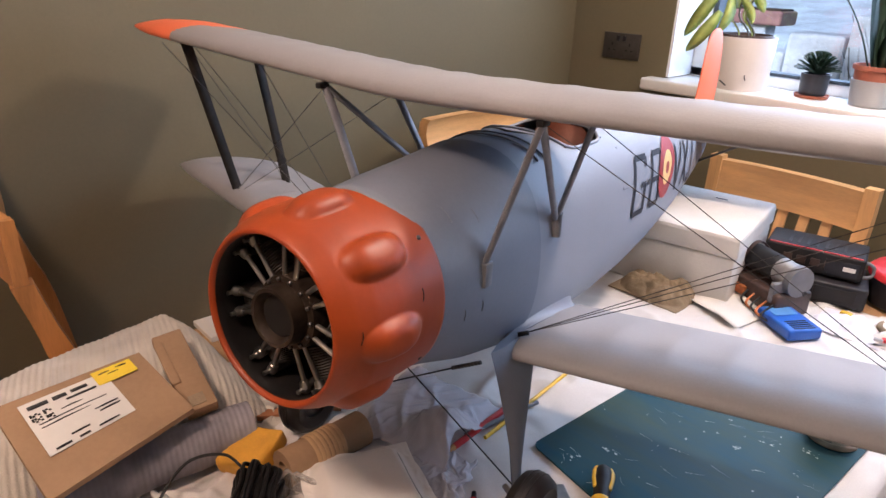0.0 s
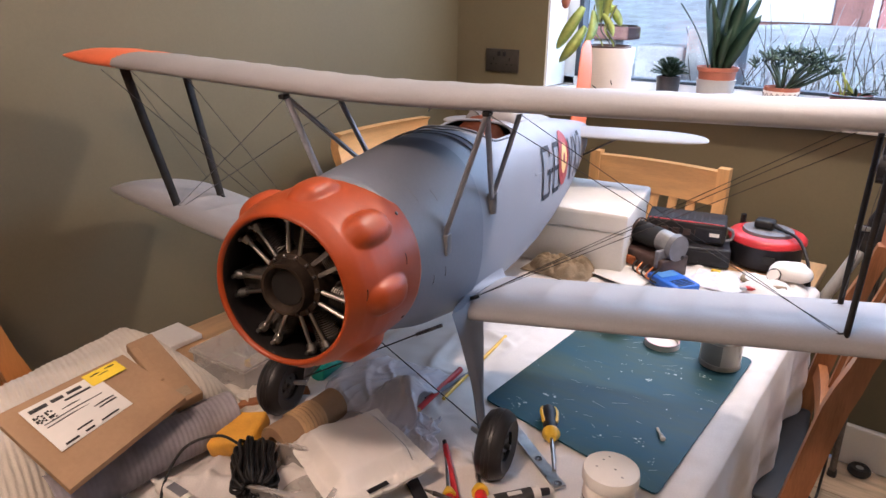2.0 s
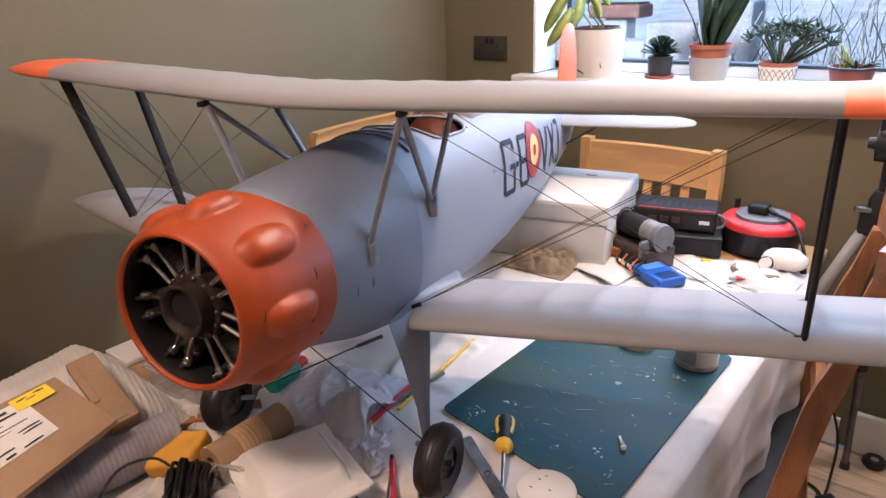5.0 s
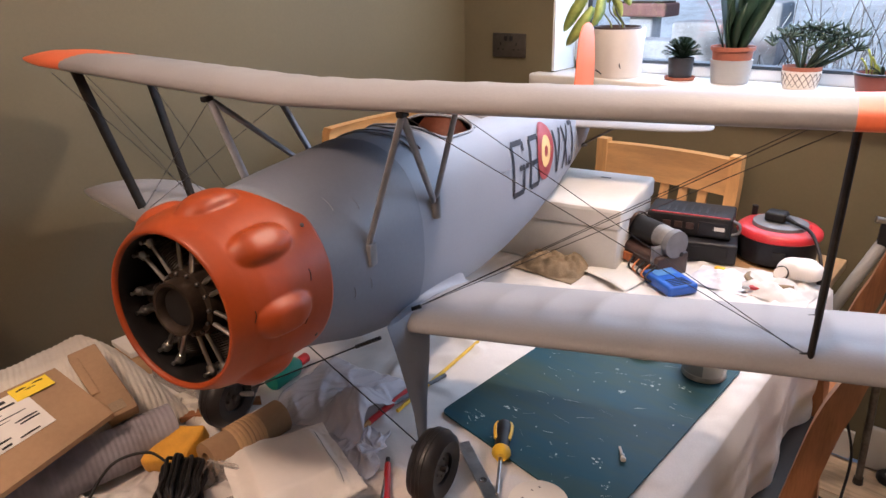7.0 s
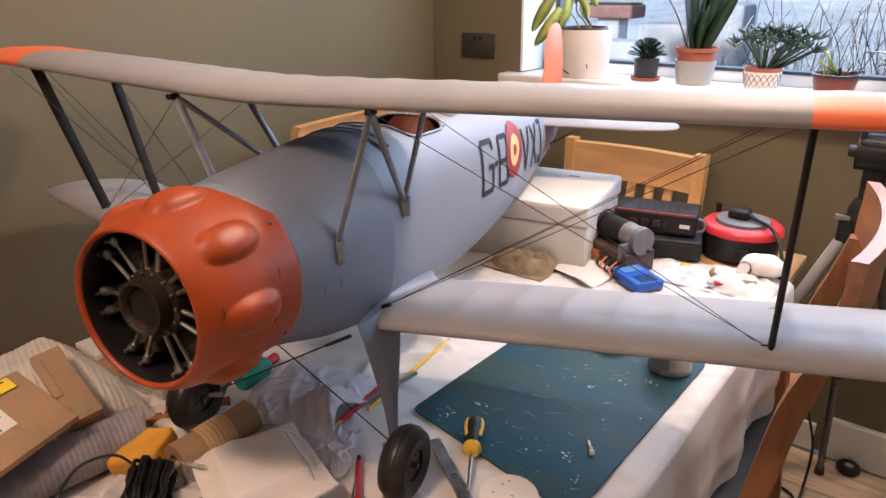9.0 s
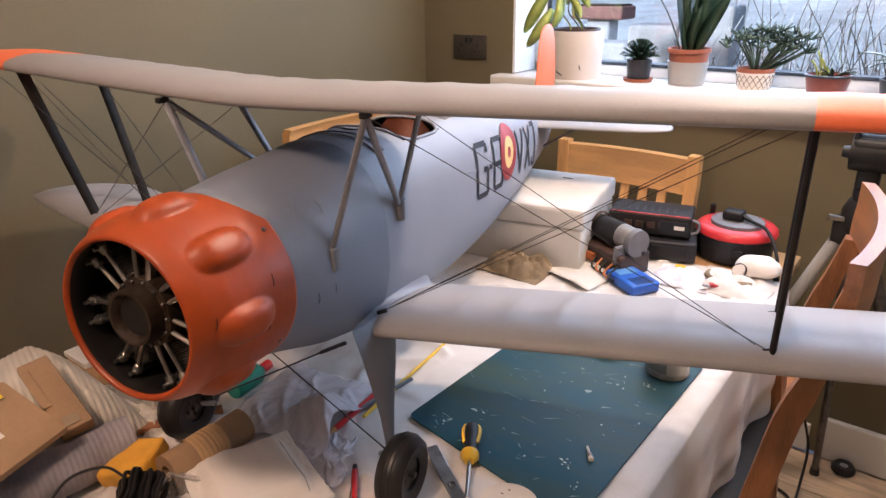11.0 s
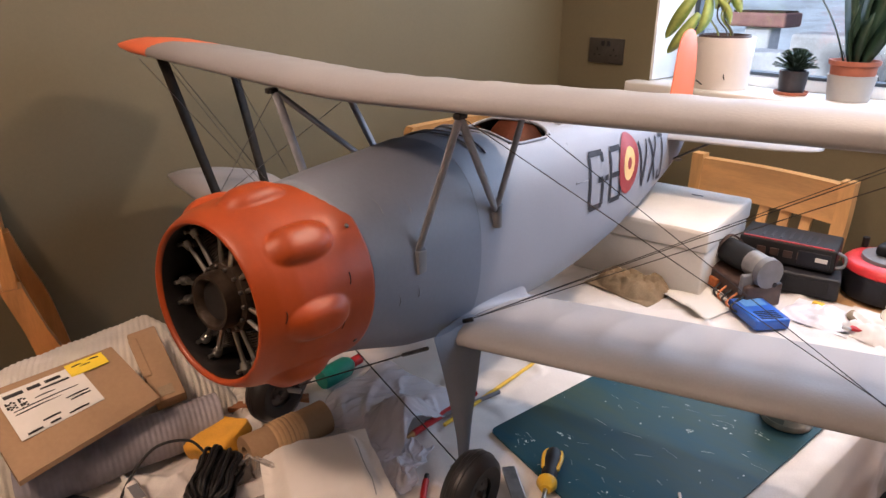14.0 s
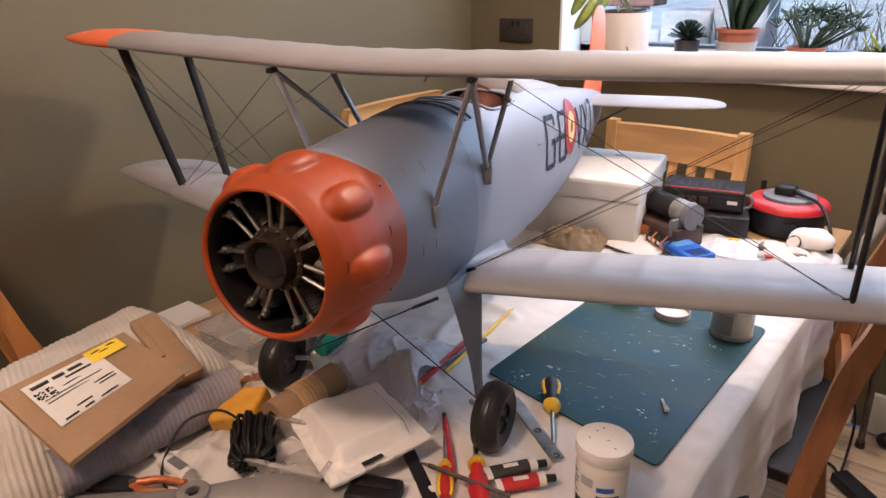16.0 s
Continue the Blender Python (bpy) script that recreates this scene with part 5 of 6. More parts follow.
n2 = revolve([(0.0015, 0), (0.003, 0.03), (0.005, 0.05), (0.0115, 0.058), (0.0125, 0.065), (0.0125, 0.125), (0, 0.125)], 20)
n2.transform(Matrix.Rotation(radians(90), 4, "Y"))
part("tube_body", n2, M_LABEL, gtb, smooth=40)
part("label_band", box(0.098, 0, 0.0128, 0.034, 0.014, 0.001), M_MGREY, gtb)
blk = thing("black_gadget", "black moulded plastic gadget by the pouch", "gadget", at(-0.385, 1.292, TOP, 25))
part("case", box(0, 0, 0.012, 0.075, 0.05, 0.024, 0.006, 3), M_BLACK, blk, smooth=40)
part("rib", box(0, 0, 0.0255, 0.05, 0.008, 0.004, 0.001), M_DGREY, blk)
stl = thing("steel_bar", "flat dark steel bar on the sheet", "bar", aim(-0.43, 1.405, -0.30, 1.325))
part("bar", box(0.075, 0, 0.004, 0.16, 0.020, 0.005, 0.001), M_DGREY, stl)

# screwdrivers


def driver(x0, y0, x1, y1, hl, grip, stripe, collar, label, r=0.0125):
    n = math.hypot(x1 - x0, y1 - y0)
    t = thing("screwdriver", label, "screwdriver", aim(x0, y0, x1, y1, TOP + r + 0.001))
    rot = Matrix.Rotation(radians(90), 4, "Y")
    h = revolve([(0, 0), (r * 0.75, 0.002), (r, 0.012), (r, 0.03), (r * 0.82, 0.045), (r * 0.85, hl * 0.7), (r * 0.7, hl), (0, hl)], 24)
    h.transform(rot)
    part("handle", h, grip, t, smooth=40)
    for k in range(3):
        a = 2 * math.pi * k / 3 + 0.5
        b2 = tube([(xx, rr * math.cos(a), rr * math.sin(a)) for xx, rr in ((0.004, r * 0.72), (0.016, r * 0.98), (0.03, r * 0.97), (0.046, r * 0.8), (hl * 0.7, r * 0.82))], 0.004, 6, flat=0.6)
        part("grip_stripe", b2, stripe, t, smooth=True)
    c2 = revolve([(0, hl), (r * 1.0, hl), (r * 1.05, hl + 0.006), (r * 0.55, hl + 0.018), (0, hl + 0.018)], 20)
    c2.transform(rot)
    part("collar", c2, collar, t, smooth=40)
    part("shaft", rod((hl + 0.015, 0, 0), (n, 0, -r * 0.55), 0.0032, 0.0026), M_STEEL, t, smooth=40)


driver(-0.330, 1.677, -0.246, 1.543, 0.070, M_BLACK, M_YEL, M_YEL, "yellow and black handled screwdriver on the mat edge", 0.0145)
driver(-0.255, 1.365, -0.372, 1.503, 0.075, M_RED, M_RED, M_YEL, "red handled screwdriver with a yellow collar", 0.0125)
driver(-0.300, 1.345, -0.426, 1.500, 0.060, M_RED, M_YEL, M_YEL, "slim red and yellow screwdriver", 0.010)
rsl = thing("red_sleeve_tool", "long red insulated tool shaft", "tool", aim(-0.318, 1.385, -0.426, 1.498, TOP + 0.008))
part("sleeve", rod((0, 0, 0), (0.145, 0, -0.002), 0.0062, 0.005, 12), M_RED, rsl, smooth=40)
part("tip", rod((0.145, 0, -0.002), (0.158, 0, -0.002), 0.0042, 0.0036), M_BLACK, rsl)
stick("scriber", -0.352, 1.372, -0.225, 1.392, 0.0034, M_DARKSTEEL, "pointed grey steel scriber", "scriber", TOP + 0.024, tip=M_STEEL)

rul = thing("steel_ruler", "short steel bar with a round hole", "steel bar", aim(-0.352, 1.600, -0.222, 1.517))
part("bar", box(0.072, 0, 0.005, 0.165, 0.021, 0.004, 0.001), M_STEEL, rul)
for xx in (0.085, 0.148):
    part("hole_ring", revolve([(0.002, 0.0068), (0.005, 0.0076), (0.0062, 0.0068)], 20, bm=None), M_DARKSTEEL, rul, m=Matrix.Translation((xx, 0, 0.001)))

# glue tubes
for x0, y0, x1, y1, m1, m2, lab in ((-0.285, 1.418, -0.238, 1.480, M_LABEL, M_INK, "squeezed white and black adhesive tube"), (-0.258, 1.408, -0.212, 1.462, M_LABEL, M_RED, "squeezed white and red adhesive tube")):
    t = thing("adhesive_tube", lab, "glue tube", aim(x0, y0, x1, y1))
    n = math.hypot(x1 - x0, y1 - y0)
    rings = []
    for k in range(9):
        q = k / 8
        w, h = 0.0135 - 0.003 * q, 0.002 + 0.008 * q ** 0.7
        rings.append([(n * q, w * math.cos(a), 0.012 + h * math.sin(a)) for a in [2 * math.pi * j / 16 for j in range(16)]])
    part("tube_body", loft(rings), m1, t, smooth=40)
    part("band", loft([[(n * q, (0.0138 - 0.003 * q) * math.cos(a), 0.012 + (0.0023 + 0.008 * q ** 0.7) * math.sin(a)) for a in [2 * math.pi * j / 16 for j in range(16)]] for q in (0.12, 0.3, 0.5, 0.85)], caps=False), m2, t, smooth=True)
    part("print_bar", box(n * 0.5, 0, 0.0195, 0.022, 0.007, 0.0012), M_LABEL, t)
    part("cap", rod((n, 0, 0.012), (n + 0.016, 0, 0.011), 0.0062, 0.0055), M_BLACK, t, smooth=40)

# paint tub
tubx = thing("filler_tub", "white plastic tub with a lid and printed label", "tub", at(-0.130, 1.470, TOP, 0))
part("body", revolve([(0, 0), (0.032, 0), (0.0335, 0.004), (0.0345, 0.095), (0.033, 0.098), (0, 0.098)], 40), M_LABEL, tubx, smooth=40)
part("lid", revolve([(0, 0.1165), (0.032, 0.1165), (0.034, 0.1150), (0.0365, 0.1145), (0.0375, 0.111), (0.0375, 0.099), (0.0365, 0.097), (0.0345, 0.097), (0.0345, 0.093)], 44), M_WHITE, tubx, "white screw lid", smooth=40)
AR = [radians(150 + 210 * k / 32) for k in range(33)]
part("label_wrap", loft([[(0.0349 * math.cos(a), 0.0349 * math.sin(a), z) for a in AR] for z in (0.012, 0.083)], caps=False, wrap=False), M_LABEL, tubx, "pale printed wrap-round label", smooth=True)
for a0, a1, z0, z1, m_ in ((192, 232, 0.070, 0.073, M_INK), (192, 240, 0.062, 0.064, M_INK), (192, 236, 0.055, 0.057, M_INK), (192, 228, 0.048, 0.050, M_INK), (192, 238, 0.041, 0.043, M_INK), (246, 276, 0.060, 0.074, M_POTGREY), (284, 335, 0.012, 0.050, M_DGREY), (284, 322, 0.056, 0.064, M_BLUE), (290, 318, 0.040, 0.043, M_LABEL), (290, 312, 0.032, 0.034, M_LABEL)):
    aa = [radians(a0 + (a1 - a0) * k / 8) for k in range(9)]
    part("print_bar", loft([[(0.0353 * math.cos(a), 0.0353 * math.sin(a), z) for a in aa] for z in (z0, z1)], caps=False, wrap=False), m_, tubx)
for k in range(13):
    a = radians(228 + 2.2 * k)
    part("print_bar", box(0.0354 * math.cos(a), 0.0354 * math.sin(a), 0.026, 0.0006, 0.0005 + 0.0004 * (k % 3), 0.016), M_INK, tubx)
rb = random.Random(8)
for k in range(5):
    part("paint_spot", box(rb.uniform(-0.02, 0.02), rb.uniform(-0.02, 0.02), 0.1167, 0.003, 0.0015, 0.0008), M_MGREY, tubx)

# cutting mat
MC = [Vector((-0.447, 1.650, 0)), Vector((-0.100, 1.592, 0)), Vector((-0.088, 2.112, 0)), Vector((-0.432, 2.165, 0))]
cm = thing("cutting_mat", "teal green cutting mat spotted with dried paint", "cutting mat")
b2 = bmesh.new()
pts = []
for i in range(4):
    p, a, c = MC[i], MC[i - 1], MC[(i + 1) % 4]
    d0, d1 = (a - p).normalized() * 0.014, (c - p).normalized() * 0.014
    for k in range(5):
        t = k / 4
        pts.append((p + d0) * (1 - t) ** 2 + p * 2 * t * (1 - t) + (p + d1) * t ** 2)
vb = [b2.verts.new((p.x, p.y, TOP + 0.001)) for p in pts]
f = b2.faces.new(vb)
ex = bmesh.ops.extrude_face_region(b2, geom=[f])
for v in ex["geom"]:
    if isinstance(v, bmesh.types.BMVert):
        v.co.z += 0.003
part("mat_sheet", b2, M_MAT, cm)
rs = random.Random(12)
spk = bmesh.new()
for k in range(62):
    u, v = rs.random(), rs.random()
    p = MC[0].lerp(MC[1], u).lerp(MC[3].lerp(MC[2], u), v)
    r = rs.choice((0.0004, 0.0005, 0.0006, 0.0008, 0.0010, 0.0015))
    n = rs.choice((5, 6, 7))
    vs = [spk.verts.new((p.x + r * rs.uniform(0.5, 1.4) * math.cos(2 * math.pi * j / n), p.y + r * rs.uniform(0.5, 1.8) * math.sin(2 * math.pi * j / n), TOP + 0.0046)) for j in range(n)]
    spk.faces.new(vs)
for cx, cy in ((-0.17, 1.70), (-0.36, 1.73), (-0.20, 1.95), (-0.23, 1.90), (-0.15, 1.98), (-0.385, 1.68), (-0.13, 1.66)):
    for k in range(7):
        x, y = cx + rs.gauss(0, 0.008), cy + rs.gauss(0, 0.006)
        r = rs.uniform(0.0006, 0.0026)
        vs = [spk.verts.new((x + r * rs.uniform(0.5, 1.8) * math.cos(2 * math.pi * j / 7), y + r * rs.uniform(0.3, 1.0) * math.sin(2 * math.pi * j / 7), TOP + 0.0046 + 0.0001 * k)) for j in range(7)]
        spk.faces.new(vs)
for k in range(46):
    u, v, a = rs.random(), rs.random() ** 1.2, rs.gauss(0.35, 0.5)
    p = MC[0].lerp(MC[1], 0.05 + 0.9 * u).lerp(MC[3].lerp(MC[2], 0.05 + 0.9 * u), 0.04 + 0.9 * v)
    n, w = rs.uniform(0.004, 0.016), rs.uniform(0.0002, 0.0006)
    dx, dy = n * math.cos(a), n * math.sin(a)
    spk.faces.new([spk.verts.new((p.x + i * dx - j * w * math.sin(a), p.y + i * dy + j * w * math.cos(a), TOP + 0.0045)) for i, j in ((-1, -0.4), (1, -0.2), (1, 0.2), (-1, 1))])
tagged(part("dried_paint", spk, M_SPECK, cm, "dried white paint spots"), kind="stuff")
bo = thing("small_bolt", "small bright bolt lying on the cutting mat", "bolt", aim(-0.158, 1.752, -0.135, 1.722, TOP + 0.0075))
# White in place of steel puts the metal's brightness into the colour.
part("shank", rod((0, 0, 0), (0.026, 0, 0), 0.0022), M_LABEL, bo, smooth=40)
part("head", rod((0.026, 0, 0), (0.031, 0, 0), 0.0045, seg=6), M_LABEL, bo)
part("nut", rod((0.018, 0, 0), (0.022, 0, 0), 0.004, seg=6), M_STEEL, bo)

# tin and lid at the far end of the mat
tn = thing("paint_tin", "small steel paint tin with a paper band", "tin", at(-0.140, 2.055, TOP + 0.004))
part("body", revolve([(0, 0), (0.040, 0), (0.041, 0.002), (0.0395, 0.005), (0.0395, 0.066), (0.041, 0.069), (0.041, 0.072), (0.035, 0.072), (0.035, 0.066), (0, 0.066)], 40), M_STEEL, tn, smooth=40)
part("paper_band", loft([[(0.0400 * math.cos(a), 0.0400 * math.sin(a), z) for a in [radians(170 + 170 * k / 20) for k in range(21)]] for z in (0.010, 0.058)], caps=False, wrap=False), M_LABEL, tn, smooth=True)
part("band_stripe", loft([[(0.0404 * math.cos(a), 0.0404 * math.sin(a), z) for a in [radians(215 + 70 * k / 12) for k in range(13)]] for z in (0.012, 0.056)], caps=False, wrap=False), M_POTGREY, tn, smooth=True)
ld = thing("shallow_dish", "shallow white dish with a pink rim", "dish", at(-0.262, 2.06, TOP + 0.004))
part("bowl", revolve([(0, 0.003), (0.033, 0.003), (0.034, 0.012), (0.036, 0.012), (0.037, 0.0), (0, 0.0)], 36), M_POTWHITE, ld, smooth=40)
part("rim_ring", revolve([(0.0345, 0.0125), (0.0355, 0.0135), (0.0365, 0.0125)], 36), M_PINKDOOR, ld, smooth=True)
jl = thing("jar_pot", "squat dark jar beside the wing root", "jar", at(-0.375, 2.075, TOP + 0.004))
part("body", revolve([(0, 0), (0.030, 0), (0.032, 0.004), (0.032, 0.032), (0.028, 0.036), (0, 0.036)], 30), M_DGREY, jl, smooth=40)

# ---- things on the table, far end ----
fb = thing("foam_box", "white polystyrene box with lid propping up the tail", "foam box", at(-0.685, 2.505, TOP, 11))
bx = box(0, 0, 0.058, 0.335, 0.33, 0.114, 0.006, 3)
part("box_body", bx, M_FOAM, fb, smooth=40)
lid = box(0, 0, 0.1445, 0.345, 0.34, 0.055, 0.009, 2)
bmesh.ops.subdivide_edges(lid, edges=lid.edges[:], cuts=7, use_grid_fill=True)
for v in lid.verts:
    v.co.z -= 0.010 * max(0.0, nz(v.co.x * 26, v.co.y * 26, 3.0) - 0.25) + 0.0015 * abs(nz(v.co.x * 60, v.co.y * 60))
part("box_lid", lid, M_FOAM, fb, "thick dented foam lid", smooth=40)
part("tape_mark", box(0.05, 0.10, 0.1726, 0.03, 0.004, 0.0015), M_MGREY, fb)

pw = thing("power_supply", "black bench power supply with a row of small meters", "power supply", at(-0.415, 2.655, TOP + 0.058, 14))
part("case", box(0, 0, 0.030, 0.215, 0.125, 0.058, 0.006, 3), M_BLACK, pw, smooth=40)
for k in range(4):
    part("meter", box(-0.055 + 0.030 * k, -0.063, 0.030, 0.020, 0.003, 0.018, 0.001), M_BROWNBOX, pw)
part("top_edge", box(0, -0.058, 0.0595, 0.20, 0.004, 0.002), M_REDREEL, pw, "thin red trim line")
part("front_bezel", box(0.062, -0.0635, 0.028, 0.07, 0.003, 0.036, 0.001), M_DGREY, pw)
part("maker_badge", box(0.078, -0.0655, 0.030, 0.026, 0.002, 0.010), M_LABEL, pw)
for k in range(7):
    part("vent_slot", box(-0.06 + 0.02 * k, 0.0, 0.0592, 0.006, 0.07, 0.0012), M_DGREY, pw)
hd = tube([(0.108, -0.045, 0.012), (0.124, -0.045, 0.020), (0.124, -0.045, 0.042), (0.108, -0.045, 0.050)], 0.004, 8)
part("handle", hd, M_MGREY, pw, smooth=True)
ch = thing("battery_charger", "black charger box under the power supply", "charger", at(-0.405, 2.640, TOP, 18))
part("case", box(0, 0, 0.028, 0.235, 0.15, 0.054, 0.006, 3), M_DGREY, ch, smooth=40)
part("vent_panel", box(0.05, -0.077, 0.03, 0.09, 0.003, 0.030, 0.001), M_BLACK, ch)

st = thing("engine_starter", "grey electric starter motor in a worn brown cradle", "starter", at(-0.462, 2.495, TOP, -24))
part("cradle", box(0, -0.01, 0.030, 0.21, 0.10, 0.058, 0.006, 3), M_BROWNBOX, st, smooth=40)
for xx in (-0.085, 0.085):
    part("cradle_end", box(xx, -0.01, 0.058, 0.016, 0.105, 0.050, 0.006, 2), M_BROWNBOX if xx < 0 else M_MGREY, st, smooth=40)
mo = revolve([(0, -0.105), (0.025, -0.105), (0.029, -0.100), (0.029, -0.055), (0.0300, -0.053), (0.0300, 0.060), (0.029, 0.062), (0.029, 0.090), (0.024, 0.098), (0, 0.098)], 36)
mo.transform(Matrix.Translation((0.0, -0.005, 0.092)) @ Matrix.Rotation(radians(90), 4, "Y"))
part("motor", mo, mat("motor_grey_steel", (0.32, 0.31, 0.30), 0.35, 0.7, var=0.3, scale=20), st, "grey cylindrical motor can", smooth=40)
bnd = revolve([(0.0302, -0.040), (0.0312, -0.038), (0.0312, 0.045), (0.0302, 0.047)], 36)
bnd.transform(Matrix.Translation((0.0, -0.005, 0.092)) @ Matrix.Rotation(radians(90), 4, "Y"))
part("wrap_label", bnd, M_BLACK, st, "black printed wrap round the motor", smooth=40)
part("end_cap", rod((0.091, -0.005, 0.086), (0.107, -0.005, 0.086), 0.037, 0.035, 30), M_MGREY, st, "grey plastic end cap", smooth=40)
part("strap", tube([(-0.035, -0.045, 0.04), (-0.035, -0.040, 0.10), (-0.035, -0.005, 0.131), (-0.035, 0.035, 0.10), (-0.035, 0.04, 0.05)], 0.006, 8, flat=0.4), M_BROWNBOX, st, smooth=True)
part("bolt", rod((0.104, 0.012, 0.058), (0.108, 0.012, 0.058), 0.006, seg=10), M_BLACK, st)
for k in range(5):
    part("wire", tube([(0.02 + 0.02 * k, -0.062, 0.035), (0.03 + 0.02 * k, -0.085 - 0.004 * k, 0.020), (0.06 + 0.018 * k, -0.080, 0.008), (0.10 + 0.01 * k, -0.06, 0.010)], 0.0028, 6), M_COPPER if k % 2 else M_BLACK, st, smooth=True)
part("terminal", box(0.0, -0.065, 0.030, 0.030, 0.010, 0.022, 0.002), M_COPPER, st)

bl = thing("blue_charger", "bright blue plastic battery charger", "charger", at(-0.352, 2.385, TOP, -32))
part("case", box(0, 0, 0.015, 0.115, 0.080, 0.026, 0.006, 3), M_BLUE, bl, smooth=40)
for k in range(5):
    part("vent_slot", box(0.018 + 0.008 * k, 0, 0.0285, 0.003, 0.05, 0.0015), M_BLACK, bl)
part("panel", box(-0.030, 0, 0.0285, 0.04, 0.055, 0.0012), mat("pale_blue_panel", (0.12, 0.30, 0.62), 0.4, var=0.15), bl)
yc = tagged(part("yellow_connector", box(-0.288, 2.545, TOP + 0.008, 0.024, 0.015, 0.013, 0.002), M_YEL, smooth=40), "small yellow battery connector on a lead", "connector")

# cable reel
re = thing("cable_reel", "black and red mains extension cable reel", "cable reel", at(-0.213, 2.745, TOP))
part("drum", revolve([(0, 0), (0.092, 0), (0.096, 0.004), (0.098, 0.060), (0.098, 0.064), (0, 0.064)], 56), M_DGREY, re, smooth=40)
part("red_flange", revolve([(0.0, 0.064), (0.100, 0.064), (0.104, 0.068), (0.103, 0.078), (0.095, 0.086), (0.074, 0.090), (0.070, 0.087), (0, 0.087)], 56), M_REDREEL, re, "red plastic flange", smooth=40)
part("socket_plate", revolve([(0, 0.087), (0.068, 0.087), (0.067, 0.096), (0.060, 0.0985), (0, 0.0985)], 48), M_MGREY, re, "grey socket plate", smooth=40)
part("plug", box(-0.010, -0.006, 0.112, 0.052, 0.046, 0.026, 0.008, 3), M_BLACK, re, "black mains plug", smooth=40)
part("plug_cord_grip", rod((0.012, -0.010, 0.112), (0.040, -0.022, 0.106), 0.008, 0.005), M_BLACK, re, smooth=40)
part("knob", rod((-0.082, 0.052, 0.085), (-0.082, 0.052, 0.112), 0.008, seg=12), M_BLACK, re, "black winding knob", smooth=40)
cpts = [(0.04, -0.022, 0.106), (0.085, -0.05, 0.098), (0.122, -0.095, 0.06), (0.143, -0.13, 0.0), (0.155, -0.17, -0.10), (0.150, -0.20, -0.25)]
part("mains_cord", tube(cpts, 0.0045, 8), M_BLACK, re, smooth=True)
part("side_cord", tube([(0.06, -0.085, 0.020), (0.09, -0.10, 0.016), (0.125, -0.115, 0.010), (0.146, -0.15, -0.02), (0.152, -0.18, -0.12)], 0.0042, 8), M_BLACK, re, smooth=True)
part("window_slot", box(0.03, -0.094, 0.034, 0.03, 0.010, 0.022, 0.002), M_BLACK, re)

# crumpled cloths and papers far side


def heap(name, x, y, w, d, h, seed, material, label, cat, n=40, rough=1.0):
    def fn(u, v):
        rr = math.hypot(u - 0.5, v - 0.5) * 2
        e = max(0.0, 1 - rr ** 2.2)
        rid = 0.9 * abs(nz(u * 3 + seed, v * 3)) + 0.35 * abs(nz(u * 6 + seed, v * 6, 2)) + 0.12 * nz(u * 14, v * 14, seed)
        k = 1 + 0.12 * nz(math.atan2(v - 0.5, u - 0.5) * 1.2, seed)
        return (x + w * (u - 0.5) * k, y + d * (v - 0.5) * k, TOP + 0.002 + h * e ** 0.6 * (0.35 + rough * rid))
    return tagged(part(name, grid(n, n, fn, 0.002), material, smooth=40), label, cat)


heap("brown_rag", -0.635, 2.325, 0.18, 0.15, 0.062, 2.2, M_RAG, "crumpled brown cotton rag", "rag", 60, 0.9)
heap("white_cloth", -0.150, 2.535, 0.17, 0.17, 0.038, 5.2, M_SHEET, "crumpled white cloth on the table corner", "cloth", 44, 0.9)
heap("clear_wrap", -0.262, 2.505, 0.15, 0.13, 0.020, 9.4, M_CRINKLE, "crumpled clear wrapping with small parts", "wrapping", 40, 0.9)
pg = grid(20, 14, lambda u, v: (-0.575 + 0.155 * u + 0.03 * v, 2.33 + 0.20 * v - 0.045 * u, TOP + 0.004 + 0.010 * math.sin(3 * u) + 0.004 * nz(u * 3, v * 3)), 0.001)
tagged(part("white_sheet", pg, M_LABEL, smooth=True), "white serrated paper sheet", "paper")
zz = grid(46, 1, lambda u, v: (-0.587 + 0.02 * v + 0.03 * u, 2.345 + 0.205 * u + (0.006 * (1 if int(u * 46) % 2 else 0)) * (1 - v), TOP + 0.007 + 0.008 * u), 0.001)
tagged(part("serrated_strip", zz, M_POUCH), "white strip with a serrated edge", "paper")
dm = thing("dust_mask", "white moulded dust mask with a round grey valve", "mask", at(-0.115, 2.592, TOP, 25))
dmb = bmesh.new()
bmesh.ops.create_uvsphere(dmb, u_segments=30, v_segments=16, radius=1)
for v in [v for v in dmb.verts if v.co.z < -0.02]:
    v.co.z = -0.02
dmb.transform(Matrix.Diagonal((0.058, 0.045, 0.040, 1)))
crumple(dmb, 0.006, 28)
dmb.transform(Matrix.Translation((0, 0, 0.028)))
part("shell", dmb, M_POUCH, dm, smooth=True)
part("valve", rod((-0.042, -0.026, 0.030), (-0.052, -0.034, 0.040), 0.018, 0.016, 24), M_POTWHITE, dm, "round valve", smooth=40)
part("valve_ring", rod((-0.048, -0.031, 0.0365), (-0.050, -0.033, 0.038), 0.0185, 0.0185, 24), M_DGREY, dm)
pl = thing("pliers", "small pliers with grey and red grips", "pliers", at(-0.165, 2.520, TOP + 0.012, 10))
part("grip", tube([(-0.045, 0.035, 0.004), (-0.048, 0.008, 0.006), (-0.030, -0.020, 0.006), (-0.012, -0.032, 0.004)], 0.0065, 8), M_RAG, pl, smooth=True)
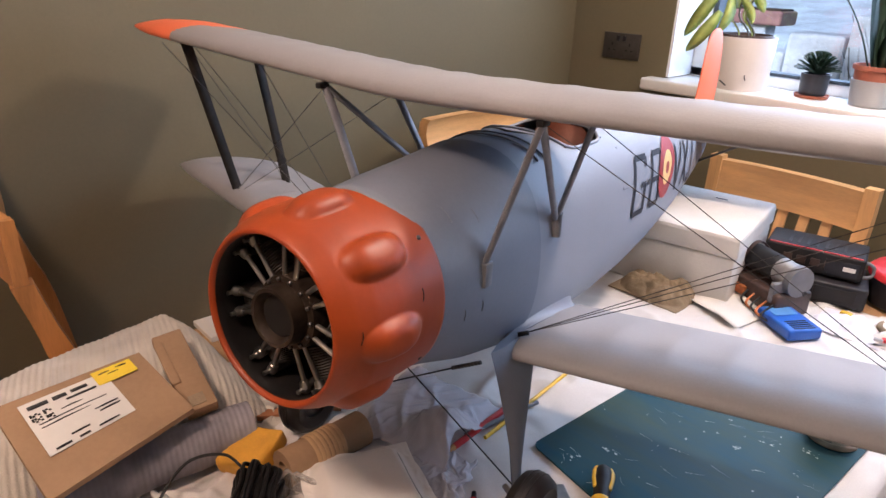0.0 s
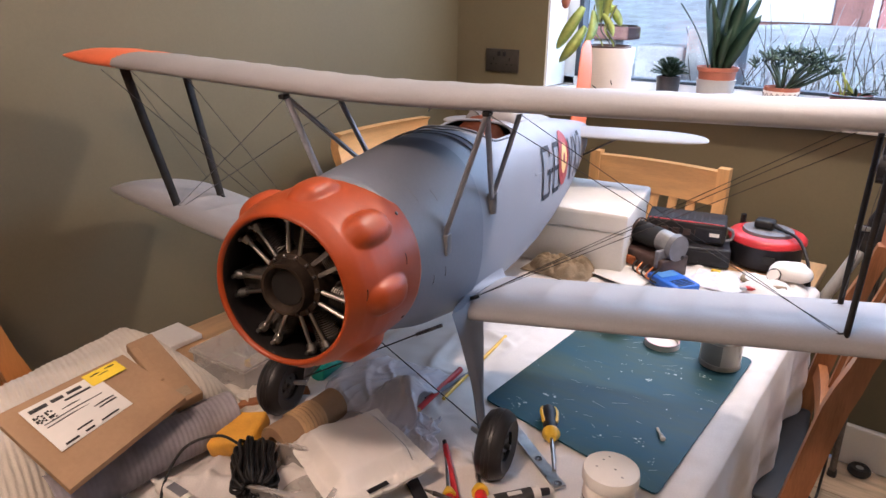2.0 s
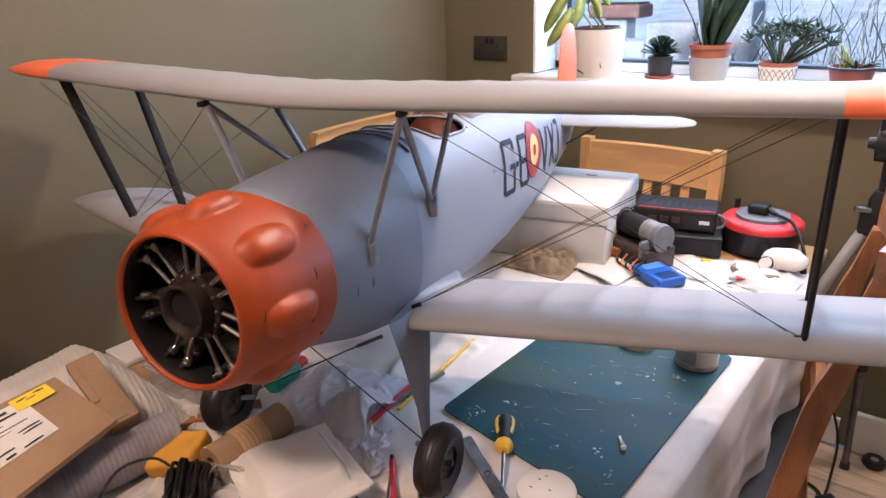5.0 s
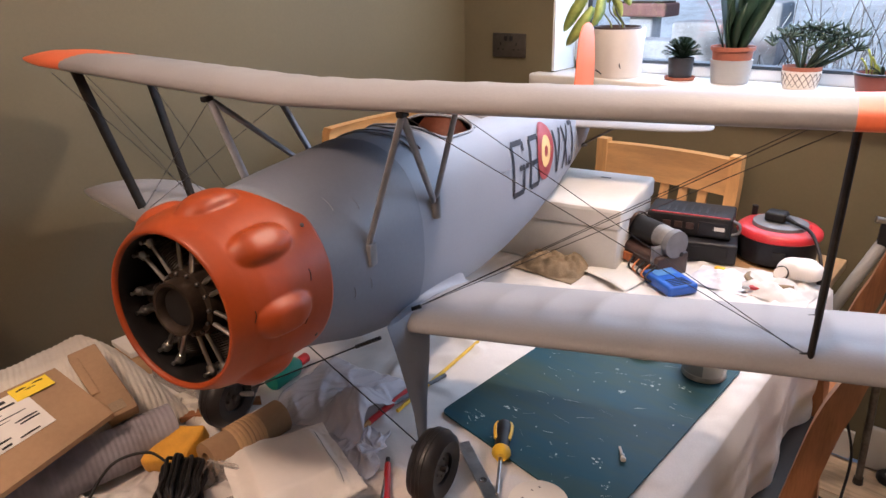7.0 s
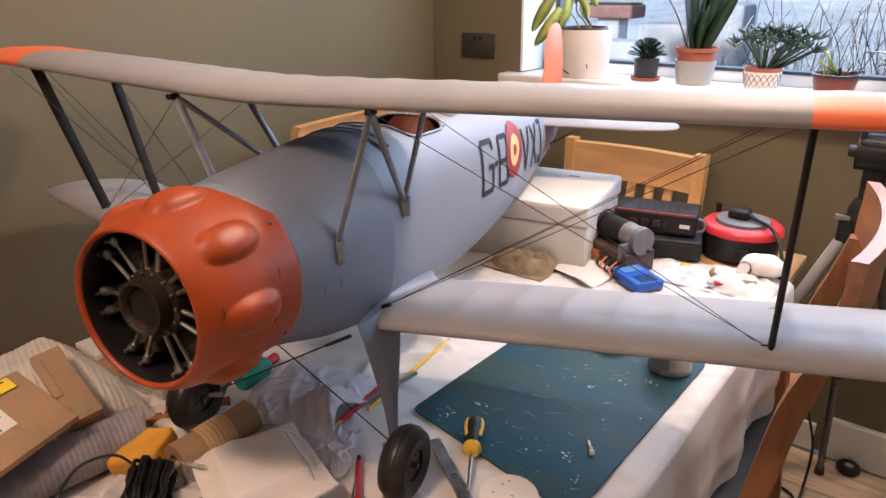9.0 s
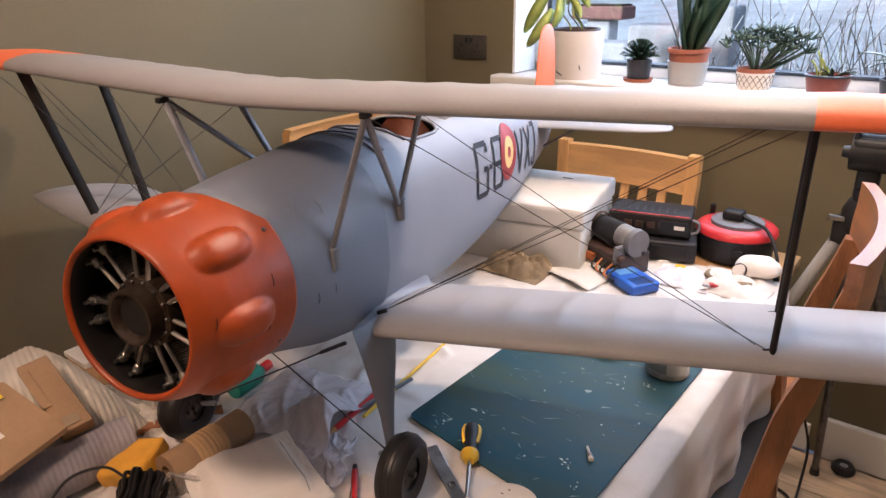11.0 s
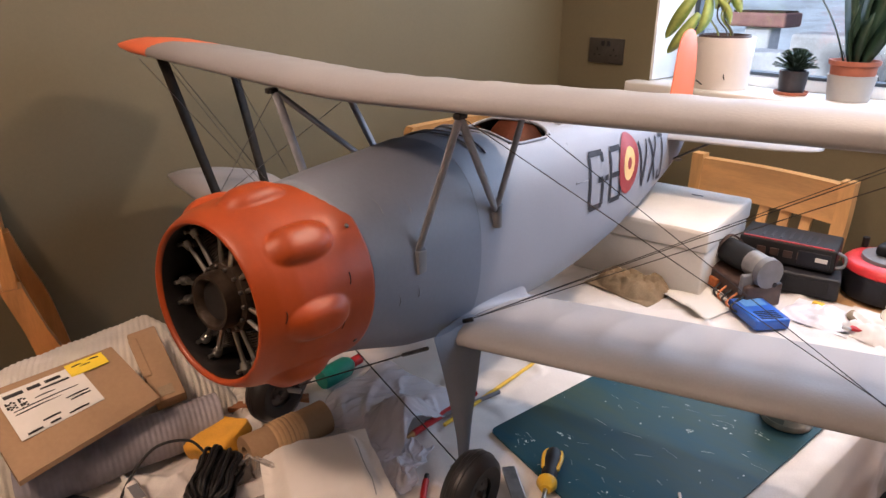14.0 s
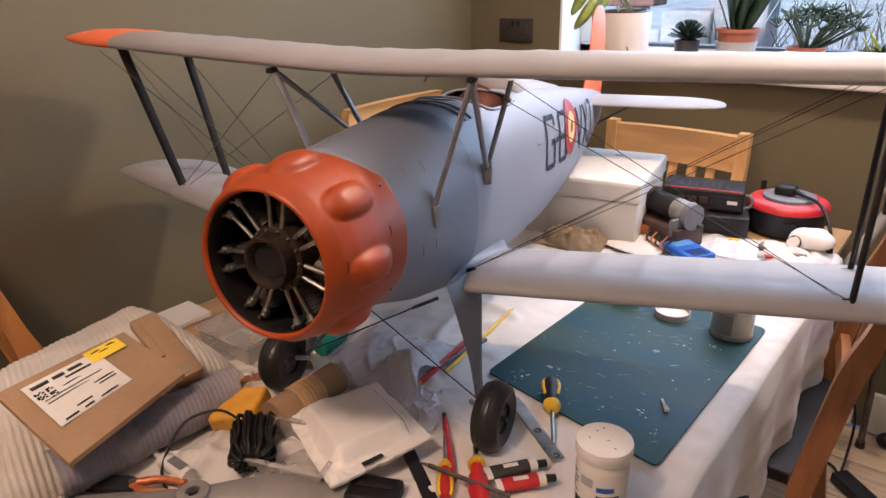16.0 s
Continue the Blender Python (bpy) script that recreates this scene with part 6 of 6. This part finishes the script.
part("grip", tube([(0.055, -0.010, 0.004), (0.035, -0.018, 0.006), (0.012, -0.028, 0.006), (-0.012, -0.032, 0.004)], 0.0065, 8), M_RAG, pl, smooth=True)
part("jaw", box(-0.022, -0.044, 0.002, 0.03, 0.014, 0.008, 0.002), M_RED, pl)
part("jaw_tip", box(-0.042, -0.052, 0.002, 0.018, 0.008, 0.007, 0.002), M_STEEL, pl)

# ---- left foreground: checked tea towel over a stool ----
stool = thing("kitchen_stool", "wooden stool beside the table end", "stool", at(-0.810, 0.800, 0, 0))
part("seat", box(0, 0, 0.70, 0.24, 0.17, 0.03, 0.01), M_PINE_X, stool, smooth=40)
for sx in (-1, 1):
    for sy in (-1, 1):
        part("leg", rod((sx * 0.11, sy * 0.07, 0), (sx * 0.09, sy * 0.06, 0.69), 0.014, 0.017), M_PINE, stool, smooth=40)


def tea_fn(u, v):
    p, q = 0.40 * (u - 0.5), 0.40 * (v - 0.5)
    r, a = math.hypot(p, q), math.atan2(q, p)
    fold = 1 + min(1, r * 7) * (0.22 * math.sin(3 * a + 1.1) + 0.12 * math.sin(7 * a + 0.4))
    z = 0.905 - 0.93 * max(0.0, r - 0.012) + 0.008 * nz(u * 7, v * 7)
    k = 0.44 * fold + max(0.0, 0.722 - z) * 1.2
    return (-0.806 + p * k + 0.01 * nz(u * 5, v * 5, 2), 0.852 + q * k * 0.85, max(z, 0.722 + 0.004 * (1 + nz(u * 9, v * 9))))


tt = grid(64, 64, tea_fn, 0.003)
tagged(part("tea_towel", tt, M_CHECK, smooth=True), "white tea towel with a dark check bunched up", "tea towel")

# ---- by the window: tripod, floor things ----
tri = thing("camera_tripod", "black and grey camera tripod with a pan head", "tripod", at(0.055, 2.80, 0) @ Matrix.Diagonal((1.0, 1.0, 1.06, 1)))
part("centre_column", rod((0, 0, 0.55), (0, 0, 0.98), 0.013), M_DARKSTEEL, tri, smooth=40)
part("shoulder", revolve([(0, 0.80), (0.028, 0.80), (0.042, 0.825), (0.042, 0.865), (0.030, 0.89), (0, 0.89)], 24), M_BLACK, tri, smooth=40)
hdm = box(0, 0, 1.000, 0.096, 0.078, 0.074, 0.016, 4)
box(0, 0, 0.945, 0.050, 0.050, 0.06, 0.010, 3, bm=hdm)
rod((-0.046, 0, 1.0), (0.046, 0, 1.0), 0.043, seg=28, bm=hdm)
part("pan_head", hdm, M_BLACK, tri, "black pan and tilt head", smooth=40)
part("tilt_knob", rod((-0.045, -0.012, 1.000), (-0.064, -0.012, 1.000), 0.015, 0.013, 16), M_DGREY, tri, "ribbed black knob", smooth=40)
part("friction_dial", rod((0.046, 0, 1.0), (0.060, 0, 1.0), 0.026, 0.022, 24), M_DGREY, tri, smooth=40)
part("side_plate", box(-0.038, -0.006, 1.050, 0.012, 0.05, 0.07, 0.004), M_DGREY, tri, smooth=40)
part("side_plate", box(0.038, -0.006, 1.046, 0.012, 0.05, 0.05, 0.004), M_DGREY, tri, smooth=40)
part("plate", box(0, 0, 1.078, 0.088, 0.060, 0.010, 0.003), M_BLACK, tri, smooth=40)
part("cork_pad", box(0, 0, 1.0845, 0.070, 0.046, 0.004, 0.001), M_DGREY, tri)
part("plate_screw", rod((0, 0, 1.084), (0, 0, 1.098), 0.004, seg=10), M_STEEL, tri, "steel camera screw")
part("collar", revolve([(0, 0.89), (0.024, 0.89), (0.026, 0.900), (0.026, 0.915), (0.018, 0.922), (0, 0.922)], 24), M_DGREY, tri, smooth=40)
part("crank", rod((-0.03, -0.03, 0.845), (-0.062, -0.046, 0.850), 0.006, 0.008, 12), M_STEEL, tri, "steel winding crank", smooth=40)
part("pan_handle", rod((0.03, -0.01, 1.01), (0.30, -0.06, 0.95), 0.007, 0.011), M_DGREY, tri, smooth=40)
part("lever", rod((0.03, 0.0, 0.985), (0.13, -0.02, 0.975), 0.004), M_STEEL, tri, smooth=40)
for k, (dx, dy) in enumerate(((-0.36, -0.16), (0.33, -0.08), (0.02, 0.17))):
    lg = part("leg", rod((dx * 0.06, dy * 0.06, 0.83), (dx * 0.55, dy * 0.55, 0.40), 0.016, 0.015), M_POTGREY if k == 0 else M_DARKSTEEL, tri, smooth=40)
    part("lower_leg", rod((dx * 0.55, dy * 0.55, 0.40), (dx, dy, 0.012), 0.011, 0.010), M_DARKSTEEL, lg, smooth=40)
    part("clamp", rod((dx * 0.52, dy * 0.52, 0.425), (dx * 0.58, dy * 0.58, 0.372), 0.020, 0.020), M_BLACK, lg, smooth=40)
    part("rubber_foot", rod((dx, dy, 0.022), (dx * 1.01, dy * 1.01, 0.0), 0.013, 0.015), M_RUBBER, lg)
    part("pivot", box(dx * 0.09, dy * 0.09, 0.815, 0.040, 0.040, 0.07, 0.010), M_BLACK, tri, smooth=40)

cas = thing("rubber_castor", "small black rubber castor lying by the skirting", "castor", at(0.145, 3.035, 0.0))
part("tyre", revolve([(0.012, 0.002), (0.028, 0.0), (0.034, 0.008), (0.034, 0.018), (0.028, 0.026), (0.012, 0.024)], 32, close=True), M_RUBBER, cas, smooth=40)
part("hub", revolve([(0, 0.004), (0.013, 0.004), (0.013, 0.023), (0.005, 0.025), (0, 0.025)], 24), M_POTGREY, cas, smooth=40)
br = thing("power_adapter", "black mains adapter with tangled leads on the floor", "power adapter", at(0.10, 2.72, 0, -40))
part("brick", box(0, 0, 0.018, 0.13, 0.055, 0.034, 0.006, 3), M_DGREY, br, smooth=40)
part("lead", tube([(-0.065, 0, 0.018), (-0.12, 0.02, 0.008), (-0.20, -0.02, 0.006), (-0.18, -0.12, 0.006), (-0.05, -0.16, 0.006), (0.02, -0.25, 0.006)], 0.004, 6), M_BLACK, br, smooth=True)
part("lead", tube([(-0.065, 0.008, 0.018), (-0.10, 0.05, 0.05), (-0.13, 0.08, 0.16), (-0.15, 0.05, 0.30), (-0.16, 0.03, 0.5)], 0.004, 6), M_BLACK, br, smooth=True)
part("lead", tube([(0.065, 0, 0.018), (0.12, 0.01, 0.006), (0.17, 0.06, 0.005), (0.26, 0.04, 0.005)], 0.0035, 6), M_BLACK, br, smooth=True)
part("lead", tube([(-0.16, 0.03, 0.5), (-0.19, -0.02, 0.3), (-0.20, -0.08, 0.12), (-0.21, -0.16, 0.006), (-0.10, -0.22, 0.006)], 0.004, 6), M_BLACK, br, smooth=True)
cu = thing("dark_cushion", "black spotted cushion on the chair seat", "cushion", at(-0.13, 1.93, 0.46, 8))
cb2 = box(-0.02, 0, 0.045, 0.24, 0.36, 0.065, 0.028, 4)
bmesh.ops.subdivide_edges(cb2, edges=cb2.edges[:], cuts=1, use_grid_fill=True)
part("cover", crumple(cb2, 0.01, 16), M_BLACK, cu, smooth=True)

# ---- plants on the sill ----
SZ, SY = 1.139, 3.145


def pot(name, label, x, y, r0, r1, h, material, rim=0.004):
    t = thing(name, label, "potted plant", at(x, y, SZ))
    part("pot", revolve([(0, 0), (r0, 0), (r0 + 0.001, 0.003), (r1, h - 0.003), (r1, h), (r1 - rim, h), (r1 - rim - 0.001, h - 0.012), (0, h - 0.012)], 40), material, t, smooth=40)
    return t


def leaf(base, tip, w, bend=0.0, n=8, thick=0.003, bm=None, twist=0.0):
    """A pointed leaf blade with a shallow keel."""
    base, tip = Vector(base), Vector(tip)
    ax = tip - base
    sd = ax.cross(Vector((0, 0, 1)))
    if sd.length < 1e-4:
        sd = Vector((1, 0, 0))
    sd.normalize()
    sd = Matrix.Rotation(twist, 3, ax.normalized()) @ sd
    up_ = sd.cross(ax).normalized()
    rings = []
    for i in range(n + 1):
        t = i / n
        c = base + ax * t + up_ * bend * math.sin(math.pi * t)
        ww = w * (max(0.0, math.sin(math.pi * (0.09 + 0.90 * t))) ** 0.6 if t < 1 else 0) + 0.0004
        rings.append([c - sd * ww, c - up_ * thick, c + sd * ww, c + up_ * thick * 0.4])
    return loft(rings, bm=bm)


p1 = pot("pitcher_plant_pot", "white cylinder pot with a trailing lime green plant", -0.912, SY - 0.02, 0.088, 0.092, 0.158, M_POTWHITE)
part("inner_pot", revolve([(0.076, 0.146), (0.077, 0.164), (0.0795, 0.164), (0.080, 0.146)], 36), M_BROWNBOX, p1, "brown inner pot rim", smooth=40)
part("soil", revolve([(0, 0.154), (0.077, 0.152)], 28), M_SOIL, p1)
rp = random.Random(4)
for x0, z0, x1, z1, w, dy, bd in ((-0.095, 0.262, -0.185, 0.112, 0.024, -0.03, -0.03), (-0.075, 0.195, -0.160, 0.066, 0.023, -0.05, -0.03), (-0.050, 0.25, -0.065, 0.13, 0.026, -0.045, -0.02), (-0.02, 0.24, 0.035, 0.165, 0.016, -0.03, -0.02), (0.0, 0.27, 0.05, 0.20, 0.018, 0.0, -0.02), (-0.03, 0.21, -0.085, 0.36, 0.022, 0.0, 0.02), (-0.02, 0.22, 0.03, 0.40, 0.022, 0.01, 0.02)):
    part("leaf", leaf((x0 - 0.01, dy * 0.5, z0 + 0.03), (x1 - 0.01, dy, z1 + 0.03), w * 0.85, bd, 12, 0.0015, twist=1.35), M_LEAFLIME, p1, smooth=True)
for k in range(6):
    a = rp.uniform(0, 6.28)
    part("stem", tube([(0.02 * math.cos(a), 0.02 * math.sin(a), 0.115), (-0.01 + 0.03 * math.cos(a), 0.02 * math.sin(a), 0.17), (-0.04 + 0.03 * math.cos(a), 0.0, 0.22), (-0.03 + 0.05 * math.cos(a), 0.0, 0.30)], 0.0028, 6), M_LEAFLIME if k % 2 else M_TWIG, p1, smooth=True)
part("pitcher", loft([[(-0.175 + r * math.cos(a), -0.02 + r * math.sin(a), z) for a in [2 * math.pi * j / 14 for j in range(14)]] for z, r in ((0.285, 0.004), (0.292, 0.012), (0.31, 0.017), (0.34, 0.014), (0.36, 0.016))]), M_TERRA, p1, "red brown pitcher", smooth=True)
part("tendril", tube([(-0.175, -0.02, 0.36), (-0.19, -0.02, 0.41), (-0.13, -0.02, 0.44), (-0.06, -0.01, 0.36)], 0.0015, 5), M_LEAFLIME, p1, smooth=True)
part("dry_twig", tube([(0.045, -0.058, 0.055), (0.055, -0.08, 0.045), (0.06, -0.082, 0.035)], 0.0018, 5), M_BLACK, p1)

p2 = pot("spiky_succulent_pot", "charcoal pot with a dense spiky dark succulent", -0.690, SY + 0.005, 0.036, 0.041, 0.062, M_POTDARK)
for o in p2.children:
    o.location.z = 0.008
part("saucer", revolve([(0, 0), (0.046, 0), (0.050, 0.009), (0.047, 0.009), (0.044, 0.004), (0, 0.004)], 32), M_TERRA, p2, "terracotta saucer", smooth=40)
for k in range(190):
    th_, ph = rp.uniform(0, 6.28), rp.uniform(0.0, 1.45)
    d = Vector((math.sin(ph) * math.cos(th_), math.sin(ph) * math.sin(th_), math.cos(ph)))
    b0 = Vector((0, 0, 0.068)) + d * 0.008
    part("leaf", leaf(b0, b0 + Vector((d.x * 0.058, d.y * 0.058, d.z * 0.056 + 0.004)), 0.0052, 0.004, 4, 0.0022), M_LEAFDARK, p2)

p3 = pot("snake_plant_pot", "grey pot with terracotta liner and tall snake plant", -0.530, SY + 0.01, 0.054, 0.063, 0.072, M_POTGREY)
part("liner", revolve([(0.050, 0.066), (0.058, 0.072), (0.060, 0.098), (0.066, 0.100), (0.067, 0.112), (0.062, 0.112), (0.060, 0.102), (0, 0.100)], 36), M_TERRA, p3, "terracotta liner pot", smooth=40)
for k, (dx, dy, h, w, tl) in enumerate(((-0.15, 0.0, 0.21, 0.014, 0.3), (-0.075, 0.01, 0.26, 0.020, 0.2), (-0.045, -0.01, 0.22, 0.018, -0.3), (-0.02, 0.0, 0.33, 0.024, 0.1), (0.01, 0.01, 0.30, 0.024, 0.4), (0.03, -0.01, 0.34, 0.023, -0.2), (0.06, 0.0, 0.27, 0.022, 0.2), (0.10, 0.01, 0.24, 0.020, -0.3), (0.115, -0.01, 0.18, 0.020, 0.1), (-0.005, -0.02, 0.16, 0.020, 0.6), (0.035, -0.02, 0.14, 0.020, 0.3), (-0.03, 0.02, 0.19, 0.022, -0.1), (0.07, 0.02, 0.20, 0.022, 0.5))):
    part("leaf", leaf((dx * 0.18, dy, 0.098), (dx, dy * 2, 0.10 + h), w * 1.15, 0.012, 10, 0.004, twist=tl + 1.3 * (abs(dx) < 0.12)), M_LEAFDARK, p3, smooth=True)

p4 = pot("coral_succulent_pot", "white pot with a brown lattice and branching succulent", -0.322, SY + 0.005, 0.046, 0.054, 0.052, M_POTWHITE)
part("liner", revolve([(0.048, 0.050), (0.0505, 0.064), (0.0535, 0.064), (0.053, 0.050)], 36), M_TERRA, p4, "terracotta liner rim", smooth=40)
part("soil", revolve([(0, 0.056), (0.049, 0.055)], 24), M_SOIL, p4)
for k in range(18):
    for s in (-1, 1):
        a0 = 2 * math.pi * k / 18
        part("lattice_line", tube([((0.0468 + 0.0070 * t) * math.cos(a0 + s * 0.52 * t), (0.0468 + 0.0070 * t) * math.sin(a0 + s * 0.52 * t), 0.006 + 0.040 * t) for t in (0, 0.33, 0.66, 1)], 0.0011, 4), M_BROWNBOX, p4)
for k in range(70):
    a, rr = rp.uniform(0, 6.28), rp.uniform(0.2, 1.0)
    px, py, pz = 0.105 * rr * math.cos(a) * 1.15 + 0.02, 0.06 * rr * math.sin(a), 0.085 + 0.075 * (1 - 0.4 * rr) + rp.uniform(-0.02, 0.025)
    if k < 22:
        part("stem", tube([(px * 0.15, py * 0.15, 0.055), (px * 0.5, py * 0.5, pz - 0.04), (px, py, pz)], (0.0042, 0.003), 6), M_LEAFMID, p4, smooth=True)
    bb = bmesh.new()
    for j in range(4):
        d = Vector((rp.gauss(0, 1) + px * 9, rp.gauss(0, 1), rp.uniform(0.3, 1.6))).normalized()
        rod((px, py, pz), Vector((px, py, pz)) + d * rp.uniform(0.018, 0.036), 0.0032, 0.0022, 6, bm=bb)
    part("sprig", bb, M_LEAFDARK if k % 3 else M_LEAFMID, p4, smooth=True)

p5 = pot("aloe_pot", "red brown plastic pot with a small green shoot", -0.125, SY + 0.005, 0.048, 0.060, 0.056, M_PLUM)
part("rim", revolve([(0.0575, 0.050), (0.0625, 0.051), (0.0628, 0.057), (0.0575, 0.058)], 36, close=True), M_POTDARK, p5, "black pot rim", smooth=40)
part("soil", revolve([(0, 0.046), (0.055, 0.045)], 24), M_SOIL, p5)
for dx, h, w in ((-0.035, 0.075, 0.012), (-0.022, 0.055, 0.010), (-0.048, 0.05, 0.008), (-0.01, 0.035, 0.007)):
    part("leaf", leaf((dx * 0.6, 0, 0.045), (dx, -0.005, 0.045 + h), w, 0.006, 8, 0.004), M_LEAFLIME, p5, smooth=True)
for k in range(10):
    a = rp.uniform(0, 6.28)
    part("leaf", leaf((0.01, 0, 0.045), (0.02 + 0.05 * math.cos(a), 0.04 * math.sin(a), 0.05 + rp.uniform(0.01, 0.03)), 0.005, 0.006, 5, 0.002), M_LEAFMID, p5, smooth=True)

p6 = pot("broad_leaf_pot", "dark pot with glossy broad dark leaves", 0.055, SY + 0.01, 0.045, 0.055, 0.055, M_POTDARK)
for k in range(13):
    a = 2 * math.pi * k / 13 * 1.7
    r = rp.uniform(0.06, 0.12)
    part("leaf", leaf((0.01 * math.cos(a), 0.01 * math.sin(a), 0.05), (r * math.cos(a), 0.55 * r * math.sin(a), 0.08 + rp.uniform(0.0, 0.10)), 0.034, 0.03, 8, 0.003), M_LEAFDARK, p6, smooth=True)

# ---- floor planks ----
pm = box(0, 0, 0, 1.196, 0.186, 0.012, 0.0015, 1)
pme = bpy.data.meshes.new("plank")
pm.to_mesh(pme)
pm.free()
pme.materials.append(M_FLOOR)
for j in range(12):
    for i in range(5):
        c, y = -2.0 + 1.2 * i + (0.6 if j % 2 else 0.15), 2.97 - 0.19 * j
        x0, x1 = max(c - 0.598, -1.555 if y > 1.0 else -2.15), min(c + 0.598, 2.598)
        if x1 - x0 < 0.05:
            continue
        o = new("plank", pme)
        o.parent = floor
        o.location = ((x0 + x1) / 2, y, -0.006)
        o.scale.x = (x1 - x0) / 1.196
